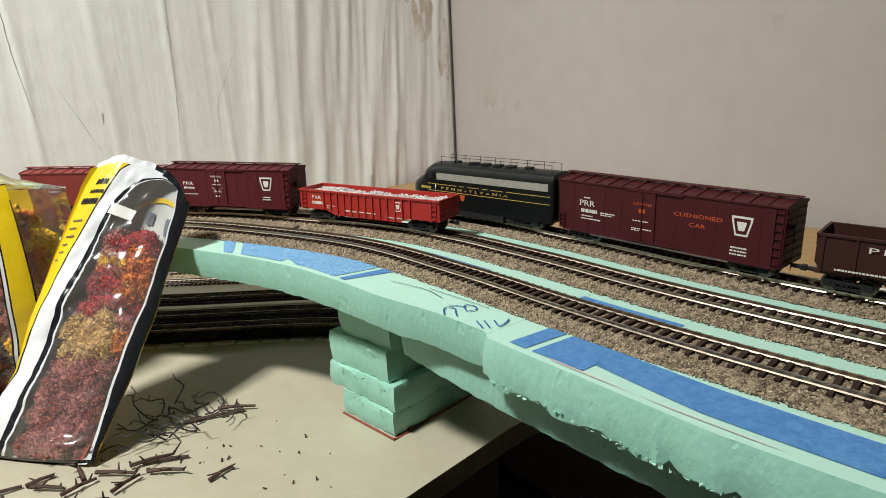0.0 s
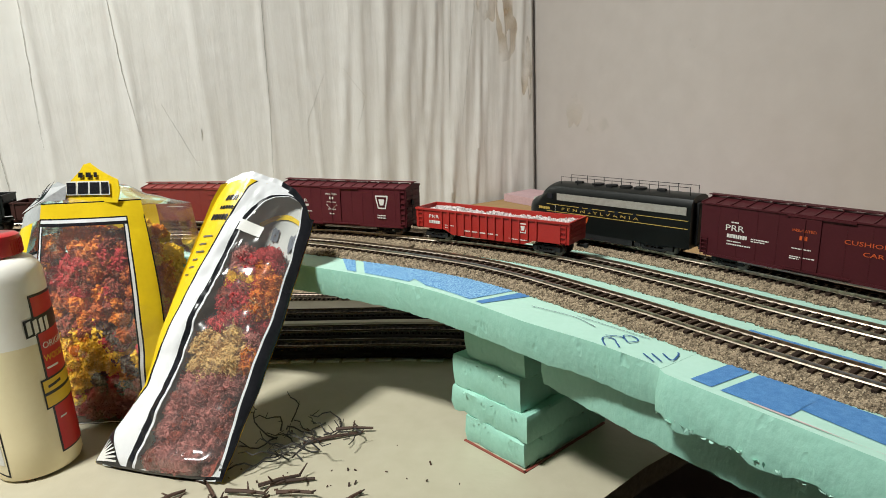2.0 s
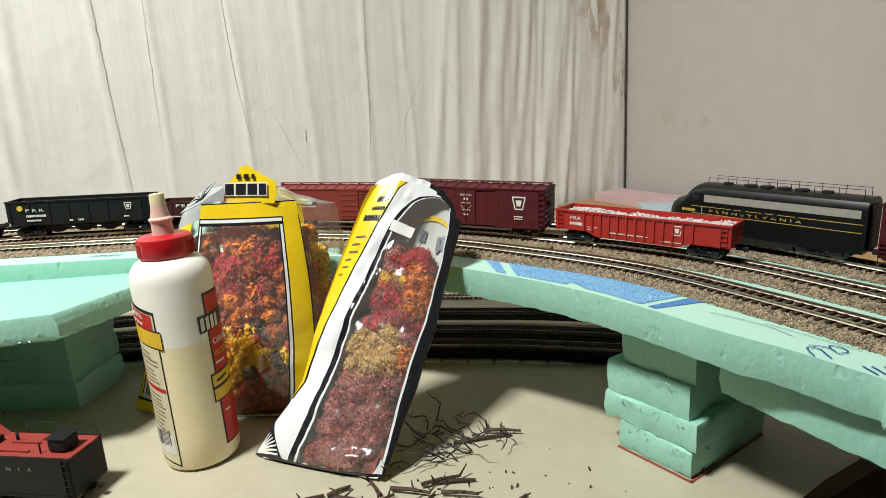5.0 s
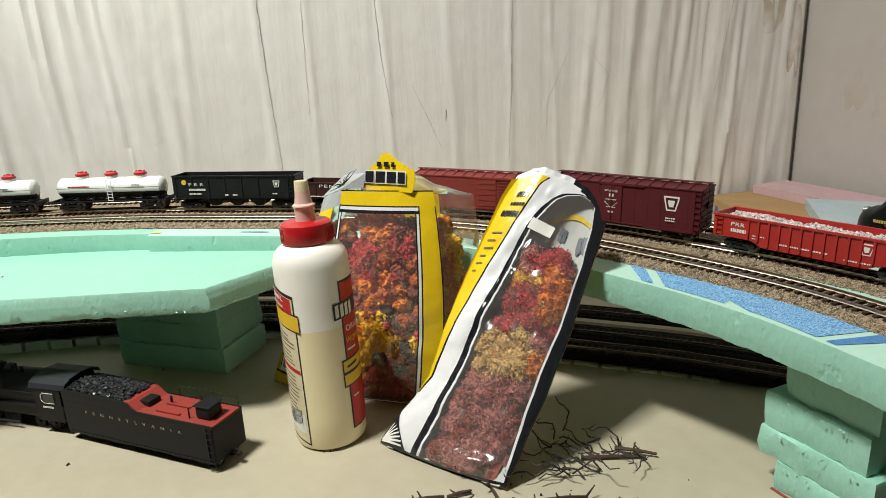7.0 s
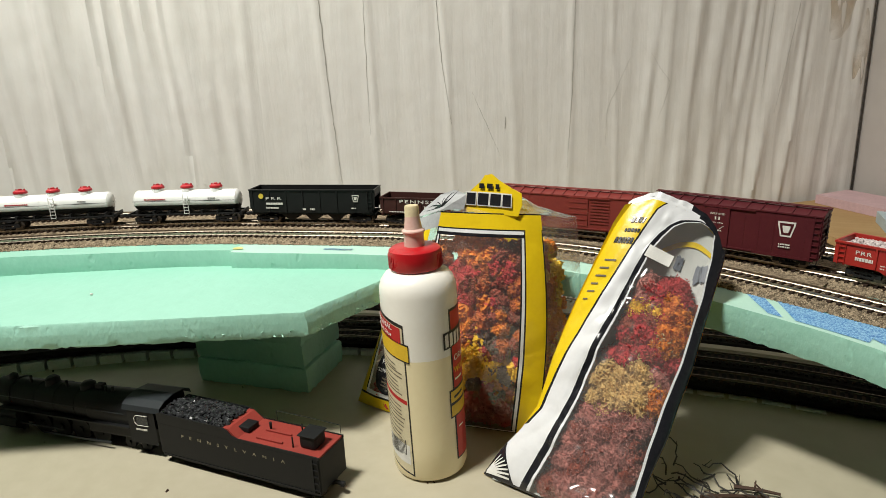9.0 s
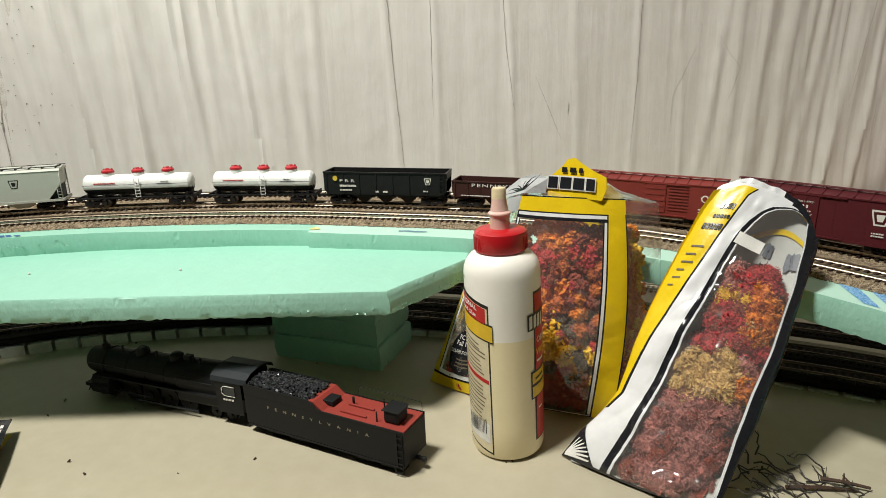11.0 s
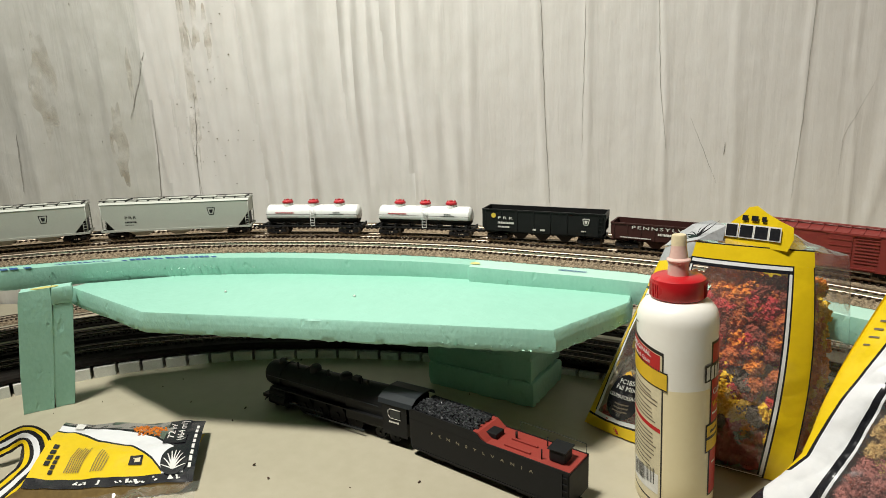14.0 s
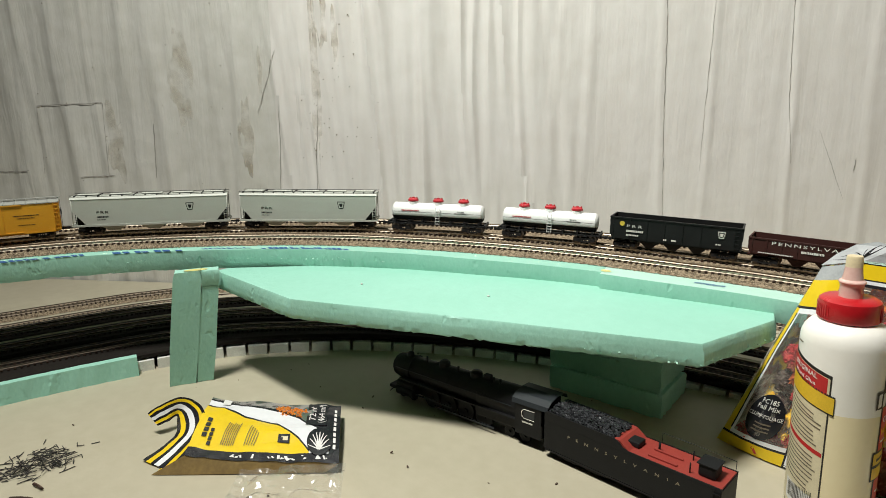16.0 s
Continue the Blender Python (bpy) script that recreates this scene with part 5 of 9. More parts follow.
def gondola(s0, s1):
    root, L = place("gondola_car", "bright red gondola car loaded with pale rubble", "model gondola", MIDDLE, s0, s1, "model train cars")
    L -= 0.005
    w, z0, z1, t = 0.0365, 0.0085, 0.0330, 0.0013
    x0, x1, y = -L / 2, L / 2, -w / 2
    for sg in (-1, 1):
        bm = bmesh.new()
        yy = sg * w / 2
        pts = [(x0, z0 + 0.0045), (x0 + 0.036, z0 + 0.0045), (x0 + 0.046, z0), (x1 - 0.046, z0), (x1 - 0.036, z0 + 0.0045), (x1, z0 + 0.0045), (x1, z1), (x0, z1)]
        a = [bm.verts.new((p, yy, q)) for p, q in pts]
        b = [bm.verts.new((p, yy - sg * t, q)) for p, q in pts]
        bm.faces.new(a)
        bm.faces.new(b)
        for i in range(len(pts)):
            bm.faces.new((a[i], a[(i + 1) % len(pts)], b[(i + 1) % len(pts)], b[i]))
        part("side", bm, M_SCARLET, root)
        for i in range(13):
            x = x0 + 0.033 + (L - 0.066) * i / 12
            zz = z0 + (0.001 if 0.045 < x - x0 < L - 0.045 else 0.005)
            bm = bmesh.new()
            add_box(bm, x - 0.0009, min(yy, yy + sg * 0.0014), zz, x + 0.0009, max(yy, yy + sg * 0.0014), z1 - 0.001)
            part("side_rib", bm, M_SCARLET, root)
    for sg in (-1, 1):
        xe = sg * L / 2
        bm = bmesh.new()
        add_box(bm, min(xe, xe - sg * t), -w / 2 + t, z0 + 0.0045, max(xe, xe - sg * t), w / 2 - t, z1)
        for k in range(4):
            z = z0 + 0.009 + 0.0042 * k
            add_box(bm, min(xe, xe + sg * 0.0007), -w / 2 + 0.003, z, max(xe, xe + sg * 0.0007), w / 2 - 0.003, z + 0.0014)
        part("end_panel", bm, M_SCARLET, root)
    bm = bmesh.new()
    for yy in (-w / 2 - 0.0012, w / 2 - 0.0012):
        add_box(bm, x0 - 0.0006, yy, z1 - 0.0012, x1 + 0.0006, yy + 0.0024, z1 + 0.0006)
    for xx in (x0 - 0.0006, x1 - 0.0014):
        add_box(bm, xx, -w / 2 + 0.0012, z1 - 0.0012, xx + 0.002, w / 2 - 0.0012, z1 + 0.0006)
    part("top_rim", bm, M_SCARLET, root)
    part("floor_pan", box(x0 + t, -w / 2 + t, z0 + 0.0045, x1 - t, w / 2 - t, z0 + 0.0065), M_SCARLET, root)
    bm = bmesh.new()
    r = random.Random(8)
    for _ in range(1500):
        x, yy = r.uniform(x0 + 0.004, x1 - 0.004), r.uniform(-w / 2 + 0.003, w / 2 - 0.003)
        z = z1 - 0.0050 + 0.0030 * noise.noise((x * 45, yy * 60, 1)) + r.uniform(0, 0.0012)
        m = Matrix.Translation((x, yy, z)) @ Euler((r.uniform(0, 3), r.uniform(0, 3), 0)).to_matrix().to_4x4() @ Matrix.Diagonal((r.uniform(0.7, 2.2), r.uniform(0.7, 1.6), r.uniform(0.5, 1.2), 1))
        add_box(bm, -0.0009, -0.0009, -0.0009, 0.0009, 0.0009, 0.0009, 0, m)
    add_box(bm, x0 + 0.002, -w / 2 + 0.002, z0 + 0.0066, x1 - 0.002, w / 2 - 0.002, z1 - 0.0055)
    tagged(part("rubble_load", bm, M_LOAD, root, "pale crumbly rubble load"), kind="stuff")
    yl = y - 0.0003
    lettering("PRR", 0.0050, M_LETTER, root, x0 + 0.023, yl, z1 - 0.0075, 0.0125, spread=1.1)
    bars(M_LETTER, root, yl, [(x0 + 0.017, x0 + 0.031, z1 - 0.013, 0.003)])
    bars(M_LETTER, root, yl, [(x0 + 0.037, x0 + 0.041, 0.018, 0.0008), (x0 + 0.037, x0 + 0.041, 0.0155, 0.0008), (x0 + 0.044, x0 + 0.048, 0.018, 0.0008), (x0 + 0.06, x0 + 0.10, 0.0145, 0.0012), (x1 - 0.062, x1 - 0.042, 0.0125, 0.0010)])
    keystone(root, x1 - 0.047, yl, z1 - 0.009, 0.0095, back=M_SCARLET)
    ladder(root, M_SCARLET, x1 - 0.006, y, z0 + 0.004, z1 - 0.002, 4)
    ladder(root, M_SCARLET, x0 + 0.006, y, z0 + 0.004, z1 - 0.002, 4)
    for x in (x0 + 0.024, x1 - 0.024):
        add_truck(root, x)
    add_coupler(root, x0, -1)
    add_coupler(root, x1, 1)
    return root


def open_hopper(label, line, s0, s1, mat, name_text, height, ribs, group="model train cars", spot=False):
    root, L = place("hopper_car", label, "model hopper", line, s0, s1, group)
    L -= 0.005
    w, z0, z1 = 0.0365, 0.0150, height
    x0, x1, y = -L / 2, L / 2, -w / 2
    slope = 0.026 * L / 0.16
    for sg in (-1, 1):
        bm = bmesh.new()
        yy = sg * w / 2
        pts = [(x0, z1 - 0.012), (x0 + slope, z0), (x1 - slope, z0), (x1, z1 - 0.012), (x1, z1), (x0, z1)]
        pts = [(x0, z0 + 0.006), (x0 + 0.004, z0), (x1 - 0.004, z0), (x1, z0 + 0.006), (x1, z1), (x0, z1)]
        a = [bm.verts.new((p, yy, q)) for p, q in pts]
        b = [bm.verts.new((p, yy - sg * 0.0012, q)) for p, q in pts]
        bm.faces.new(a)
        bm.faces.new(b)
        for i in range(6):
            bm.faces.new((a[i], a[(i + 1) % 6], b[(i + 1) % 6], b[i]))
        part("side", bm, mat, root)
        for i in range(ribs):
            x = x0 + 0.004 + (L - 0.008) * i / (ribs - 1)
            bm = bmesh.new()
            add_box(bm, x - 0.0007, min(yy, yy + sg * 0.0010), z0, x + 0.0007, max(yy, yy + sg * 0.0010), z1 - 0.001)
            part("side_rib", bm, mat, root)
    bm = bmesh.new()
    for yy in (-w / 2 - 0.0010, w / 2 - 0.0010):
        add_box(bm, x0 - 0.0005, yy, z1 - 0.0012, x1 + 0.0005, yy + 0.002, z1 + 0.0005)
    for xx in (x0 - 0.0005, x1 - 0.0015):
        add_box(bm, xx, -w / 2 + 0.001, z1 - 0.0075, xx + 0.002, w / 2 - 0.001, z1 + 0.0005)
    part("top_rim", bm, mat, root)
    bm = bmesh.new()
    for sg in (-1, 1):
        xe = sg * L / 2
        q = [(xe, z1 - 0.009), (xe - sg * slope * 1.5, z0 - 0.002)]
        v = [bm.verts.new(c) for c in ((q[0][0], -w / 2 + 0.0012, q[0][1]), (q[0][0], w / 2 - 0.0012, q[0][1]), (q[1][0], w / 2 - 0.0012, q[1][1]), (q[1][0], -w / 2 + 0.0012, q[1][1]))]
        bm.faces.new(v)
    add_box(bm, x0 + slope * 1.4, -w / 2 + 0.0013, z0 - 0.002, x1 - slope * 1.4, w / 2 - 0.0013, z0 + 0.003)
    part("slope_sheet", bm, mat, root)
    nb = 3 if L > 0.14 else 2
    for k in range(nb):
        c = (k - (nb - 1) / 2) * 0.030
        bm = bmesh.new()
        for sg in (-1, 1):
            v = [bm.verts.new(p) for p in ((c - 0.014, sg * 0.015, z0), (c + 0.014, sg * 0.015, z0), (c + 0.004, sg * 0.012, 0.0045), (c - 0.004, sg * 0.012, 0.0045))]
            bm.faces.new(v)
        vs = list(bm.verts)
        for i in range(4):
            bm.faces.new((vs[i], vs[(i + 1) % 4], vs[4 + (i + 1) % 4], vs[4 + i]))
        part("hopper_bay", bm, mat, root)
    bm = bmesh.new()
    add_box(bm, x0 + 0.001, -0.004, 0.0105, x1 - 0.001, 0.004, 0.0145)
    for sg in (-1, 1):
        xe = sg * L / 2
        add_box(bm, min(xe, xe - sg * 0.022), -w / 2 + 0.002, 0.0125, max(xe, xe - sg * 0.022), w / 2 - 0.002, 0.0145)
        for yy in (-w / 2 + 0.003, w / 2 - 0.003):
            add_cyl(bm, (xe - sg * 0.003, yy, 0.014), (xe - sg * 0.003, yy, z1 - 0.006), 0.0006, n=6)
    part("end_frame", bm, mat, root)
    ladder(root, mat, x1 - 0.006, y, z0, z1 - 0.002, 5)
    zm = (z0 + z1) / 2
    if name_text == "PRR":
        lettering("P R R", 0.0052, M_LETTER, root, x0 + 0.032, y - 0.0011, zm + 0.0035, 0.020)
        bars(M_LETTER, root, y - 0.0010, [(x0 + 0.022, x0 + 0.044, zm - 0.003, 0.0026), (x0 + 0.022, x0 + 0.038, zm - 0.0085, 0.0020), (x0 + 0.070, x0 + 0.074, zm - 0.010, 0.0022), (x0 + 0.080, x0 + 0.086, zm - 0.010, 0.0022), (x1 - 0.030, x1 - 0.024, zm - 0.0085, 0.0016)])
        keystone(root, x1 - 0.024, y - 0.0011, zm + 0.004, 0.0085, back=mat)
    else:
        lettering(name_text, 0.0055, M_LETTER, root, 0.002, y - 0.0011, zm + 0.0055, L * 0.66, spread=1.25)
        bars(M_LETTER, root, y - 0.0010, [(-0.012, 0.012, zm - 0.001, 0.0026), (x0 + 0.012, x0 + 0.05, z0 + 0.0025, 0.0012), (x1 - 0.05, x1 - 0.015, z0 + 0.0025, 0.0012)])
    if spot:
        bm = bmesh.new()
        add_cyl(bm, (x0 + 0.016, y - 0.0014, z1 - 0.008), (x0 + 0.016, y - 0.0004, z1 - 0.008), 0.0032, n=20)
        part("yellow_dot", bm, material("dot_yellow", (0.70, 0.52, 0.06), 0.5, scale=100), root)
    for x in (x0 + 0.020, x1 - 0.020):
        add_truck(root, x)
    add_coupler(root, x0, -1)
    add_coupler(root, x1, 1)
    return root


def tank_car(s0, s1):
    root, L = place("tank_car", "white three-dome tank car with red dome caps", "model tank car", MIDDLE, s0, s1, "model train cars")
    L -= 0.012
    x0, x1, zc, r = -L / 2, L / 2, 0.0295, 0.0130
    bm = bmesh.new()
    prof = [(x0 + 0.001, 0.001), (x0 + 0.0015, r * 0.55), (x0 + 0.003, r * 0.85), (x0 + 0.0055, r), (x1 - 0.0055, r), (x1 - 0.003, r * 0.85), (x1 - 0.0015, r * 0.55), (x1 - 0.001, 0.001)]
    rings = [[bm.verts.new((x, q * math.cos(2 * math.pi * i / 32), zc + q * math.sin(2 * math.pi * i / 32))) for i in range(32)] for x, q in prof]
    for a, b in zip(rings, rings[1:]):
        for i in range(32):
            f = bm.faces.new((a[i], a[(i + 1) % 32], b[(i + 1) % 32], b[i]))
            f.smooth = True
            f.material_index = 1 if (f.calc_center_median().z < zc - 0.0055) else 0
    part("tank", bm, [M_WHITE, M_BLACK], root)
    for k in (-1, 0, 1):
        bm = bmesh.new()
        lathe(bm, [(0.0075, 0.010), (0.0075, 0.0150), (0.0071, 0.0158)], 24)
        d = part("dome", bm, M_WHITE, root)
        d.location = (k * L * 0.27, 0, zc)
        bm = bmesh.new()
        lathe(bm, [(0.0079, 0.0158), (0.0082, 0.0168), (0.0078, 0.0185), (0.0055, 0.0198), (0.0025, 0.0203), (0.0025, 0.0215), (0.001, 0.0218)], 24)
        add_cyl(bm, (0.0055, 0, 0.018), (0.0055, 0, 0.0215), 0.0012, n=8)
        add_cyl(bm, (-0.0055, 0.002, 0.018), (-0.0055, 0.002, 0.021), 0.0010, n=8)
        c = part("dome_cap", bm, M_REDDOME, d, "red dome cap with valves")
    for k in (-0.3, -0.1, 0.1, 0.3):
        bm = bmesh.new()
        n = 24
        for i in range(n):
            a0, a1 = math.pi * i / n, math.pi * (i + 1) / n
            v = [bm.verts.new((k * L + dx, (r + 0.0003) * math.cos(a), zc + (r + 0.0003) * math.sin(a))) for dx in (-0.0005, 0.0005) for a in (a0, a1)]
            bm.faces.new((v[0], v[1], v[3], v[2]))
        part("band", bm, M_WHITE, root)
    bm = bmesh.new()
    for sg in (-1, 1):
        add_box(bm, x0 - 0.003, sg * 0.0150 - 0.0012, 0.0125, x1 + 0.003, sg * 0.0150 + 0.0012, 0.0140)
        for i in range(7):
            x = x0 + 0.008 + (L - 0.016) * i / 6
            add_box(bm, x - 0.0012, min(0, sg * 0.0150), 0.0125, x + 0.0012, max(0, sg * 0.0150), 0.0180)
    add_box(bm, x0 - 0.003, -0.0035, 0.0095, x1 + 0.003, 0.0035, 0.0140)
    for sg in (-1, 1):
        add_box(bm, sg * (L / 2 + 0.002) - 0.001, -0.0165, 0.0105, sg * (L / 2 + 0.002) + 0.001, 0.0165, 0.0155)
    part("frame", bm, M_BLACK, root)
    for sg in (-1, 1):
        handrail(root, M_BLACK, [(x0 + 0.004, sg * 0.0150, zc + 0.001), (x1 - 0.004, sg * 0.0150, zc + 0.001)])
    ladder(root, M_WHITE, 0.002, -0.0150, 0.012, zc + 0.011, 7, 0.006)
    bars(M_REDDOME, root, -0.01325, [(x0 + 0.018, x0 + 0.045, zc + 0.003, 0.0016)])
    bars(M_BLACK, root, -0.01330, [(x1 - 0.045, x1 - 0.025, zc + 0.001, 0.0010), (x1 - 0.04, x1 - 0.03, zc + 0.0038, 0.0010)])
    for x in (x0 + 0.018, x1 - 0.018):
        add_truck(root, x)
    add_coupler(root, x0 - 0.002, -1)
    add_coupler(root, x1 + 0.002, 1)
    return root


def covered_hopper(s0, s1):
    root, L = place("covered_hopper", "pale grey covered hopper with sloped ends", "model hopper", MIDDLE, s0, s1, "model train cars")
    L -= 0.008
    w, z0, z1 = 0.0365, 0.0140, 0.0560
    x0, x1, y = -L / 2, L / 2, -w / 2
    e = 0.020
    bm = bmesh.new()
    prof = [(x0 + e, z0), (x1 - e, z0), (x1 - 0.003, z0 + 0.021), (x1 - 0.003, z1 - 0.003), (x0 + 0.003, z1 - 0.003), (x0 + 0.003, z0 + 0.021)]
    a = [bm.verts.new((p, -w / 2, q)) for p, q in prof]
    b = [bm.verts.new((p, w / 2, q)) for p, q in prof]
    bm.faces.new(a)
    bm.faces.new(b)
    for i in range(6):
        bm.faces.new((a[i], a[(i + 1) % 6], b[(i + 1) % 6], b[i]))
    part("body", bm, M_GREY, root)
    bm = bmesh.new()
    pr = [(-w / 2 - 0.0006, z1 - 0.0035), (-w / 2 + 0.002, z1 - 0.001), (0, z1 + 0.0005), (w / 2 - 0.002, z1 - 0.001), (w / 2 + 0.0006, z1 - 0.0035)]
    q = [[bm.verts.new((x, c, d)) for c, d in pr] for x in (x0 + 0.001, x1 - 0.001)]
    for i in range(4):
        bm.faces.new((q[0][i], q[0][i + 1], q[1][i + 1], q[1][i]))
    bm.faces.new(q[0])
    bm.faces.new(q[1])
    part("roof", bm, M_GREY, root)
    bm = bmesh.new()
    for sg in (-1, 1):
        add_box(bm, x0, sg * 0.0125 - 0.0015, z1 + 0.0012, x1, sg * 0.0125 + 0.0015, z1 + 0.0018)
    for i in range(14):
        x = x0 + 0.006 + (L - 0.012) * i / 13
        add_box(bm, x - 0.0005, -0.014, z1 - 0.001, x + 0.0005, 0.014, z1 + 0.0013)
    # walk coloured black to stand in for its shadow line on the roof
    part("roof_walk", bm, M_BLACK, root)
    for k in range(5):
        part("roof_hatch", box(x0 + L * (k + 0.5) / 5 - 0.014, -0.006, z1, x0 + L * (k + 0.5) / 5 + 0.014, 0.006, z1 + 0.002, 0.0005), M_GREY, root)
    for k in range(3):
        c = (k - 1) * L * 0.25
        bm = bmesh.new()
        for sg in (-1, 1):
            bm.faces.new([bm.verts.new(p) for p in ((c - 0.022, sg * 0.0165, z0 + 0.001), (c + 0.022, sg * 0.0165, z0 + 0.001), (c + 0.007, sg * 0.009, 0.0050), (c - 0.007, sg * 0.009, 0.0050))])
        vs = list(bm.verts)
        for i in range(4):
            bm.faces.new((vs[i], vs[(i + 1) % 4], vs[4 + (i + 1) % 4], vs[4 + i]))
        part("hopper_bay", bm, M_GREY, root)
    bm = bmesh.new()
    for sg in (-1, 1):
        add_box(bm, x0 + 0.002, sg * w / 2 - 0.0008, z0 - 0.0012, x1 - 0.002, sg * w / 2 + 0.0008, z0 + 0.0016)
    for sg in (-1, 1):
        xe = sg * L / 2
        add_box(bm, min(xe, xe - sg * 0.002), -w / 2, z0 - 0.001, max(xe, xe - sg * 0.002), w / 2, z0 + 0.0022)
        for yy in (-w / 2 + 0.0005, w / 2 - 0.0005):
            add_cyl(bm, (xe - sg * 0.0025, yy, z0), (xe - sg * 0.0025, yy, z1 - 0.003), 0.0006, n=6)
            add_cyl(bm, (xe - sg * 0.0075, yy, z0), (xe - sg * 0.0075, yy, z0 + 0.018), 0.0004, n=6)
            for k in range(5):
                add_cyl(bm, (xe - sg * 0.0025, yy, z0 + 0.003 + 0.0038 * k), (xe - sg * 0.0075, yy, z0 + 0.003 + 0.0038 * k), 0.0003, n=5)
    part("end_cage", bm, M_GREY, root)
    # black wedge added in place of the shade inside each end recess
    for sg in (-1, 1):
        bm = bmesh.new()
        tri = [(sg * (L / 2 - e - 0.001), z0 + 0.0005), (sg * (L / 2 - 0.0045), z0 + 0.0195), (sg * (L / 2 - 0.0045), z0 + 0.0005)]
        p, q = [[bm.verts.new((c, yy, d)) for c, d in tri] for yy in (-w / 2 + 0.005, w / 2 - 0.005)]
        bm.faces.new(p)
        bm.faces.new(q)
        for i in range(3):
            bm.faces.new((p[i], p[(i + 1) % 3], q[(i + 1) % 3], q[i]))
        part("end_bulkhead", bm, M_BLACK, root, "black wedge standing in for shade behind the end cage")
    part("center_sill", box(x0 + 0.002, -0.004, 0.010, x1 - 0.002, 0.004, 0.0138), M_BLACK, root)
    zm = (z0 + z1) / 2
    lettering("PRR", 0.0052, M_BLACK, root, x0 + 0.042, y - 0.0002, zm - 0.002, 0.016, spread=1.2)
    bars(M_BLACK, root, y - 0.0001, [(x0 + 0.034, x0 + 0.050, zm - 0.0085, 0.0022), (x0 + 0.034, x0 + 0.046, zm - 0.0125, 0.0009)])
    keystone(root, x1 - 0.055, y - 0.0001, zm + 0.003, 0.0110, M_BLACK, M_GREY)
    for x in (x0 + 0.021, x1 - 0.021):
        add_truck(root, x)
    add_coupler(root, x0, -1)
    add_coupler(root, x1, 1)
    return root


gondola(2.170, 2.350)
boxcar("maroon insulated boxcar with white keystone emblem", 1.996, 2.160, MIDDLE, M_TUSCAN, M_TUSCAN, "plug", 0.0570)
boxcar("oxide red boxcar with louvred side panels", 1.818, 1.988, MIDDLE, M_OXIDE, M_OXIDE, "plain", 0.0525)
open_hopper("brown open hopper lettered in white", MIDDLE, 1.664, 1.808, M_BROWN, "PENNSYLVANIA", 0.0350, 9)
open_hopper("black open hopper with a yellow dot", MIDDLE, 1.492, 1.660, M_HOPBLACK, "PRR", 0.0440, 8, spot=True)
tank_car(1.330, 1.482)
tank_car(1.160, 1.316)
covered_hopper(0.930, 1.148)
covered_hopper(0.696, 0.920)
boxcar("yellow refrigerator boxcar on the curve", 0.500, 0.686, MIDDLE, M_YELLOWCAR, M_GREYDARK, "reefer", 0.0560)
boxcar("dark maroon cushioned boxcar with keystone emblem", 2.602, 2.800, OUTER, M_MAROON, M_MAROON, "cushion", 0.0590)
open_hopper("dark brown open hopper lettered in white", OUTER, 2.812, 2.975, M_BROWN, "PENNSYLVANIA", 0.0400, 9)


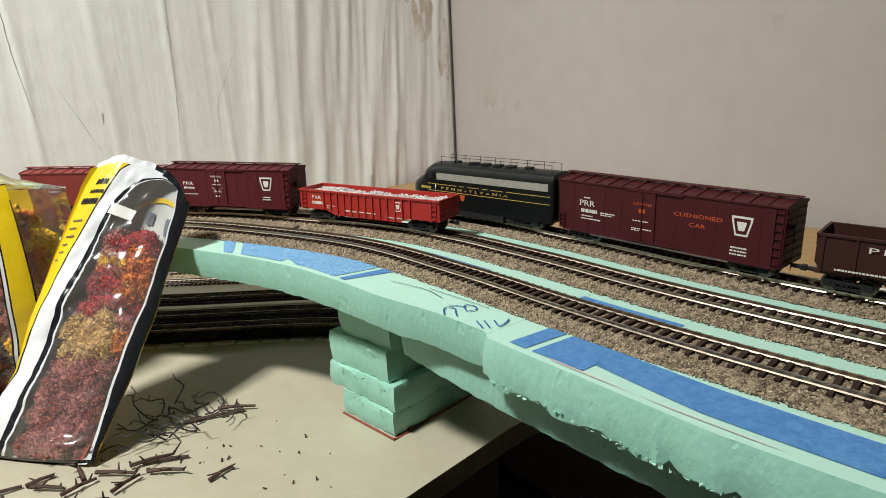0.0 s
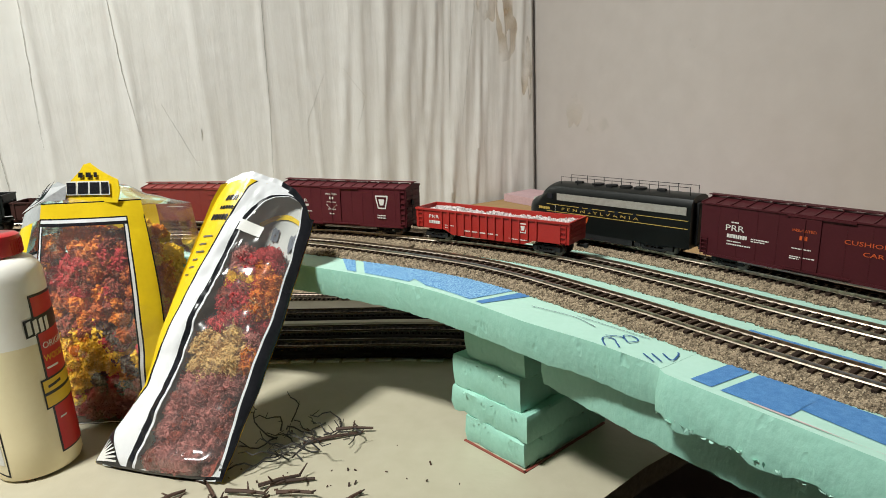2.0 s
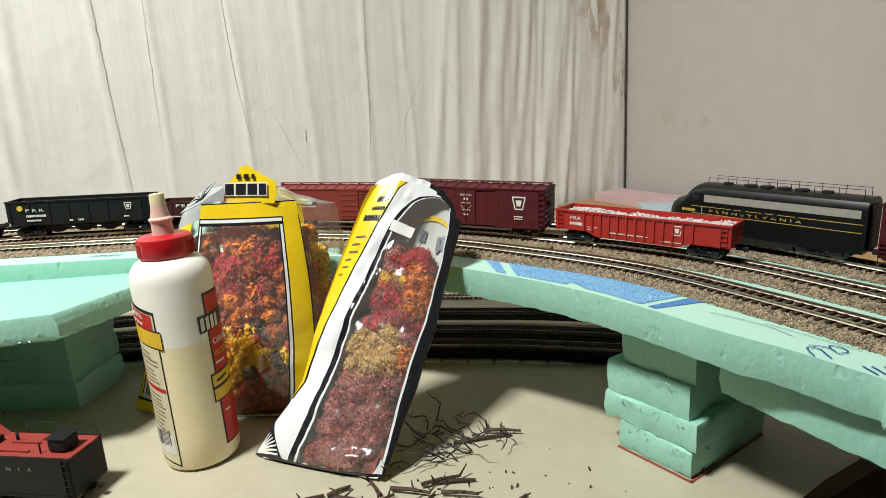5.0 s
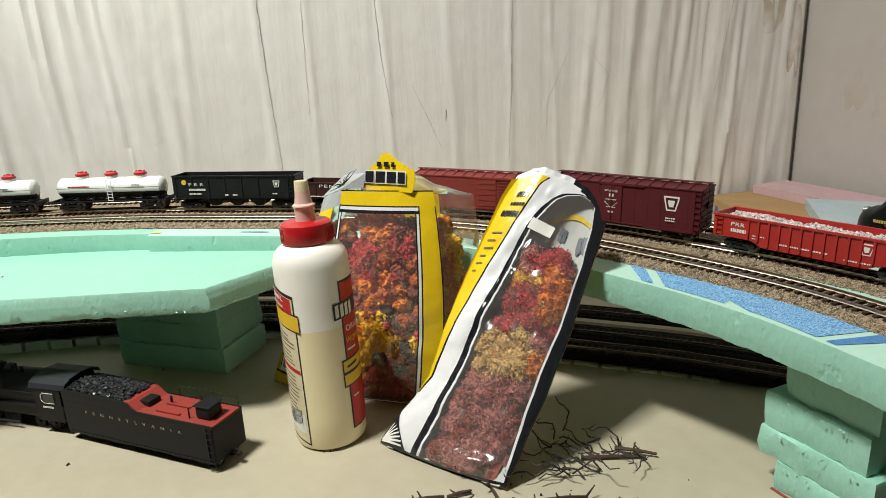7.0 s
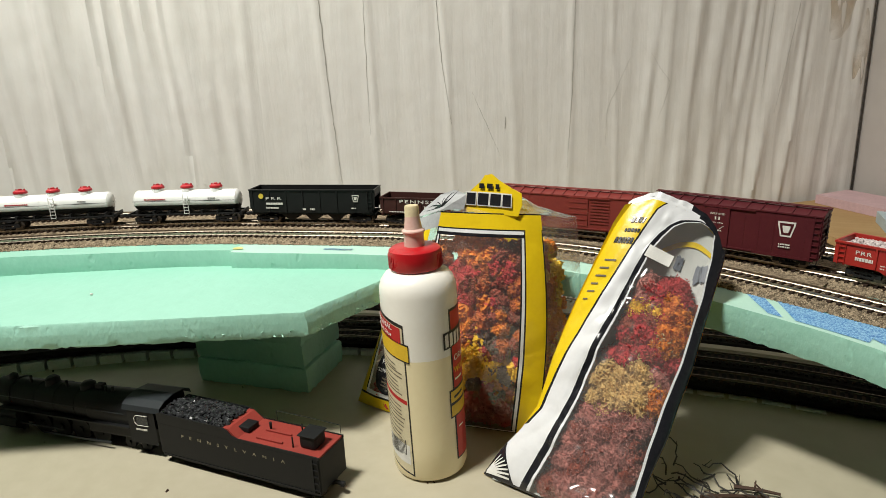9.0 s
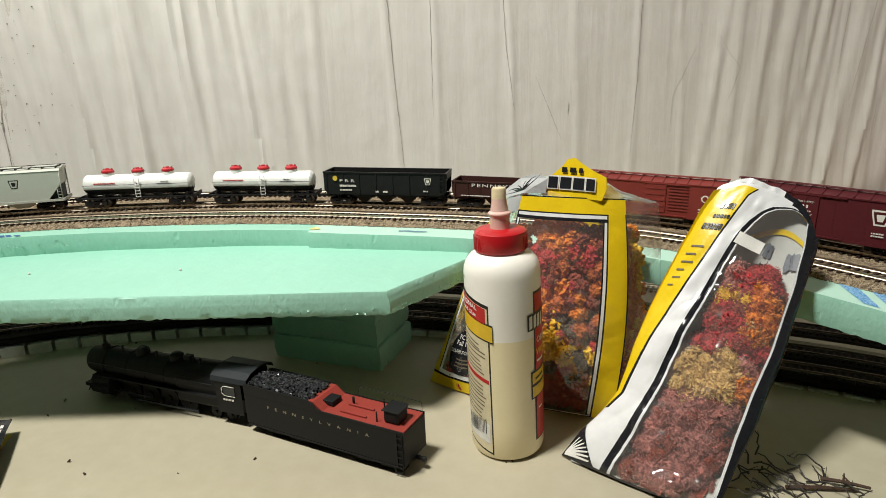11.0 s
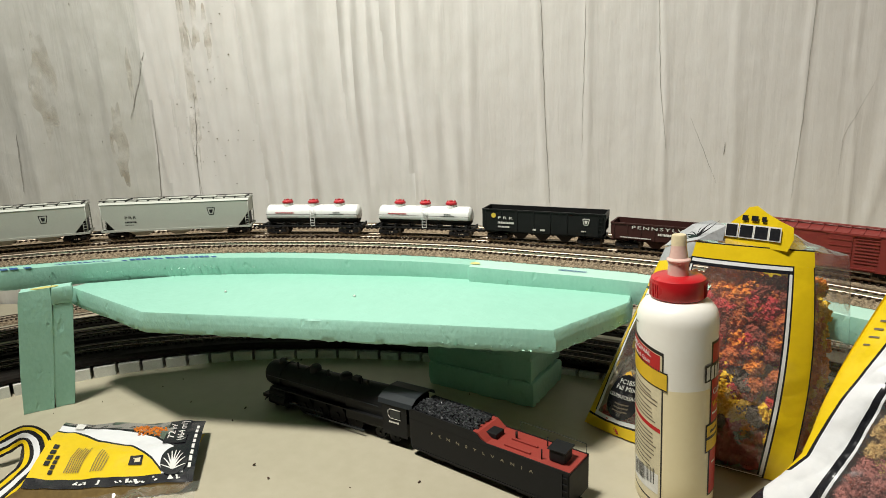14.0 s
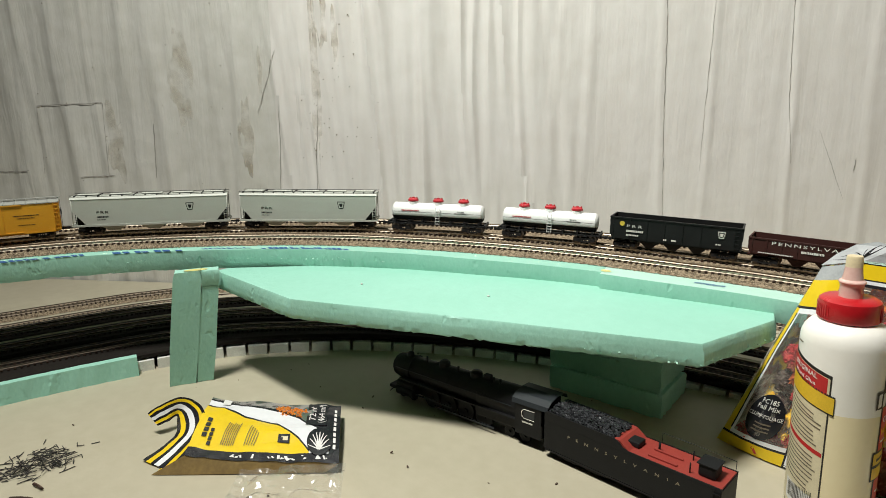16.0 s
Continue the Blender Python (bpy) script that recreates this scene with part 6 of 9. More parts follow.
def diesel(s0, s1):
    root, L = place("diesel_locomotive", "dark green streamlined diesel locomotive with gold stripes", "model locomotive", OUTER, s0, s1)
    L -= 0.004
    w = 0.0365
    x0, x1 = -L / 2, L / 2

    def section(x, wide, zlow, ztop, side, lean=0.0):
        out = []
        h = wide / 2
        pts = [(-h, zlow), (-h, side), (-h * 0.97, side + (ztop - side) * 0.35), (-h * 0.82, side + (ztop - side) * 0.72), (-h * 0.5, side + (ztop - side) * 0.93), (0, ztop),
               (h * 0.5, side + (ztop - side) * 0.93), (h * 0.82, side + (ztop - side) * 0.72), (h * 0.97, side + (ztop - side) * 0.35), (h, side), (h, zlow)]
        for a, b in pts:
            out.append((x, a, b))
        return out
    top, side = 0.0565, 0.0450
    secs = [section(x1, w, 0.009, top, side), section(x0 + 0.040, w, 0.009, top, side), section(x0 + 0.033, w, 0.009, top - 0.0003, side), section(x0 + 0.029, w, 0.009, top - 0.0025, side - 0.001),
            section(x0 + 0.0235, w * 0.985, 0.009, 0.0468, 0.0395), section(x0 + 0.018, w * 0.95, 0.009, 0.0420, 0.0330), section(x0 + 0.011, w * 0.86, 0.009, 0.0400, 0.0305), section(x0 + 0.005, w * 0.68, 0.0088, 0.0365, 0.0265),
            section(x0 + 0.0012, w * 0.42, 0.0088, 0.0315, 0.0220), section(x0, w * 0.16, 0.010, 0.0270, 0.0180)]
    bm = bmesh.new()
    rings = [[bm.verts.new(p) for p in sct] for sct in secs]
    for a, b in zip(rings, rings[1:]):
        for i in range(11):
            f = bm.faces.new((a[i], a[(i + 1) % 11], b[(i + 1) % 11], b[i]))
            f.smooth = i != 10
    bm.faces.new(rings[0])
    bm.faces.new(rings[-1])
    part("body_shell", bm, M_LOCO, root)
    for sg in (-1, 1):
        yy = sg * w / 2
        bm = bmesh.new()
        add_box(bm, x0 + 0.043, min(yy, yy + sg * 0.0006), 0.0395, x1 - 0.004, max(yy, yy + sg * 0.0006), 0.0465)
        g = part("side_grille", bm, M_GRILLE, root, "stainless steel grille band")
        for z in (0.0345, 0.0272):
            bm = bmesh.new()
            add_box(bm, x0 + 0.030, min(yy, yy + sg * 0.0003), z - 0.00025, x1 - 0.002, max(yy, yy + sg * 0.0003), z + 0.00025)
            part("gold_stripe", bm, M_GOLD, root)
        for x in (0.2, 0.42, 0.64):
            bm = bmesh.new()
            add_cyl(bm, (x0 + 0.045 + x * (L - 0.05), yy, 0.0335), (x0 + 0.045 + x * (L - 0.05), yy + sg * 0.0006, 0.0335), 0.0021, n=16)
            part("porthole", bm, M_GLASS, root)
        for x in (0.28, 0.5):
            part("side_vent", box(x0 + 0.045 + x * (L - 0.05) - 0.002, min(yy, yy + sg * 0.0006), 0.031, x0 + 0.045 + x * (L - 0.05) + 0.002, max(yy, yy + sg * 0.0006), 0.0358), M_GLASS, root)
        part("cab_window", box(x0 + 0.0305, min(yy, yy + sg * 0.0005), 0.0405, x0 + 0.0375, max(yy, yy + sg * 0.0005), 0.0455), M_GLASS, root)
        bm = bmesh.new()
        v = [bm.verts.new(p) for p in ((x0 + 0.0285, sg * 0.0025, 0.0535), (x0 + 0.0285, sg * 0.0150, 0.0500), (x0 + 0.0238, sg * 0.0160, 0.0440), (x0 + 0.0238, sg * 0.0025, 0.0470))]
        bm.faces.new(v)
        bmesh.ops.translate(bm, verts=bm.verts[:], vec=(-0.0006, 0, 0.0006))
        # white colour stands in for light caught on the windshield glass
        part("windshield", bm, material("painted_glare_glass", (0.75, 0.75, 0.72), 0.15, scale=60), root)
        handrail(root, M_STEEL, [(x0 + 0.0415, yy + sg * 0.0008, 0.014), (x0 + 0.0415, yy + sg * 0.0008, 0.034)], 0.00025)
        bm = bmesh.new()
        add_box(bm, x0 + 0.045, min(yy - sg * 0.004, yy), 0.0035, x1 - 0.055, max(yy - sg * 0.004, yy), 0.0092)
        part("fuel_tank", bm, M_BLACK, root)
    lettering("PENNSYLVANIA", 0.0040, M_GOLD, root, x0 + 0.092, -w / 2 - 0.0003, 0.0306, 0.086, spread=1.7)
    bars(M_GOLD, root, -w / 2 - 0.0002, [(x0 + 0.020, x0 + 0.034, 0.0300, 0.0026)])
    keystone(root, x0 + 0.078, -w / 2 - 0.0003, 0.0225, 0.006, M_ORANGE, M_ORANGE)
    bm = bmesh.new()
    add_cyl(bm, (x0 + 0.006, 0, 0.0345), (x0 + 0.0015, 0, 0.0335), 0.0035, n=16)
    part("headlight", bm, M_STEEL, root)
    # roof fans, exhausts and the raised wire antenna
    for k in range(4):
        bm = bmesh.new()
        lathe(bm, [(0.0062, 0), (0.0062, 0.0016), (0.0055, 0.0018), (0.001, 0.0015)], 20)
        f = part("roof_fan", bm, M_BLACK, root)
        f.location = (x0 + 0.080 + k * 0.0155, 0, top - 0.0004)
    for k in (0.058, 0.148):
        part("exhaust_stack", box(x0 + k - 0.004, -0.0025, top - 0.001, x0 + k + 0.004, 0.0025, top + 0.0018, 0.0004), M_BLACK, root)
    for sg in (-1, 1):
        bm = bmesh.new()
        y = sg * 0.0090
        zt = top + 0.0062
        for i in range(8):
            x = x0 + 0.042 + (L - 0.048) * i / 7
            add_cyl(bm, (x, y, top - 0.003), (x, y, zt + 0.0006), 0.00032, n=5)
        add_cyl(bm, (x0 + 0.042, y, zt), (x1 - 0.006, y, zt), 0.00026, n=5)
        part("roof_antenna", bm, M_BLACK, root)
    part("diaphragm", box(x1, -0.009, 0.012, x1 + 0.003, 0.009, 0.050, 0.0006), M_BLACK, root)
    part("pilot", box(x0 + 0.003, -0.011, 0.0025, x0 + 0.010, 0.011, 0.009, 0.001), M_LOCO, root)
    for x in (x0 + 0.040, x1 - 0.034):
        t = add_truck(root, x)
        t.scale = (1.35, 1.15, 1.0)
    add_coupler(root, x0 + 0.002, -1)
    add_coupler(root, x1, 1)
    return root


diesel(2.402, 2.592)


# ---------------------------------------------------------------- steam engine and tender on the table
HEAD = math.atan2(0.103, 0.40)
bm = None


def on_table(x, y):
    return Matrix.Translation((x, y, 0)) @ Matrix.Rotation(HEAD, 4, "Z")


def steam_engine():
    """x runs from the smokebox front to the cab; the viewer's side is -y."""
    root = thing("steam_locomotive", "matt black steam locomotive standing under the platform", "model locomotive", on_table(-1.064, 0.542) @ Matrix.Diagonal((1.11, 1.11, 1.12, 1)))
    L = 0.213
    bm = bmesh.new()
    zc = 0.034
    prof = [(0.006, 0.0130), (0.012, 0.0142), (0.060, 0.0145), (0.0605, 0.0150), (0.110, 0.0158), (0.160, 0.0172), (0.178, 0.0172)]
    rings = [[bm.verts.new((x, q * math.cos(2 * math.pi * i / 28), zc + q * math.sin(2 * math.pi * i / 28))) for i in range(28)] for x, q in prof]
    for a, b in zip(rings, rings[1:]):
        for i in range(28):
            bm.faces.new((a[i], a[(i + 1) % 28], b[(i + 1) % 28], b[i])).smooth = True
    bm.faces.new(rings[0])
    bm.faces.new(rings[-1])
    part("boiler", bm, M_DULLBLACK, root)
    bm = bmesh.new()
    add_cyl(bm, (0.006, 0, zc), (0.003, 0, zc), 0.0105, n=24)
    add_cyl(bm, (0.003, 0, zc), (0.0005, 0, zc), 0.003, n=12)
    part("smokebox_door", bm, M_DULLBLACK, root)
    for x in (0.030, 0.061, 0.085, 0.110, 0.135):
        bm = bmesh.new()
        add_cyl(bm, (x - 0.0006, 0, zc), (x + 0.0006, 0, zc), 0.0150 + 0.016 * max(0, x - 0.06) + 0.0004, n=28)
        part("boiler_band", bm, M_DULLBLACK, root)
    for x, r_, h_ in ((0.022, 0.0040, 0.0045), (0.072, 0.0065, 0.007), (0.115, 0.007, 0.0065)):
        bm = bmesh.new()
        lathe(bm, [(r_ * 1.2, 0.0125), (r_, 0.0150), (r_ * 0.95, 0.014 + h_ * 0.7), (r_ * 0.6, 0.014 + h_), (0.001, 0.0143 + h_)], 20)
        part("dome" if x > 0.03 else "chimney", bm, M_DULLBLACK, root).location = (x, 0, zc)
    for x in (0.050, 0.094, 0.140, 0.148):
        bm = bmesh.new()
        add_cyl(bm, (x, -0.004, zc + 0.014), (x, -0.004, zc + 0.021), 0.0012, n=8)
        part("valve", bm, M_DULLBLACK, root)
    part("sand_box", box(0.126, -0.003, zc + 0.014, 0.134, 0.003, zc + 0.020, 0.0004), M_DULLBLACK, root)
    # firebox and cab
    part("firebox", box(0.125, -0.0165, 0.014, 0.180, 0.0165, 0.040, 0.002), M_DULLBLACK, root)
    bm = bmesh.new()
    cw = 0.0195
    pts = [(-cw, 0.013), (-cw, 0.0435), (-cw * 0.93, 0.048), (-cw * 0.6, 0.0515), (0, 0.053), (cw * 0.6, 0.0515), (cw * 0.93, 0.048), (cw, 0.0435), (cw, 0.013)]
    a = [bm.verts.new((0.176, p, q)) for p, q in pts]
    b = [bm.verts.new((0.205, p, q)) for p, q in pts]
    for i in range(8):
        bm.faces.new((a[i], a[i + 1], b[i + 1], b[i]))
    bm.faces.new(a)
    part("cab", bm, M_DULLBLACK, root)
    bm = bmesh.new()
    pts2 = [(p * 1.05, q + 0.0012) for p, q in pts[1:8]]
    a = [bm.verts.new((0.172, p, q)) for p, q in pts2]
    b = [bm.verts.new((0.212, p, q)) for p, q in pts2]
    c = [bm.verts.new((0.212, p, q - 0.001)) for p, q in pts2]
    for i in range(6):
        bm.faces.new((a[i], a[i + 1], b[i + 1], b[i]))
        bm.faces.new((b[i], b[i + 1], c[i + 1], c[i]))
    part("cab_roof", bm, M_SMOKE, root)
    for sg in (-1, 1):
        y = sg * (cw + 0.0002)
        part("cab_window", box(0.186, min(y, y + sg * 0.0004), 0.031, 0.198, max(y, y + sg * 0.0004), 0.0405), M_GLASS, root)
        handrail(root, M_LETTER, [(0.198, y + sg * 0.0004, 0.031), (0.186, y + sg * 0.0004, 0.031), (0.1835, y + sg * 0.0004, 0.0335), (0.1835, y + sg * 0.0004, 0.038), (0.186, y + sg * 0.0004, 0.0405), (0.198, y + sg * 0.0004, 0.0405)], 0.0003, "window_trim")
        bars(M_LETTER, root, y - 0.0002, [(0.184, 0.196, 0.027, 0.0016)])
        bm = bmesh.new()
        add_box(bm, 0.020, min(sg * 0.014, sg * 0.020), 0.0255, 0.176, max(sg * 0.014, sg * 0.020), 0.0268)
        part("running_board", bm, M_DULLBLACK, root)
        handrail(root, M_SMOKE, [(0.012, sg * 0.0158, zc + 0.003), (0.170, sg * 0.0180, zc + 0.004)], 0.0004)
        bm = bmesh.new()
        add_cyl(bm, (0.018, sg * 0.0165, 0.0125), (0.042, sg * 0.0165, 0.0125), 0.0062, n=18)
        add_cyl(bm, (0.018, sg * 0.0165, 0.0205), (0.042, sg * 0.0165, 0.0205), 0.0045, n=16)
        part("cylinder_block", bm, M_DULLBLACK, root)
        bm = bmesh.new()
        add_box(bm, 0.042, sg * 0.0175 - 0.0006, 0.0115, 0.095, sg * 0.0175 + 0.0006, 0.0130)
        add_box(bm, 0.070, sg * 0.0180 - 0.0006, 0.0060, 0.150, sg * 0.0180 + 0.0006, 0.0080)
        part("drive_rod", bm, M_SMOKE, root)
    wheels = [(0.018, 0.0050), (0.034, 0.0050)] + [(x, 0.0108) for x in (0.062, 0.0855, 0.109, 0.1325)] + [(0.165, 0.0058), (0.183, 0.0058)]
    for x, r_ in wheels:
        for sg in (-1, 1):
            bm = bmesh.new()
            y0, y1 = sorted((sg * 0.0082, sg * 0.0112))
            add_cyl(bm, (x, y0, r_), (x, y1, r_), r_, n=24)
            add_cyl(bm, (x, y1 if sg > 0 else y0, r_), (x, (y1 if sg > 0 else y0) + sg * 0.0015, r_), r_ * 0.28, n=10)
            part("wheel", bm, M_DULLBLACK, root)
    part("frame", box(0.012, -0.0075, 0.0075, 0.200, 0.0075, 0.021), M_DULLBLACK, root)
    bm = bmesh.new()
    for i in range(7):
        t_ = (i - 3) / 3
        add_cyl(bm, (0.008, t_ * 0.014, 0.011), (-0.005 + 0.004 * abs(t_), t_ * 0.012, 0.0022), 0.0007, n=5)
    add_box(bm, 0.003, -0.017, 0.0105, 0.012, 0.017, 0.014)
    part("pilot", bm, M_DULLBLACK, root)


def tender():
    root = thing("tender", "black coal tender with red deck and coal load", "model tender", Matrix.Translation((-0.8356, 0.596, 0)) @ Matrix.Rotation(math.radians(8.5), 4, "Z"))
    L, w, z0, z1 = 0.183, 0.0385, 0.0105, 0.0505
    y = -w / 2
    part("body", box(0, -w / 2, z0, L, w / 2, z1 - 0.008, 0.0006), M_DULLBLACK, root)
    bm = bmesh.new()
    for sg in (-1, 1):
        yy = sg * w / 2
        pts = [(0.0, z1 - 0.0082), (0.0, z1 + 0.001), (0.004, z1 + 0.0025), (0.080, z1 + 0.0025), (0.086, z1), (0.090, z1 - 0.004), (0.096, z1 - 0.0055), (L, z1 - 0.0055), (L, z1 - 0.0082)]
        a = [bm.verts.new((p, yy, q)) for p, q in pts]
        b = [bm.verts.new((p, yy - sg * 0.0012, q)) for p, q in pts]
        bm.faces.new(a)
        bm.faces.new(b)
        for i in range(len(pts)):
            bm.faces.new((a[i], a[(i + 1) % len(pts)], b[(i + 1) % len(pts)], b[i]))
    part("side_coaming", bm, M_DULLBLACK, root)
    part("rear_deck", box(0.088, -w / 2 + 0.0014, z1 - 0.0079, L - 0.001, w / 2 - 0.0014, z1 - 0.0060), M_DECKRED, root, "red painted tender deck")
    bm = bmesh.new()
    v = [(0.080, z1 + 0.0015), (0.086, z1 + 0.0015), (0.096, z1 - 0.006), (0.090, z1 - 0.006)]
    a = [bm.verts.new((p, -w / 2 + 0.0014, q)) for p, q in v]
    b = [bm.verts.new((p, w / 2 - 0.0014, q)) for p, q in v]
    bm.faces.new(a)
    bm.faces.new(b)
    for i in range(4):
        bm.faces.new((a[i], a[(i + 1) % 4], b[(i + 1) % 4], b[i]))
    part("coal_bulkhead", bm, M_DECKRED, root)
    bm = bmesh.new()
    r = random.Random(4)
    for _ in range(700):
        x, yy = r.uniform(0.004, 0.082), r.uniform(-w / 2 + 0.003, w / 2 - 0.003)
        z = z1 + 0.0005 + 0.0030 * (1 - (yy / (w / 2)) ** 2) + r.uniform(-0.001, 0.001)
        m = Matrix.Translation((x, yy, z)) @ Euler((r.uniform(0, 3), r.uniform(0, 3), 0)).to_matrix().to_4x4()
        add_box(bm, -0.0012, -0.0010, -0.0011, 0.0012, 0.0010, 0.0011, 0, m)
    add_box(bm, 0.003, -w / 2 + 0.0015, z1 - 0.008, 0.082, w / 2 - 0.0015, z1 + 0.0005)
    tagged(part("coal_load", bm, M_COAL, root, "glossy black coal load"), kind="stuff")
    part("doghouse", box(0.158, -0.011, z1 - 0.006, 0.174, 0.006, z1 + 0.0062, 0.0030), M_DULLBLACK, root)
    part("doghouse_roof", box(0.157, -0.012, z1 + 0.0060, 0.175, 0.007, z1 + 0.0070, 0.0004), M_DULLBLACK, root)
    part("stoker_box", box(0.089, -0.008, z1 - 0.0055, 0.101, 0.006, z1 - 0.0005, 0.001), M_DULLBLACK, root)
    for yy in (-0.012, 0.001):
        part("deck_beam", box(0.112, yy, z1 - 0.006, 0.140, yy + 0.0022, z1 - 0.0042, 0.0004), M_DECKRED, root)
    for px, py, ph, pr in ((0.116, 0.004, 0.002, 0.0012), (0.152, -0.012, 0.004, 0.0007), (0.146, 0.010, 0.003, 0.0007)):
        bm = bmesh.new()
        add_cyl(bm, (px, py, z1 - 0.006), (px, py, z1 + ph), pr, n=8)
        part("vent_pipe", bm, M_DULLBLACK, root)
    handrail(root, M_SMOKE, [(0.112, w / 2 - 0.001, z1 - 0.005), (0.112, w / 2 - 0.001, z1 + 0.005), (0.150, w / 2 - 0.001, z1 + 0.005), (L - 0.002, w / 2 - 0.001, z1 + 0.004), (L - 0.002, w / 2 - 0.001, z1 - 0.005)], 0.0003)
    lettering("PENNSYLVANIA", 0.0044, M_DIMGOLD, root, 0.088, y - 0.0002, 0.0335, 0.118, spread=3.2)
    bm = bmesh.new()
    add_box(bm, 0.002, -w / 2 - 0.0004, z0 - 0.002, L - 0.002, w / 2 + 0.0004, z0)
    part("underframe", bm, M_DULLBLACK, root)
    for x in (0.030, 0.058, 0.135, 0.163):
        add_truck(root, x)
    ladder(root, M_DULLBLACK, L - 0.004, y, z0, z1 - 0.008, 5)
    add_coupler(root, L, 1)
    handrail(root, M_DULLBLACK, [(L - 0.002, y, z0), (L - 0.002, y, 0.0035), (L - 0.010, y, 0.0035), (L - 0.010, y, z0)], 0.0005, "step")


steam_engine()
tender()


# ---------------------------------------------------------------- glue bottle
M_BOTTLE = material("milky_plastic", (0.89, 0.87, 0.81), 0.32, second=(0.86, 0.83, 0.76), scale=20, bump=0.0003)
M_GLUE = material("cream_glue_through_plastic", (0.86, 0.76, 0.50), 0.32, second=(0.83, 0.72, 0.46), scale=20, bump=0.0003)
M_CAP = material("red_cap", (0.50, 0.012, 0.018), 0.3, second=(0.44, 0.01, 0.015), scale=60)
M_NOZZLE = material("clear_pink_nozzle", (0.74, 0.50, 0.44), 0.25, second=(0.70, 0.42, 0.36), scale=60)
M_TIP = material("yellowed_tip", (0.72, 0.60, 0.38), 0.4, scale=60)
M_LABRED = material("label_red", (0.55, 0.018, 0.020), 0.4, scale=100)
M_LABYEL = material("label_yellow", (0.80, 0.52, 0.03), 0.45, scale=100)
M_LABBLK = material("label_black", (0.015, 0.013, 0.012), 0.4, scale=100)
M_LABCREAM = material("label_cream", (0.74, 0.66, 0.45), 0.45, scale=100)
M_LABWHITE = material("label_white", (0.80, 0.79, 0.75), 0.45, scale=100)
M_LABGREY = material("label_small_print", (0.16, 0.13, 0.09), 0.6, scale=100)


def bottle_patch(parent, name, mat, a0, a1, z0, z1, proud, r=0.0335, tilt=0.0):
    """A curved label patch on the bottle between two angles (degrees) and two heights."""
    bm = bmesh.new()
    z0, z1, tilt = z0 * 1.082, z1 * 1.082, tilt * 1.082
    n = max(2, int(abs(a1 - a0) / 4))
    lo, hi = [], []
    for i in range(n + 1):
        a = math.radians(a0 + (a1 - a0) * i / n)
        rr = r + proud
        lo.append(bm.verts.new((rr * math.cos(a), rr * math.sin(a), z0 + tilt * i / n)))
        hi.append(bm.verts.new((rr * math.cos(a), rr * math.sin(a), z1 + tilt * i / n)))
    for i in range(n):
        bm.faces.new((lo[i], lo[i + 1], hi[i + 1], hi[i])).smooth = True
    return part(name, bm, mat, parent)


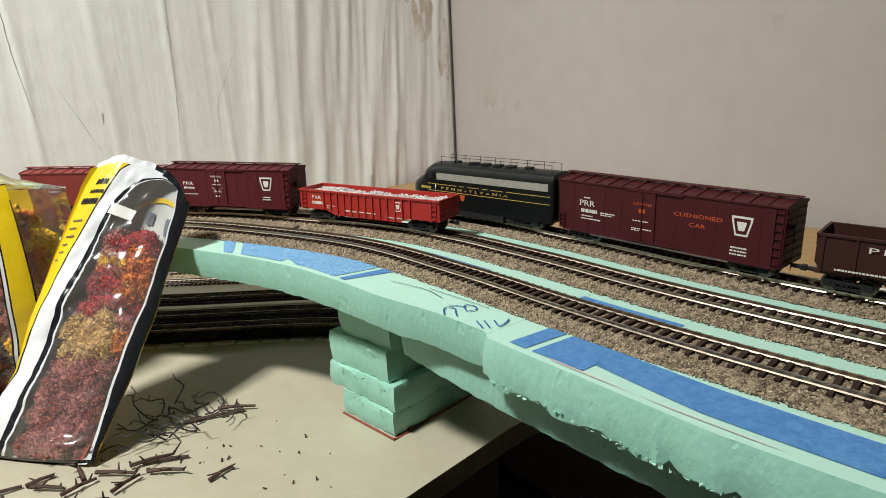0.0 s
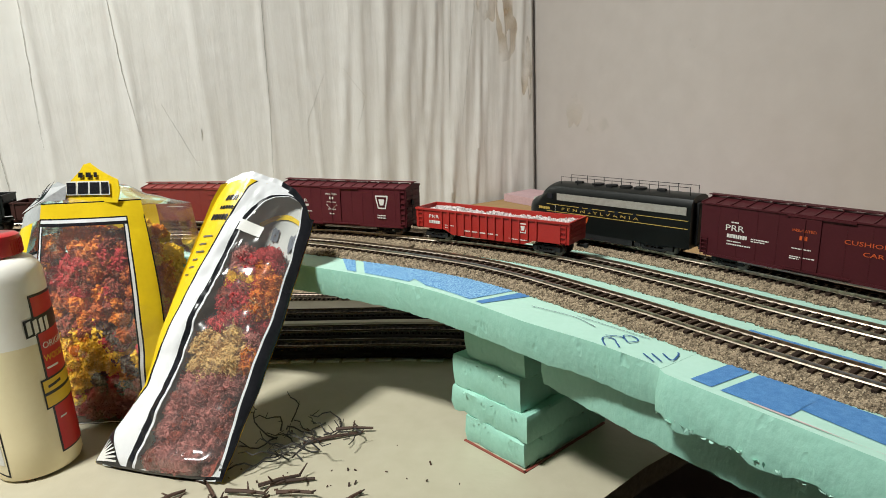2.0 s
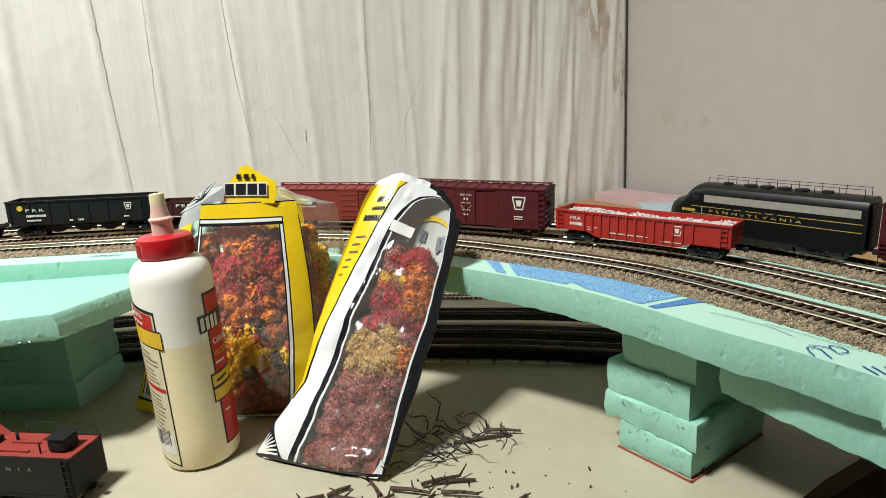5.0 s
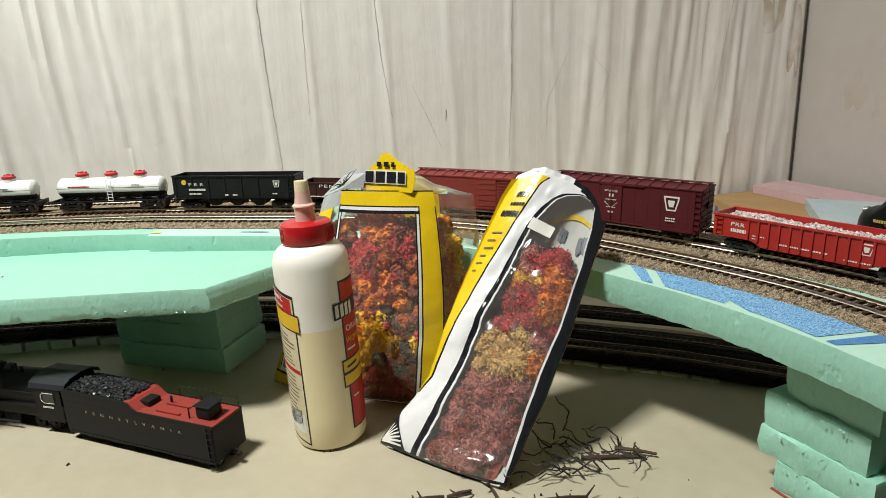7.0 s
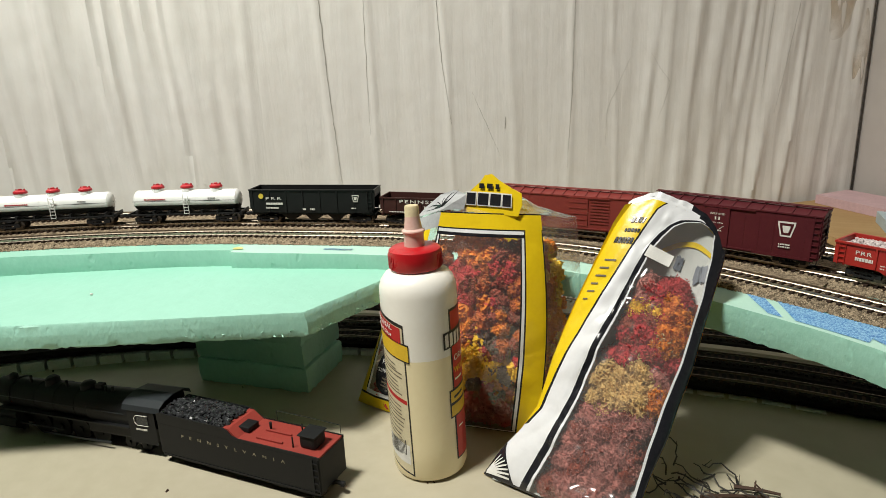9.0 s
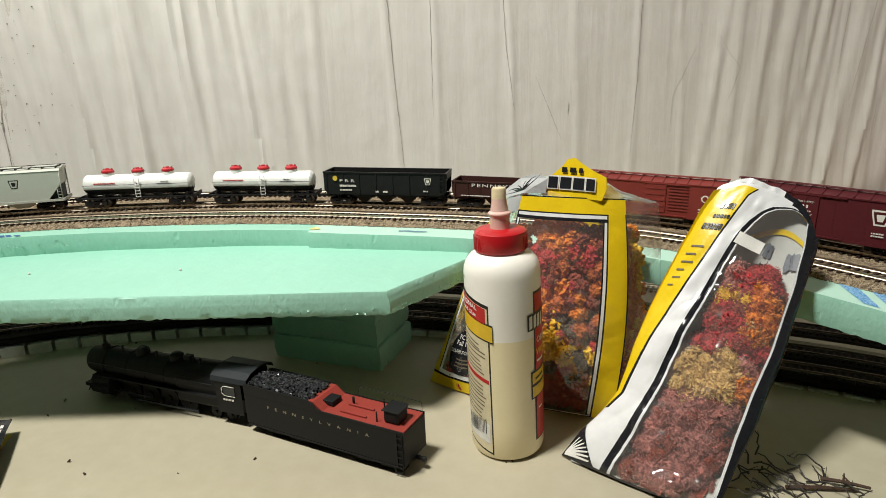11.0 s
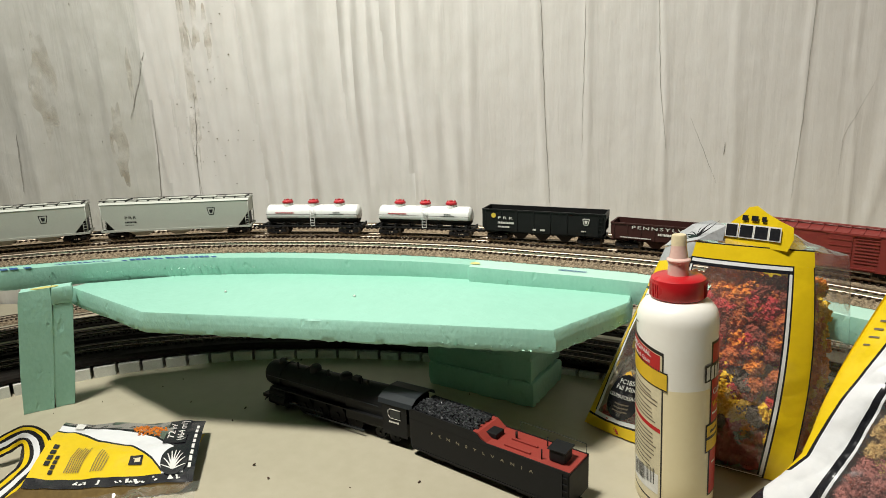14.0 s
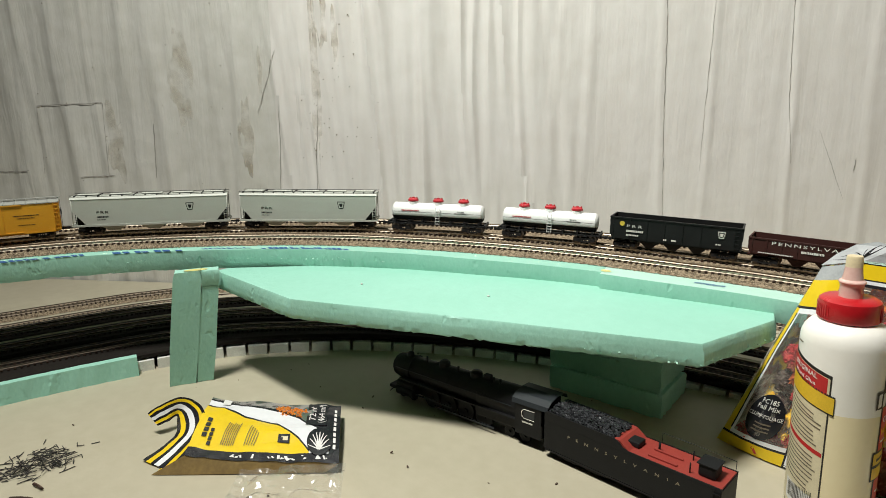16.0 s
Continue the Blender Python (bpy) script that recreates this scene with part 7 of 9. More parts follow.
def glue_bottle(x, y):
    root = thing("glue_bottle", "half-full white plastic glue bottle with red cap", "glue bottle", Matrix.Translation((x, y, 0)) @ Matrix.Rotation(math.radians(-1.5), 4, "Y"))
    R = 0.0335
    bm = bmesh.new()
    lathe(bm, [(r_, z_ * 1.082) for r_, z_ in ((0.001, 0.0015), (R * 0.86, 0.0008), (R * 0.95, 0.002), (R, 0.006), (R, 0.03), (R, 0.06), (R, 0.107), (R, 0.108))], 56, 1)
    lathe(bm, [(r_, z_ * 1.082) for r_, z_ in ((R, 0.108), (R, 0.13), (R, 0.158), (R * 0.985, 0.163), (R * 0.93, 0.168), (R * 0.82, 0.1725), (R * 0.68, 0.1750), (0.0205, 0.1760), (0.0195, 0.179))], 56, 0)
    part("bottle_body", bm, [M_BOTTLE, M_GLUE], root)
    bm = bmesh.new()
    lathe(bm, [(0.0222, 0.1910), (0.0228, 0.1920), (0.0228, 0.2035), (0.0222, 0.2070), (0.0195, 0.2090), (0.010, 0.2096)], 56)
    cap = part("cap", bm, M_CAP, root, "glossy red screw cap")
    for i in range(56):
        a = 2 * math.pi * i / 56
        bm = bmesh.new()
        add_box(bm, -0.0004, -0.0004, 0.1922, 0.0004, 0.0004, 0.2040, 0, Matrix.Translation((0.0229 * math.cos(a), 0.0229 * math.sin(a), 0)) @ Matrix.Rotation(a, 4, "Z"))
        if i < 40:
            part("grip_ridge", bm, M_CAP, cap)
        else:
            bm.free()
    bm = bmesh.new()
    lathe(bm, [(r_, 0.2094 + (z_ - 0.1948) * 0.75) for r_, z_ in ((0.0088, 0.1948), (0.0085, 0.2060), (0.0090, 0.2100), (0.0100, 0.2118), (0.0098, 0.2130), (0.0078, 0.2150), (0.0068, 0.2220), (0.0062, 0.2300))], 32)
    part("nozzle", bm, M_NOZZLE, root, "pinkish clear plastic nozzle")
    bm = bmesh.new()
    lathe(bm, [(r_, 0.2094 + (z_ - 0.1948) * 0.75) for r_, z_ in ((0.0061, 0.2240), (0.0064, 0.2245), (0.0060, 0.2395), (0.0055, 0.2410), (0.001, 0.2412))], 28)
    part("nozzle_tip", bm, M_TIP, root, "yellowed glue-stained tip")
    # back text panel, then the front brand panel: plain shapes and bars only
    b0, b1 = -156, -78
    bottle_patch(root, "back_label", M_LABBLK, b0, b1 - 3, 0.018, 0.150, 0.0002, tilt=-0.012)
    bottle_patch(root, "back_label", M_LABCREAM, b0, b1 - 5, 0.020, 0.1475, 0.0004, tilt=-0.012)
    bottle_patch(root, "label_panel", M_LABRED, b0, b1 - 8, 0.134, 0.1475, 0.0006, tilt=-0.012)
    bottle_patch(root, "label_panel", M_LABBLK, b0, b1 + 3, 0.1185, 0.134, 0.0006, tilt=-0.012)
    bottle_patch(root, "label_panel", M_LABYEL, b0, b1 + 2, 0.1198, 0.1328, 0.0008, tilt=-0.012)
    bottle_patch(root, "label_panel", M_LABRED, b0, b1 - 6, 0.0825, 0.0860, 0.0006, tilt=-0.012)
    r = random.Random(2)
    for z in [0.114 - 0.0036 * k for k in range(8)] + [0.078 - 0.0036 * k for k in range(9)]:
        bottle_patch(root, "text_bar", M_LABGREY, b0 + 4, b1 - 10 - r.uniform(0, 12), z, z + 0.0010, 0.0007, tilt=-0.0105)
    def wrapped(text, size, mat, angle, z, width, proud, slope=0.0):
        ob = lettering(text, size, mat, root, 0, 0, 0, width)
        for vert in ob.data.vertices:
            q = vert.co.copy()
            a = math.radians(angle) + q.x / R
            vert.co = Vector(((R + proud - q.y) * math.cos(a), (R + proud - q.y) * math.sin(a), z + q.z + slope * q.x))
    wrapped("ORIGINAL", 0.0062, M_LABWHITE, b0 + 34, 0.1490, 0.026, 0.0011, -0.22)
    wrapped("Wood Glue", 0.0050, M_LABWHITE, b0 + 34, 0.1425, 0.024, 0.0011, -0.22)
    bottle_patch(root, "label_panel", M_LABWHITE, b0 + 18, b1 - 8, 0.0225, 0.040, 0.0006, tilt=-0.006)
    for k in range(16):
        bottle_patch(root, "code_bar", M_LABBLK, b0 + 24 + 2.6 * k, b0 + 24 + 2.6 * k + r.choice((0.7, 1.2)), 0.025, 0.0385, 0.0009)
    f0, f1 = -10, 70
    bottle_patch(root, "front_label", M_LABBLK, f0, f1, 0.015, 0.146, 0.0002, tilt=0.0)
    bottle_patch(root, "front_label", M_LABRED, f0 + 3, f1, 0.0165, 0.144, 0.0004)
    bottle_patch(root, "brand_panel", M_LABBLK, f0 - 13, f1, 0.114, 0.128, 0.0006, tilt=0.004)
    for k in range(4):
        bottle_patch(root, "brand_shape", M_LABWHITE, f0 - 10 + 9 * k, f0 - 4 + 9 * k, 0.1155, 0.1262, 0.0009, tilt=0.001)
    wrapped("ORIGINAL", 0.0080, M_LABWHITE, f0 + 36, 0.1130, 0.036, 0.0008)
    wrapped("WOOD GLUE", 0.0080, M_LABYEL, f0 + 38, 0.1020, 0.040, 0.0008)
    bottle_patch(root, "text_bar", M_LABWHITE, f0 + 5, f0 + 26, 0.0855, 0.0872, 0.0006)
    bottle_patch(root, "label_panel", M_LABBLK, f0 - 8, f1, 0.054, 0.0785, 0.0005, tilt=0.003)
    bottle_patch(root, "label_panel", M_LABYEL, f0 - 6, f1, 0.0675, 0.0770, 0.0008, tilt=0.003)
    bottle_patch(root, "label_panel", M_LABYEL, f0 - 6, f1, 0.0555, 0.0650, 0.0008, tilt=0.003)
    bottle_patch(root, "text_bar", M_LABBLK, f0, f0 + 22, 0.0705, 0.0728, 0.0010, tilt=0.002)
    bottle_patch(root, "text_bar", M_LABWHITE, f0 + 8, f0 + 20, 0.043, 0.0445, 0.0006)
    bottle_patch(root, "ink_line", M_LABGREY, -150, -132, 0.156, 0.1572, 0.0002)


glue_bottle(-0.604, 0.699)

# ---------------------------------------------------------------- foliage bags
M_YELBAG = material("yellow_bag_print", (0.80, 0.57, 0.015), 0.32, second=(0.74, 0.51, 0.012), scale=30, bump=0.0012, bump_scale=60)
M_WHITEBAG = material("white_bag_print", (0.78, 0.79, 0.80), 0.32, second=(0.72, 0.73, 0.75), scale=20, bump=0.0012, bump_scale=60)
M_BLACKBAG = material("black_bag_print", (0.012, 0.013, 0.016), 0.25, second=(0.02, 0.02, 0.024), scale=30, bump=0.0010, bump_scale=80)
M_GREYBAG = material("silver_logo_print", (0.42, 0.43, 0.44), 0.35, second=(0.30, 0.31, 0.32), scale=60)


def film(name, tint, strength, veil=0.06):
    """Clear crinkled bag film: mostly see-through, with sharp highlights."""
    m = bpy.data.materials.new(name)
    m.use_nodes = True
    n, l = m.node_tree.nodes, m.node_tree.links
    out = n["Material Output"]
    n.remove(n["Principled BSDF"])
    tr, gl, mx, fr = n.new("ShaderNodeBsdfTransparent"), n.new("ShaderNodeBsdfGlossy"), n.new("ShaderNodeMixShader"), n.new("ShaderNodeFresnel")
    tr.inputs[0].default_value = (*tint, 1)
    gl.inputs["Roughness"].default_value = 0.13
    fr.inputs[0].default_value = 1.45
    nz, bp, tc, mu = n.new("ShaderNodeTexNoise"), n.new("ShaderNodeBump"), n.new("ShaderNodeTexCoord"), n.new("ShaderNodeMath")
    nz.inputs["Scale"].default_value, nz.inputs["Detail"].default_value = 21, 2.0
    bp.inputs["Distance"].default_value, bp.inputs["Strength"].default_value = 0.011, 1.0
    l.new(tc.outputs["Object"], nz.inputs["Vector"])
    l.new(nz.outputs["Fac"], bp.inputs["Height"])
    l.new(bp.outputs[0], gl.inputs["Normal"])
    mu.operation = "MULTIPLY_ADD"
    mu.inputs[1].default_value, mu.inputs[2].default_value = strength, 0.03
    l.new(fr.outputs[0], mu.inputs[0])
    l.new(mu.outputs[0], mx.inputs[0])
    l.new(tr.outputs[0], mx.inputs[1])
    l.new(gl.outputs[0], mx.inputs[2])
    df, mv = n.new("ShaderNodeBsdfDiffuse"), n.new("ShaderNodeMixShader")
    df.inputs[0].default_value = (0.85, 0.83, 0.80, 1)
    mv.inputs[0].default_value = veil
    l.new(mx.outputs[0], mv.inputs[1])
    l.new(df.outputs[0], mv.inputs[2])
    l.new(mv.outputs[0], out.inputs[0])
    return m


M_FILM = film("clear_film", (0.94, 0.935, 0.93), 1.7, 0.055)


def foliage_material(name, colour, second):
    return material(name, colour, 0.9, second=second, scale=70, mix=0.5, island=0.13, bump=0.0006, bump_scale=900)


LEAF = {"red": foliage_material("red_foliage", (0.62, 0.055, 0.055), (0.46, 0.035, 0.04)), "orange": foliage_material("orange_foliage", (0.84, 0.29, 0.03), (0.72, 0.20, 0.02)),
        "yellow": foliage_material("yellow_foliage", (0.95, 0.64, 0.05), (0.86, 0.50, 0.03)), "brown": foliage_material("brown_foliage", (0.36, 0.075, 0.04), (0.25, 0.05, 0.03)),
        "tan": foliage_material("tan_foliage", (0.74, 0.51, 0.20), (0.60, 0.39, 0.14)), "plum": foliage_material("plum_foliage", (0.50, 0.19, 0.155), (0.42, 0.15, 0.125)),
        "rust": foliage_material("rust_foliage", (0.60, 0.16, 0.035), (0.48, 0.11, 0.025)), "grey": foliage_material("grey_foliage", (0.13, 0.09, 0.07), (0.08, 0.06, 0.05))}


def pieces(parent, kind, mats, seed):
    """A few shared meshes of each foliage colour, set down many times: kind 'fibre' is a wiry tangle, 'crumb' a lump of crumbs."""
    shared = {}
    for ci, (colour, mat) in enumerate(sorted(mats.items())):
        for variant in range(4):
            r = random.Random(seed + 17 * ci + variant)
            vl, fl = [], []
            # lumpy heart, so that nothing shows through
            heart = 0.86 if kind == "fibre" else 0.84
            for j in range(9):
                for i in range(14):
                    th, ph = math.pi * (j + 0.5) / 9, 2 * math.pi * i / 14
                    d = Vector((math.sin(th) * math.cos(ph), math.sin(th) * math.sin(ph), math.cos(th)))
                    vl.append(tuple(d * heart * (1.0 + 0.35 * noise.noise((d.x * 2.2, d.y * 2.2, d.z * 2.2 + 5 * variant + ci)) + 0.16 * noise.noise(d * 6))))
                    if j:
                        fl.append((14 * j + i, 14 * j + (i + 1) % 14, 14 * (j - 1) + (i + 1) % 14, 14 * (j - 1) + i))
            for _ in range(430 if kind == "fibre" else 190):
                d = Vector((r.gauss(0, 1), r.gauss(0, 1), r.gauss(0, 1))).normalized()
                lump = 1.0 + 0.35 * noise.noise((d.x * 2.2, d.y * 2.2, d.z * 2.2 + 5 * variant + ci))
                c = d * lump * (r.uniform(0.80, 1.04) if kind == "fibre" else r.uniform(0.74, 0.92))
                b = len(vl)
                if kind == "fibre":
                    t = (Vector((r.gauss(0, 1), r.gauss(0, 1), r.gauss(0, 1))) + d * 0.6).normalized()
                    u = t.orthogonal().normalized()
                    v = t.cross(u)
                    ln, w = r.uniform(0.12, 0.34), r.uniform(0.030, 0.050)
                    bend = u * r.uniform(-0.10, 0.10)
                    for q, off in ((-0.5, Vector()), (0.0, bend), (0.5, Vector())):
                        p = c + t * ln * q + off
                        for a in (0, 2.1, 4.2):
                            vl.append(tuple(p + (u * math.cos(a) + v * math.sin(a)) * w))
                    for k in (0, 3):
                        for i in range(3):
                            fl.append((b + k + i, b + k + (i + 1) % 3, b + k + 3 + (i + 1) % 3, b + k + 3 + i))
                else:
                    k = r.uniform(0.11, 0.23)
                    e = Euler((r.uniform(0, 6), r.uniform(0, 6), r.uniform(0, 6))).to_matrix()
                    for v in ((1, 0, 0), (-1, 0, 0), (0, 1, 0), (0, -1, 0), (0, 0, 1), (0, 0, -1)):
                        vl.append(tuple(c + e @ (Vector(v) * k * r.uniform(0.6, 1.3))))
                    for f in ((0, 2, 4), (2, 1, 4), (1, 3, 4), (3, 0, 4), (2, 0, 5), (1, 2, 5), (3, 1, 5), (0, 3, 5)):
                        fl.append(tuple(b + i for i in f))
            me = bpy.data.meshes.new("foliage_" + kind)
            me.from_pydata(vl, [], fl)
            me.materials.append(mat)
            shared[colour, variant] = me
    return shared


def lump(parent, shared, colour, c, size, r):
    ob = new("foliage_clump", shared[colour, r.randrange(4)])
    ob.parent = parent
    ob.matrix_local = Matrix.Translation(c) @ Euler((r.uniform(0, 6), r.uniform(0, 6), r.uniform(0, 6))).to_matrix().to_4x4() @ Matrix.Diagonal((size, size, size * r.uniform(0.75, 1.1), 1))
    return ob


FIBRES = pieces(None, "fibre", LEAF, 300)
CRUMBS = pieces(None, "crumb", LEAF, 800)


def panel(parent, surface, zone, mats, nu, nv):
    """Builds the cells of a surface(u, v) whose zone(u, v) is each key of mats as one part each."""
    cells = {}
    for j in range(nv):
        for i in range(nu):
            k = zone((i + 0.5) / nu, (j + 0.5) / nv)
            if k:
                cells.setdefault(k, []).append((i, j))
    for k, lst in cells.items():
        verts, vl, fl = {}, [], []
        for i, j in lst:
            ids = []
            for a, b in ((i, j), (i + 1, j), (i + 1, j + 1), (i, j + 1)):
                if (a, b) not in verts:
                    verts[a, b] = len(vl)
                    vl.append(tuple(surface(a / nu, b / nv)))
                ids.append(verts[a, b])
            fl.append(ids)
        sheet(parent, k, vl, fl, mats[k])


def sheet(parent, name, vl, fl, mat):
    me = bpy.data.meshes.new(name)
    me.from_pydata(vl, [], fl)
    me.materials.append(mat)
    for p in me.polygons:
        p.use_smooth = True
    ob = new(name, me)
    ob.parent = parent
    if mat is M_FILM:
        ob.visible_shadow = False
    return ob


def bands(parent, surface, cuts, names, mats, nv, v0=0.0, v1=1.0):
    """Printed bands side by side over a surface(u, v): cuts(v) gives their edges, so that each edge is one smooth line."""
    for k, name in enumerate(names):
        n = 44 if mats[name] is M_FILM else 14
        vl, fl = [], []
        for j in range(nv + 1):
            v = v0 + (v1 - v0) * j / nv
            c = cuts(v)
            for i in range(n + 1):
                vl.append(tuple(surface(c[k] + (c[k + 1] - c[k]) * i / n, v)))
        for j in range(nv):
            cj = cuts(v0 + (v1 - v0) * (j + 0.5) / nv)
            if cj[k + 1] - cj[k] < 1e-4:
                continue
            for i in range(n):
                a = j * (n + 1) + i
                fl.append((a, a + 1, a + n + 2, a + n + 1))
        if fl:
            sheet(parent, name, vl, fl, mats[name])


def ribbon(parent, name, surface, path, half, mat, lift, taper=0.0):
    """A thin printed stroke along (u, v) points, lifted a hair off a surface."""
    vl, fl = [], []
    for i, (u, v) in enumerate(path):
        a, b = path[max(0, i - 1)], path[min(len(path) - 1, i + 1)]
        du, dv = b[0] - a[0], b[1] - a[1]
        ln = math.hypot(du, dv) or 1
        h = half * (1 - taper * i / len(path))
        for s in (-1, 1):
            vl.append(tuple(Vector(surface(u - s * h * dv / ln, v + s * h * du / ln)) + lift))
    for i in range(len(path) - 1):
        fl.append((2 * i, 2 * i + 1, 2 * i + 3, 2 * i + 2))
    return sheet(parent, name, vl, fl, mat)


BAGMATS = {"yellow_print": M_YELBAG, "white_print": M_WHITEBAG, "black_print": M_BLACKBAG, "window_film": M_FILM, "logo_print": M_GREYBAG}
M_TREEPRINT = material("blue_grey_tree_print", (0.10, 0.12, 0.15), 0.4, second=(0.20, 0.22, 0.26), scale=160)
M_INSIDE = material("pale_bag_inside", (0.56, 0.58, 0.55), 0.5, second=(0.48, 0.50, 0.47), scale=30)


def leaning_bag():
    root = thing("foliage_bag", "leaning clear bag of fine autumn foliage, yellow and white print", "foliage bag")
    BL, BR, TL, TR = Vector((-0.552, 0.704, 0.002)), Vector((-0.412, 0.694, 0.003)), Vector((-0.442, 0.829, 0.239)), Vector((-0.384, 0.856, 0.217))
    out = (BR - BL).cross(TL - BL).normalized()
    if out.y > 0:
        out = -out

    LEFT = ([0, 0.1, 0.18, 0.26, 0.34, 0.42, 0.55, 0.72, 0.90, 1.0], [0.0, 0.02, 0.07, 0.085, 0.04, -0.02, -0.10, -0.19, -0.29, -0.30])
    RIGHT = ([0, 0.17, 0.29, 0.45, 0.60, 0.73, 0.88, 1.0], [0.95, 0.985, 1.01, 1.035, 1.045, 1.045, 1.05, 1.04])

    def span(v):
        v = min(1.0, max(0.0, v))
        return float(np.interp(v, *LEFT)), float(np.interp(v, *RIGHT)) + 0.012 * noise.noise((v * 9, 5, 5))

    def face(u, v, side=1.0):
        lo_, hi_ = span(v)
        u = lo_ + (hi_ - lo_) * u
        top_ = min(1.0, max(0.0, (v - 0.80) / 0.2))
        v -= top_ * top_ * float(np.interp(u, [-0.3, -0.2, 0.0, 0.4, 0.7, 0.85, 0.94, 1.0], [0.050, 0.026, 0.0, 0.006, 0.028, 0.058, 0.090, 0.125]))
        p = (BL * (1 - u) + BR * u) * (1 - v) + (TL * (1 - u) + TR * u) * v
        uu, vv = min(1.0, max(0.0, (u - lo_) / (hi_ - lo_))), min(1.0, max(0.0, v))
        belly = math.sin(math.pi * uu) ** 0.55 * (math.sin(math.pi * vv ** 0.75) ** 0.5)
        fold = noise.noise((u * 2.6 + v * 1.5, v * 5.5, 3.0 * side))
        crumple = 0.0042 * fold + 0.0016 * noise.noise((u * 9, v * 15, 6.0 * side)) + 0.0034 * (abs(noise.noise((u * 4 - v * 3, v * 7, 9.0 * side))) - 0.2)
        seam = math.exp(-((u - 0.33) / 0.07) ** 2) * 0.0022 * (abs(noise.noise((u * 14 + v * 9, v * 24, 2.0))) - 0.2)
        # the pocket at the foot that catches the light
        pocket = 0.007 * math.exp(-((u - 0.66) / 0.20) ** 2 - ((v - 0.055) / 0.030) ** 2)
        sag = Vector((0, 0, -0.004 * (1 - v) * math.sin(math.pi * uu)))
        wide = -0.028 * max(0.0, 0.10 - u) ** 1.2 * (1 if side > 0 else 0.4)
        bulge = 0.016 * belly + 0.001 + seam + pocket if side > 0 else -0.022 * belly
        q = p + out * (bulge + wide + crumple * (0.12 + 0.88 * belly)) + sag
        q.z = max(q.z, 0.0012)
        return q

    def across(u, v):
        """The share of the width at a distance across the front."""
        lo_, hi_ = span(v)
        return (u - lo_) / (hi_ - lo_)

    def on_face(u, v):
        return face(across(u, v), v)

    def cuts(v):
        lo_, hi_ = span(v)
        yl = max(lo_, float(np.interp(v, [0, 0.14, 0.20, 0.26, 0.34, 0.45, 0.71, 0.84, 0.96, 1], [0.0, 0.02, 0.085, 0.125, 0.105, 0.085, 0.093, 0.10, 0.12, 0.20])))
        wl = float(np.interp(v, [0, 0.10, 0.18, 0.33, 0.5, 0.61, 0.73, 0.83, 0.88, 0.92, 0.95, 0.972, 0.988, 1], [0.27, 0.285, 0.295, 0.30, 0.278, 0.275, 0.265, 0.265, 0.30, 0.36, 0.46, 0.60, 0.74, 0.80])) + 0.004 * noise.noise((v * 9, 3, 3))
        thin = 0.022 if yl > lo_ + 0.01 else 0.0
        r_in = float(np.interp(v, [0, 0.07, 0.23, 0.4, 0.57, 0.73, 0.86, 0.95, 1], [0.915, 0.925, 0.92, 0.94, 0.955, 0.955, 0.92, 0.88, 0.87])) + 0.012 * noise.noise((v * 7, 1, 1))
        c = [lo_, yl, yl + thin, wl, min(r_in, wl + 0.048), min(r_in, wl + 0.066), r_in, r_in + 0.015, hi_]
        return [(a - lo_) / (hi_ - lo_) for a in c]
    bands(root, face, cuts, ("yellow_print", "black_print", "white_print", "black_print", "white_print", "window_film", "white_print", "black_print"), BAGMATS, 150, 0.014, 0.988)
    bands(root, face, lambda v: [0.0, 1.0], ("black_print",), BAGMATS, 2, 0.0, 0.014)
    bands(root, face, lambda v: [0.0, 0.62, 0.70, 0.84, 1.0], ("white_print", "white_print", "black_print", "black_print"), BAGMATS, 3, 0.988, 1.0)
    # back: yellow print outside, pale inside with printed trees that show through the window
    panel(root, lambda u, v: face(u, v, -1.0), lambda u, v: "yellow_print", BAGMATS, 24, 50)
    panel(root, lambda u, v: face(u, v, -1.0) + out * 0.0025, lambda u, v: "inside_print" if 0.1 < u < 0.97 and v < 0.985 else None, {"inside_print": M_INSIDE}, 24, 50)
    inner = lambda u, v: face(u, v, -1.0)
    ribbon(root, "inside_line", inner, [(0.46 + 0.043 * i, 0.845 + 0.05 * math.sin(0.26 * i)) for i in range(11)], 0.010, M_YELBAG, out * 0.0036)
    for cu, cv, n_ in ((0.83, 0.80, 11), (0.63, 0.82, 6)):
        r = random.Random(n_)
        for _ in range(n_):
            a = r.uniform(0, 6.28)
            q = r.uniform(0.2, 1.0)
            du, dv = 0.075 * q * math.cos(a) * n_ / 11, 0.034 * q * math.sin(a) * n_ / 11
            ribbon(root, "tree_print", inner, [(cu + du * t, cv + dv * t) for t in (0.2, 0.6, 1.0)], 0.022, M_TREEPRINT, out * (0.0036 + 0.0001 * _))
    # crimped top seam
    vl, fl = [], []
    for i in range(61):
        u = i / 60
        a = face(u, 1.0)
        b = a + Vector((0.001, 0.003, 0.0032 + 0.0012 * noise.noise((u * 6, 1, 1)))) + out * 0.0006 * math.sin(i * 0.9)
        vl += [tuple(a), tuple(b)]
        if i:
            fl.append((2 * i - 2, 2 * i - 1, 2 * i + 1, 2 * i))
    sheet(root, "top_seam", vl[:2 * 37], fl[:36], M_WHITEBAG)
    sheet(root, "top_seam", vl, fl[36:], M_BLACKBAG)
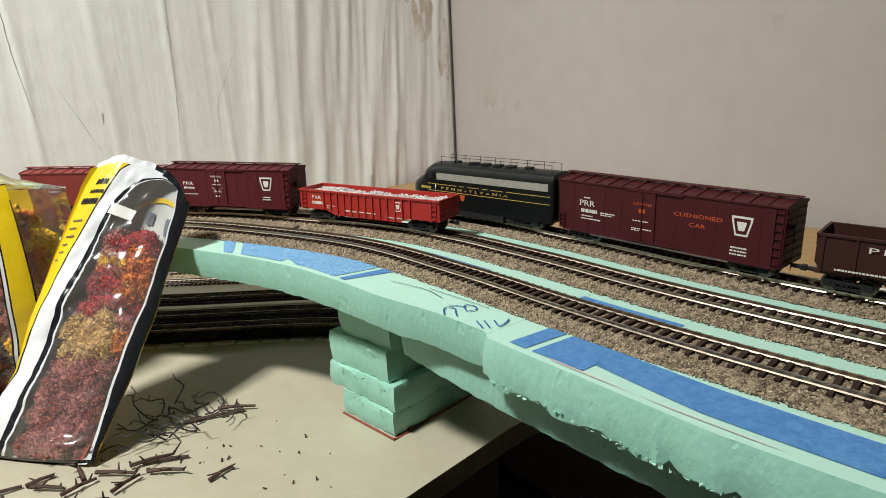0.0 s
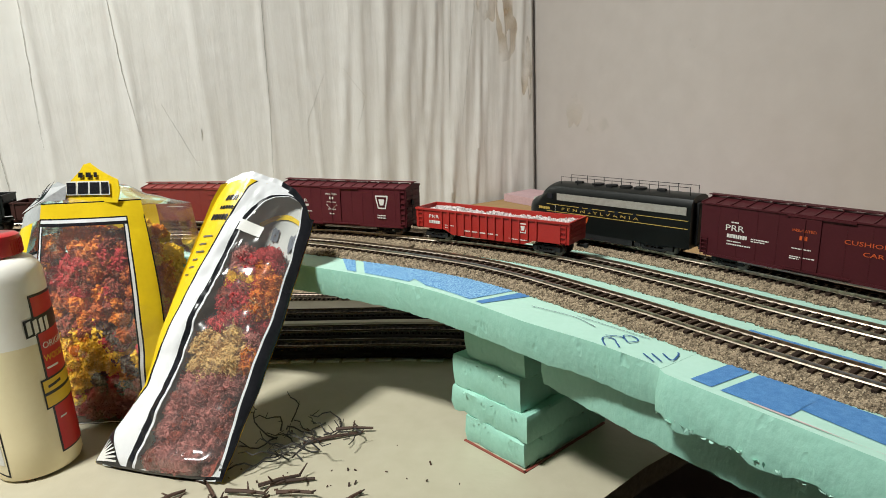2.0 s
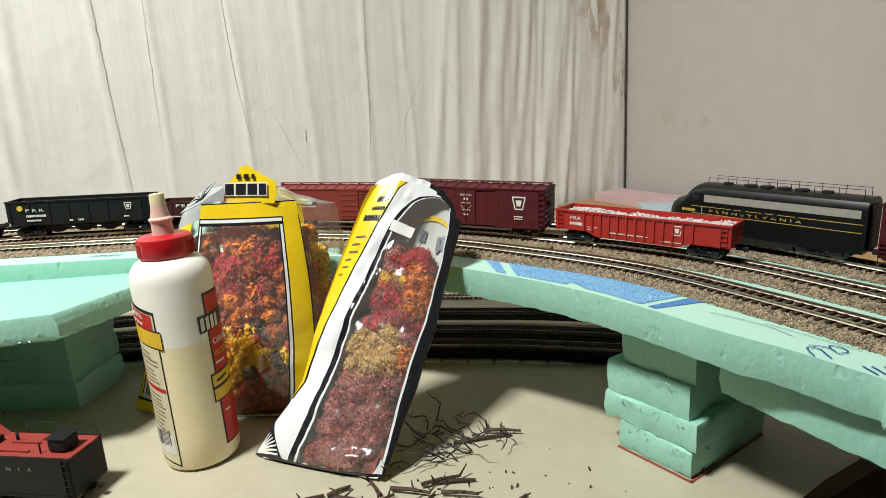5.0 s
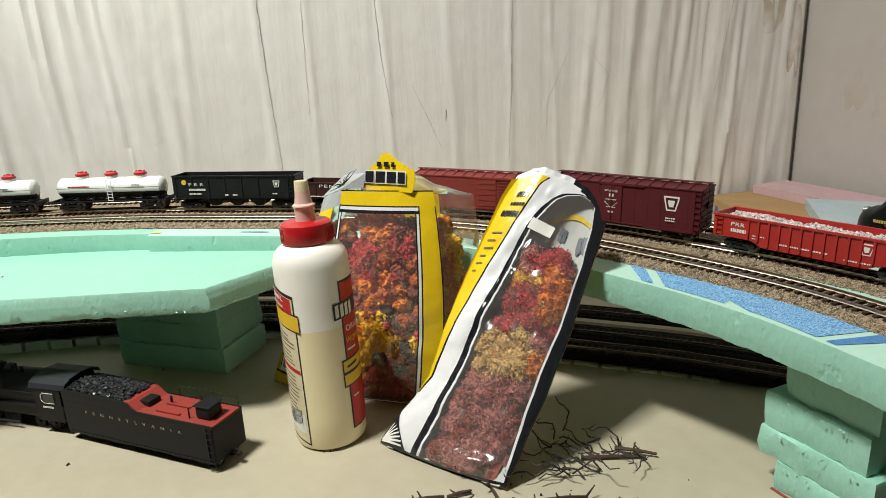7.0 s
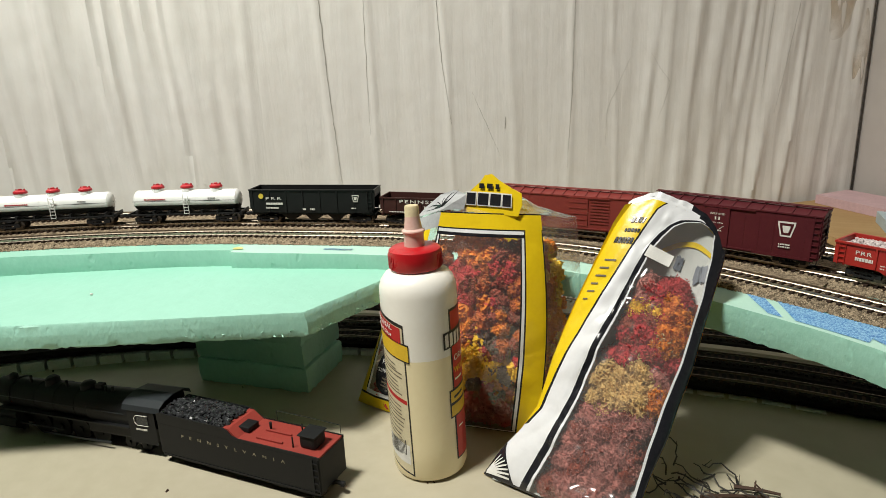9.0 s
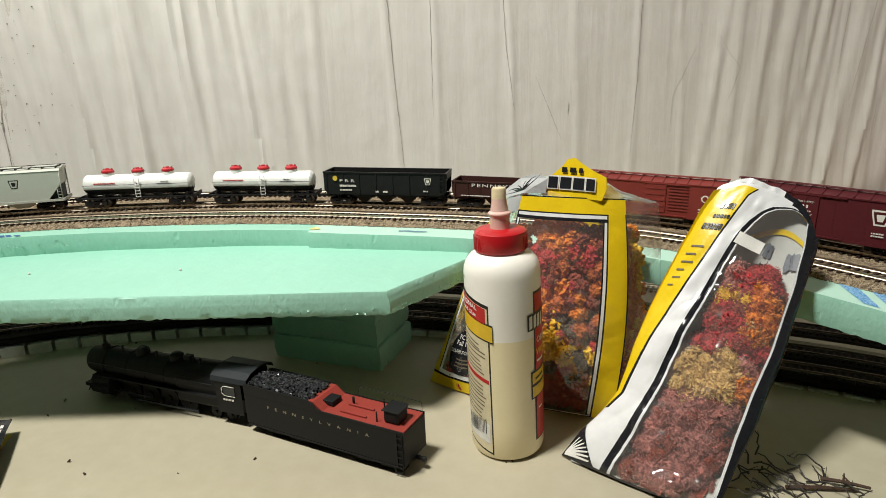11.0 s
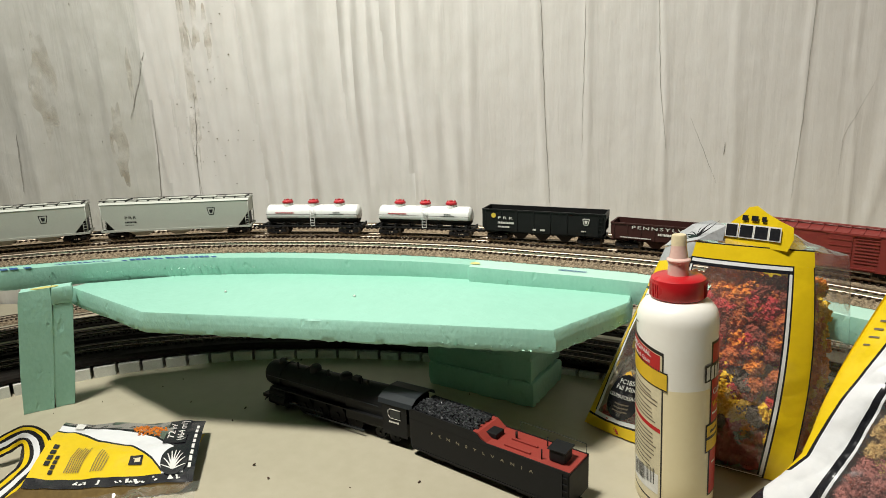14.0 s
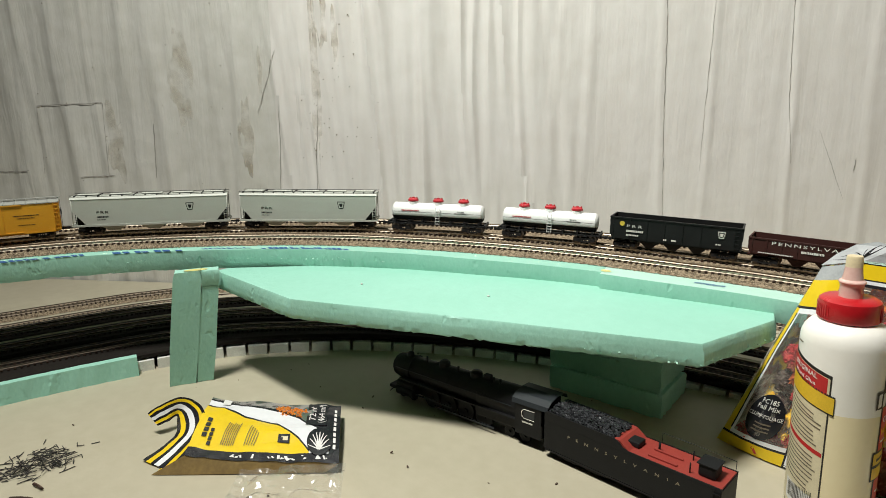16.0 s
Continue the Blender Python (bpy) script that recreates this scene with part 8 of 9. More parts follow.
    # unreadable printing on the yellow panel: a few heavy lines, then fine ones
    for k, (v0, a, b, h) in enumerate(((0.905, 0.52, 0.92, 0.0100), (0.868, 0.50, 0.94, 0.0060), (0.832, 0.36, 0.95, 0.0105), (0.762, 0.40, 0.84, 0.003), (0.735, 0.36, 0.74, 0.003), (0.708, 0.36, 0.80, 0.003), (0.681, 0.34, 0.64, 0.003), (0.654, 0.34, 0.70, 0.0026), (0.627, 0.34, 0.58, 0.0026))):
        yl = cuts(v0)[1]
        r, x = random.Random(k), a
        while x < b:
            w = r.uniform(0.05, 0.10) if h > 0.004 else b - a
            ribbon(root, "print_bar", face, [(yl * (x + w * i / 3), v0 + 0.010 * (x + w * i / 3)) for i in range(4)], h, M_BLACKBAG if h > 0.004 else M_LABGREY, out * 0.0007)
            x += w + 0.028
    # paper sticker
    ribbon(root, "price_sticker", on_face, [(0.29 + 0.048 * i, 0.824 - 0.003 * i) for i in range(7)], 0.019, M_LABWHITE, out * 0.0010)
    # logo at the lower corner: pale strokes on black
    sheet(root, "logo_patch", [tuple(face(0.002 + 0.25 * i / 8 * (1 - j / 8), 0.008 + 0.115 * j / 8) + out * 0.0005) for j in range(9) for i in range(9)], [(9 * j + i, 9 * j + i + 1, 9 * j + i + 10, 9 * j + i + 9) for j in range(8) for i in range(8)], M_BLACKBAG)
    for k in range(7):
        a0 = 0.15 + 0.21 * k
        ribbon(root, "logo_stroke", face, [(0.016 + (0.16 * t + 0.03 * t * t) * math.cos(a0) * (1 - 0.25 * math.sin(a0)), 0.014 + (0.088 * t - 0.02 * t * t) * math.sin(a0)) for t in [i / 9 for i in range(10)]], 0.0060, M_LABWHITE, out * 0.0009, 0.6)
    # foliage behind the window, in layers of colour
    r = random.Random(31)

    def colour(u, v):
        if ((u - 0.58) / 0.21) ** 2 + ((v - 0.395) / 0.080) ** 2 < 1:
            return "tan"
        if ((u - 0.84) / 0.09) ** 2 + ((v - 0.36) / 0.035) ** 2 < 1:
            return "orange"
        if v < 0.34:
            return r.choice(("plum", "plum", "plum", "plum", "brown"))
        if v < 0.47:
            return r.choice(("plum", "brown", "red", "plum"))
        if ((u - 0.50) / 0.10) ** 2 + ((v - 0.645) / 0.030) ** 2 < 1:
            return r.choice(("yellow", "tan", "yellow"))
        if u > 0.66 and 0.58 < v < 0.68:
            return r.choice(("orange", "orange", "red"))
        if 0.53 < v < 0.60 and u > 0.55:
            return r.choice(("red", "orange", "tan"))
        return r.choice(("red", "red", "red", "plum") if v > 0.62 else ("red", "red", "red", "brown"))
    for _ in range(250):
        v = r.uniform(0.015, 0.735)
        if v > 0.70 and r.random() < 0.3:
            continue
        lo_, hi_ = span(v)
        u = r.uniform(cuts(v)[5] * (hi_ - lo_) + lo_ + 0.05, 0.86)
        q = across(u, v)
        f, b = face(q, v), face(q, v, -1.0)
        thick = (f - b).length
        size = min(r.uniform(0.0080, 0.0135), thick * 0.42)
        c = f.lerp(b, min(0.85, (size * 1.10 + r.choice((0.0, 0.001, 0.003, 0.007))) / thick))
        c.z = max(c.z, size * 0.95 + 0.002)
        lump(root, FIBRES, colour(u, v), c, size, r)
    panel(root, lambda u, v: face(u, v).lerp(face(u, v, -1.0), 0.62), lambda u, v: "foliage_core" if 0.42 < u < 0.88 and 0.01 < v < 0.70 else None, {"foliage_core": LEAF["brown"]}, 20, 40)


leaning_bag()


def standing_bag():
    root = thing("foliage_bag", "upright clear bag of clumped autumn foliage, yellow print", "foliage bag")
    low = [Vector(p) for p in ((-0.737, 0.754, 0.002), (-0.667, 0.752, 0.002), (-0.534, 0.783, 0.002), (-0.522, 0.850, 0.002), (-0.725, 0.842, 0.002))]
    top = [Vector(p) for p in ((-0.668, 0.790, 0.208), (-0.630, 0.776, 0.222), (-0.534, 0.792, 0.223), (-0.520, 0.846, 0.210), (-0.655, 0.836, 0.208))]

    def wallpt(k):
        def f(u, v):
            a, b = low[k] * (1 - u) + low[(k + 1) % 5] * u, top[k] * (1 - u) + top[(k + 1) % 5] * u
            p = a * (1 - v) + b * v
            d = (low[(k + 1) % 5] - low[k]).cross(Vector((0, 0, 1))).normalized()
            uu, vv = min(1.0, max(0.0, u)), min(1.0, max(0.0, v))
            belly = math.sin(math.pi * uu) ** 0.7 * math.sin(math.pi * min(1, vv * 0.9 + 0.05)) ** 0.8
            fold = 0.0032 * noise.noise((u * 2.5 + k, v * 4.5, 2)) + 0.0012 * noise.noise((u * 8 + k, v * 13, 5)) + 0.0020 * (abs(noise.noise((u * 4 + v * 2 + k, v * 6, 8))) - 0.2)
            bow = (low[2] - low[1]).normalized() * math.sin(math.pi * vv)
            sway = [bow * 0.0, bow * -0.003, bow * 0.008, bow * 0.006, bow * 0.0]
            edge_in = sway[k] * (1 - u) + sway[(k + 1) % 5] * u
            return p + d * (0.011 * belly + fold * (0.15 + 0.85 * belly)) + edge_in
        return f

    def cuts(v):
        return [0.0, 0.014, 0.030, 0.042, 0.805, 0.817, 0.838, 0.850, 0.992, 1.0]
    front = wallpt(1)
    names = ("black_print", "white_print", "black_print", "window_film", "black_print", "white_print", "black_print", "yellow_print", "black_print")
    bands(root, front, cuts, names, BAGMATS, 120, 0.012, 0.900)
    full = {"yellow": ((0.934, 0.995),), "black": ((0.909, 0.914), (0.928, 0.934)), "white": ((0.003, 0.009), (0.914, 0.928)), "rim": ((0.0, 0.003), (0.009, 0.012), (0.900, 0.909))}
    for lo, hi in full["yellow"]:
        bands(root, front, lambda v: [0.0, 1.0], ("yellow_print",), BAGMATS, 6, lo, hi)
    for lo, hi in full["white"]:
        bands(root, front, lambda v: [0.0, 0.014, 0.838, 0.850, 0.992, 1.0], ("black_print", "white_print", "black_print", "yellow_print", "black_print"), BAGMATS, 3, lo, hi)
    for lo, hi in full["black"] + full["rim"]:
        bands(root, front, lambda v: [0.0, 0.850, 0.992, 1.0], ("black_print", "yellow_print", "black_print"), BAGMATS, 2, lo, hi)
    bands(root, front, lambda v: [0.0, 1.0], ("black_print",), BAGMATS, 2, 0.995, 1.0)
    # side panel: yellow frame, white line, clear window
    left = wallpt(0)
    bands(root, left, lambda v: [0.0, 0.10, 0.125, 0.17, 1.0], ("yellow_print", "black_print", "white_print", "window_film"), BAGMATS, 60, 0.095, 0.760)
    bands(root, left, lambda v: [0.0, 1.0], ("yellow_print",), BAGMATS, 4, 0.0, 0.060)
    bands(root, left, lambda v: [0.0, 1.0], ("black_print",), BAGMATS, 2, 0.060, 0.072)
    bands(root, left, lambda v: [0.0, 0.12, 1.0], ("yellow_print", "white_print"), BAGMATS, 2, 0.072, 0.095)
    bands(root, left, lambda v: [0.0, 0.12, 1.0], ("yellow_print", "white_print"), BAGMATS, 2, 0.760, 0.785)
    bands(root, left, lambda v: [0.0, 1.0], ("black_print",), BAGMATS, 2, 0.785, 0.797)
    bands(root, left, lambda v: [0.0, 0.78, 1.0], ("yellow_print", "window_film"), BAGMATS, 8, 0.797, 0.93)
    bands(root, left, lambda v: [0.0, 1.0], ("logo_print",), BAGMATS, 5, 0.93, 1.0)
    out0 = (low[1] - low[0]).cross(Vector((0, 0, 1))).normalized()
    vl = [tuple(left(0.56, 0.22) + out0 * 0.0005)]
    fl = []
    for i in range(33):
        a = 2 * math.pi * i / 32
        vl.append(tuple(left(0.56 + 0.30 * math.cos(a), 0.22 + 0.125 * math.sin(a)) + out0 * 0.0005))
    for i in range(1, 33):
        fl.append((0, i, i + 1))
    sheet(root, "oval_label", vl, fl, M_BLACKBAG)
    for text, v, w in (("FC185", 0.305, 0.018), ("Fall Mix", 0.272, 0.024), ("CLUMP-FOLIAGE", 0.225, 0.036)):
        ob = lettering(text, 0.0075 if v > 0.25 else 0.006, M_LABWHITE, root, 0, 0, 0, w)
        for vert in ob.data.vertices:
            q = vert.co.copy()
            span = (low[1] - low[0]).length * (1 - v) + (top[1] - top[0]).length * v
            vert.co = left(0.56 + q.x / span, v + q.z / 0.212) + out0 * (0.0009 - q.y)
    for k in range(3):
        ribbon(root, "print_bar", left, [(0.42 + 0.28 * i / 5, 0.185 - 0.020 * k) for i in range(6)], 0.004, M_LABGREY, out0 * 0.0009)
    panel(root, wallpt(2), lambda u, v: "window_film", BAGMATS, 30, 60)
    panel(root, wallpt(3), lambda u, v: "yellow_print" if 0.3 < u < 0.8 else "window_film", BAGMATS, 30, 40)
    panel(root, wallpt(4), lambda u, v: "window_film", BAGMATS, 20, 40)
    # top gusset: clear film drawn up to a yellow torn header
    ridge = [Vector((-0.640, 0.806, 0.230)), Vector((-0.610, 0.802, 0.238)), Vector((-0.560, 0.808, 0.234)), Vector((-0.540, 0.820, 0.222))]
    bm = bmesh.new()
    f = [bm.verts.new(p) for p in (top[0], top[1], top[2], top[3], top[4])]
    g = [bm.verts.new(p) for p in ridge]
    for q in ((f[0], f[1], g[1], g[0]), (f[1], f[2], g[2], g[1]), (f[2], f[3], g[3], g[2]), (f[4], f[0], g[0]), (f[3], f[4], g[0], g[1]), (f[3], g[1], g[2], g[3])):
        bm.faces.new(q)
    bmesh.ops.subdivide_edges(bm, edges=bm.edges[:], cuts=5, use_grid_fill=True)
    for v in bm.verts:
        v.co += Vector((0, 0, 0.0022 * noise.noise(v.co * 60)))
    for q in bm.faces:
        q.smooth = True
    part("top_film", bm, M_FILM, root).visible_shadow = False
    # torn pointed header flap, gently curled
    outline = [(-0.614, 0.221), (-0.600, 0.2215), (-0.576, 0.2215), (-0.553, 0.221), (-0.549, 0.232), (-0.550, 0.2420), (-0.562, 0.2465), (-0.574, 0.2520), (-0.583, 0.2575), (-0.590, 0.2560), (-0.594, 0.2500), (-0.603, 0.2420), (-0.611, 0.2330)]

    def flap_at(x, z):
        k = (z - 0.221) / 0.036
        return Vector((x, 0.7845 + 0.004 * k + 0.0035 * math.sin((x + 0.614) * 55) * k, z))
    bm = bmesh.new()
    fr = [bm.verts.new(flap_at(x, z)) for x, z in outline]
    bk = [bm.verts.new(flap_at(x, z) + Vector((0, 0.0006, 0))) for x, z in outline]
    bm.faces.new(fr)
    bm.faces.new(list(reversed(bk)))
    for i in range(len(fr)):
        bm.faces.new((fr[i], fr[(i + 1) % len(fr)], bk[(i + 1) % len(fr)], bk[i]))
    bmesh.ops.triangulate(bm, faces=bm.faces[:])
    part("header_flap", bm, M_YELBAG, root, "torn yellow header flap")

    def shape(x0, x1, z0, z1, mat, lift):
        bm = bmesh.new()
        n = max(1, int((x1 - x0) / 0.003))
        rows = [[bm.verts.new(flap_at(x0 + (x1 - x0) * i / n, z) + Vector((0, -lift, 0))) for z in (z0, z1)] for i in range(n + 1)]
        for p, q in zip(rows, rows[1:]):
            bm.faces.new((p[0], p[1], q[1], q[0]))
        part("brand_shape", bm, mat, root)
    for x0, w in ((-0.6065, 0.0095), (-0.5945, 0.0110), (-0.5815, 0.0110), (-0.5685, 0.0085)):
        shape(x0 - 0.0009, x0 + w + 0.0009, 0.2284, 0.2411, M_LABWHITE, 0.0016)
        shape(x0, x0 + w, 0.2295, 0.2400, M_BLACKBAG, 0.0020)
    for x0, w in ((-0.594, 0.005), (-0.586, 0.006), (-0.577, 0.004)):
        shape(x0, x0 + w, 0.2445, 0.2490, M_BLACKBAG, 0.0018)
    bm = bmesh.new()
    lp = [(-0.668, 0.788, 0.210), (-0.628, 0.774, 0.224), (-0.608, 0.782, 0.224), (-0.607, 0.786, 0.238), (-0.625, 0.794, 0.240), (-0.645, 0.800, 0.233), (-0.660, 0.798, 0.221)]
    bm.faces.new([bm.verts.new(p) for p in lp])
    part("logo_panel", bm, M_GREYBAG, root)
    for k in range(9):
        bm = bmesh.new()
        rows = []
        for i in range(10):
            t = i / 9
            p = Vector((-0.630, 0.782, 0.2245)).lerp(Vector((-0.658 + 0.0062 * k, 0.793 - 0.0016 * k, 0.2155 + 0.0034 * k)), t)
            p += Vector((-0.0012, -0.0036, 0.0014 + 0.0022 * math.sin(t * 3) * (1 if k % 2 else -0.4)))
            h = 0.0011 * (1.05 - t)
            rows.append([bm.verts.new(p + Vector((0, 0, d))) for d in (-h, h)])
        for a, b in zip(rows, rows[1:]):
            bm.faces.new((a[0], a[1], b[1], b[0]))
        part("logo_stroke", bm, M_BLACKBAG, root)
    # lumps of foliage, all kept inside the film
    r = random.Random(77)
    mid_lo, mid_hi = sum(low, Vector()) / 5, sum(top, Vector()) / 5
    for _ in range(310):
        v = r.uniform(0.02, 0.86)
        a, b = r.choice(((1, r.uniform(0.05, 0.95)), (1, r.uniform(0.05, 0.95)), (1, r.uniform(0.05, 0.95)), (0, r.uniform(0.15, 0.97)), (2, r.uniform(0.05, 0.8))))
        size = r.choice((r.uniform(0.007, 0.011), r.uniform(0.010, 0.019)))
        w = wallpt(a)(b, v)
        inward = (mid_lo * (1 - v) + mid_hi * v) - w
        inward.z = 0
        c = w + inward.normalized() * (size * r.choice((1.1, 1.3, 1.8, 2.3)))
        for k in range(5):
            nrm = (low[(k + 1) % 5] - low[k]).cross(top[k] - low[k]).normalized()
            gap = -(c - low[k]).dot(nrm)
            room = size * 1.12 - (0.006 if k < 3 else 0.0)
            if gap < room:
                c -= nrm * (room - gap)
        for _k in range(2):
            q = min(1.0, max(0.0, c.z / 0.215))
            el, er = low[1] * (1 - q) + top[1] * q, low[2] * (1 - q) + top[2] * q
            c.y = max(c.y, wallpt(1)((c.x - el.x) / (er.x - el.x), q).y + size * 1.16)
            eb = low[3] * (1 - q) + top[3] * q
            c.x = min(c.x, wallpt(2)((c.y - er.y) / (eb.y - er.y), q).x - size * 1.12)
        c.z = max(c.z, size + 0.001)
        patch = noise.noise((c.x * 24, c.y * 24, c.z * 22 + 3))
        h_ = v + 0.16 * patch
        if h_ < 0.15:
            col = r.choice(("red", "red", "brown"))
        elif h_ < 0.38:
            col = r.choice(("yellow", "yellow", "yellow", "yellow", "orange", "grey"))
        elif h_ < 0.44:
            col = r.choice(("brown", "grey", "red", "brown"))
        elif h_ < 0.60:
            col = r.choice(("orange", "rust", "rust", "brown", "red"))
        elif h_ < 0.78:
            col = r.choice(("brown", "red", "red", "brown", "rust"))
        else:
            col = r.choice(("orange", "rust", "orange", "brown"))
        if a == 2:
            col = r.choice(("orange", "yellow", "orange", "orange"))
        lump(root, CRUMBS, col, c, size, r)
    bm = bmesh.new()
    cx = [low[i] * 0.55 + mid_lo * 0.45 for i in range(5)]
    ct = [(low[i] * 0.25 + top[i] * 0.75) * 0.50 + (mid_lo * 0.25 + mid_hi * 0.75) * 0.50 for i in range(5)]
    a, b = [bm.verts.new(p) for p in cx], [bm.verts.new(p) for p in ct]
    for i in range(5):
        bm.faces.new((a[i], a[(i + 1) % 5], b[(i + 1) % 5], b[i]))
    bm.faces.new(b)
    part("foliage_core", bm, LEAF["brown"], root)


standing_bag()


# ---------------------------------------------------------------- opened packet lying on the table
def open_packet():
    root = thing("open_packet", "opened yellow and white packet lying flat on the table", "packet")
    TLp, TRp, BRp, BLp = Vector((-1.143, 0.3265, 0.019)), Vector((-1.0364, 0.4437, 0.017)), Vector((-0.9371, 0.3883, 0.012)), Vector((-1.0394, 0.2648, 0.014))
    up = Vector((0, 0, 1))

    def face(u, v):
        p = (BLp * (1 - u) + BRp * u) * (1 - v) + (TLp * (1 - u) + TRp * u) * v
        p.z += 0.005 * math.sin(math.pi * min(1, max(0, v))) + 0.003 * noise.noise((u * 4, v * 4, 1)) + 0.0012 * noise.noise((u * 11, v * 9, 4)) + 0.004 * max(0, 0.25 - u) * 4
        return p

    def cuts(u):
        """Band edges across the packet, from the near edge to the far one, at u along it."""
        y1 = float(np.interp(u, [0, 0.12, 0.3, 0.55, 0.72, 0.80, 1], [0.80, 0.78, 0.66, 0.53, 0.30, 0.13, 0.12]))
        w1 = float(np.interp(u, [0, 0.25, 0.5, 0.70, 0.82, 0.92, 1], [0.93, 0.88, 0.80, 0.66, 0.50, 0.40, 0.36]))
        return [0.0, 0.11, y1, y1 + 0.03, max(w1, y1 + 0.04), max(w1, y1 + 0.04) + 0.035, 1.0]
    swap = lambda v, u: face(u, v)
    for names, lo, hi in ((("black_print", "yellow_print", "black_print", "white_print", "black_print", "window_film"), 0.0, 0.80), (("black_print", "white_print", "white_print", "white_print", "black_print", "black_print"), 0.80, 0.93), (("black_print",) * 6, 0.93, 1.0)):
        bands(root, swap, cuts, names, BAGMATS, 80 if lo == 0 else 14, lo, hi)
    # pale flecks on the dark hem along the near edge
    r = random.Random(8)
    for _ in range(17):
        u = r.uniform(0.28, 0.92)
        ribbon(root, "print_speck", face, [(u + 0.010 * i * r.uniform(0.4, 1.2), r.uniform(0.02, 0.075)) for i in range(3)], r.uniform(0.005, 0.012), M_LABWHITE, up * (0.0006 + 0.00002 * _))
    # tree logo in a dark disc
    vl, fl = [tuple(face(0.865, 0.27) + up * 0.0012)], []
    for i in range(25):
        a = 2 * math.pi * i / 24
        vl.append(tuple(face(0.865 + 0.085 * math.cos(a), 0.27 + 0.20 * math.sin(a)) + up * 0.0012))
        if i:
            fl.append((0, i, i + 1))
    sheet(root, "logo_disc", vl, fl, M_BLACKBAG)
    for k in range(9):
        a0 = 0.25 + 0.33 * k
        ribbon(root, "logo_stroke", face, [(0.865 + 0.078 * t * math.cos(a0), 0.14 + 0.30 * t * math.sin(a0) * (1 - 0.15 * t)) for t in [i / 7 for i in range(8)]], 0.006, M_LABWHITE, up * 0.0018, 0.6)
    # printing on the yellow: heavy lines, fine lines, a small badge
    for u, v0, v1, h in [(0.075, 0.26, 0.56, 0.016), (0.12, 0.16, 0.40, 0.012)]:
        n = 4
        for k in range(n):
            a, b = v0 + (v1 - v0) * k / n, v0 + (v1 - v0) * (k + 0.75) / n
            ribbon(root, "print_bar", face, [(u, a), (u, (a + b) / 2), (u, b)], h, M_BLACKBAG, up * 0.0010)
    for k in range(7):
        ribbon(root, "print_bar", face, [(0.20 + 0.014 * k + 0.02 * i / 4, 0.18 + (0.34 - 0.02 * (k % 3)) * i / 4) for i in range(5)], 0.0024, M_LABGREY, up * 0.0010)
    for k in range(5):
        ribbon(root, "print_bar", face, [(0.36 + 0.016 * k + 0.02 * i / 4, 0.18 + (0.30 - 0.03 * k) * i / 4) for i in range(5)], 0.0024, M_LABGREY, up * 0.0010)
    ribbon(root, "badge", face, [(0.58 + 0.02 * i, 0.30) for i in range(5)], 0.055, M_BLACKBAG, up * 0.0010)
    ribbon(root, "badge_mark", face, [(0.60 + 0.012 * i, 0.30) for i in range(5)], 0.024, M_LABCREAM, up * 0.0014)
    for text, u, w in (("72 in\u00b3", 0.80, 0.030), ("(464 cm\u00b3)", 0.865, 0.042)):
        ob = lettering(text, 0.0105, M_LABWHITE, root, 0, 0, 0, w)
        lu, lv = 0.155, 0.110
        for vert in ob.data.vertices:
            q = vert.co.copy()
            vert.co = face(u - q.z / lu, 0.765 + q.x / lv) + up * (0.0022 - q.y)
    ribbon(root, "text_patch", face, [(0.755 + 0.03 * i, 0.765) for i in range(6)], 0.23, M_BLACKBAG, up * 0.0009)
    ribbon(root, "paper_tag", face, [(0.10 + 0.02 * i, 0.91) for i in range(4)], 0.05, M_LABWHITE, up * 0.0016)
    for k in range(8):
        ribbon(root, "print_bar", face, [(0.965, 0.16 + 0.09 * k), (0.965, 0.19 + 0.09 * k), (0.965, 0.225 + 0.09 * k)], 0.009, M_LABWHITE, up * 0.0009)
    for i in range(14):
        lump(root, CRUMBS, "orange", face(0.54 + 0.014 * i, 0.84 - 0.035 * (i % 4)) - up * 0.0062, 0.0075, r)
    # back layer on the table; between the layers, shade painted as dull brown
    a, b, c, d = Vector((-1.052, 0.240, 0.0012)), Vector((-0.952, 0.372, 0.0012)), Vector((-1.034, 0.440, 0.0014)), Vector((-1.135, 0.318, 0.0014))
    panel(root, lambda u, v: (a * (1 - u) + b * u) * (1 - v) + (d * (1 - u) + c * u) * v + up * 0.0015 * (1 + noise.noise((u * 5, v * 5, 2))), lambda u, v: "yellow_print", BAGMATS, 20, 14)
    brown = material("shaded_packet_inside", (0.15, 0.095, 0.030), 0.7, second=(0.24, 0.16, 0.05), scale=30)
    a2, b2 = Vector((-1.052, 0.2335, 0.001)), Vector((-0.946, 0.376, 0.001))
    panel(root, lambda u, v: (a2 * (1 - u) + b2 * u).lerp(face(u, 0.005) - up * 0.0006, v), lambda u, v: "inside_wall", {"inside_wall": brown}, 30, 5)
    # striped edge bent up into a curl
    ctrl = [((-1.085, 0.2325, 0.002), (-1.045, 0.250, 0.003)), ((-1.0947, 0.2563, 0.006), (-1.060, 0.273, 0.010)), ((-1.1027, 0.2718, 0.012), (-1.0836, 0.2986, 0.0174)), ((-1.1246, 0.2786, 0.014), (-1.1106, 0.304, 0.0315)),
            ((-1.135, 0.2808, 0.016), (-1.135, 0.2892, 0.0378)), ((-1.1315, 0.2698, 0.014), (-1.141, 0.2641, 0.0318)), ((-1.1327, 0.2595, 0.012), (-1.1422, 0.2522, 0.026))]

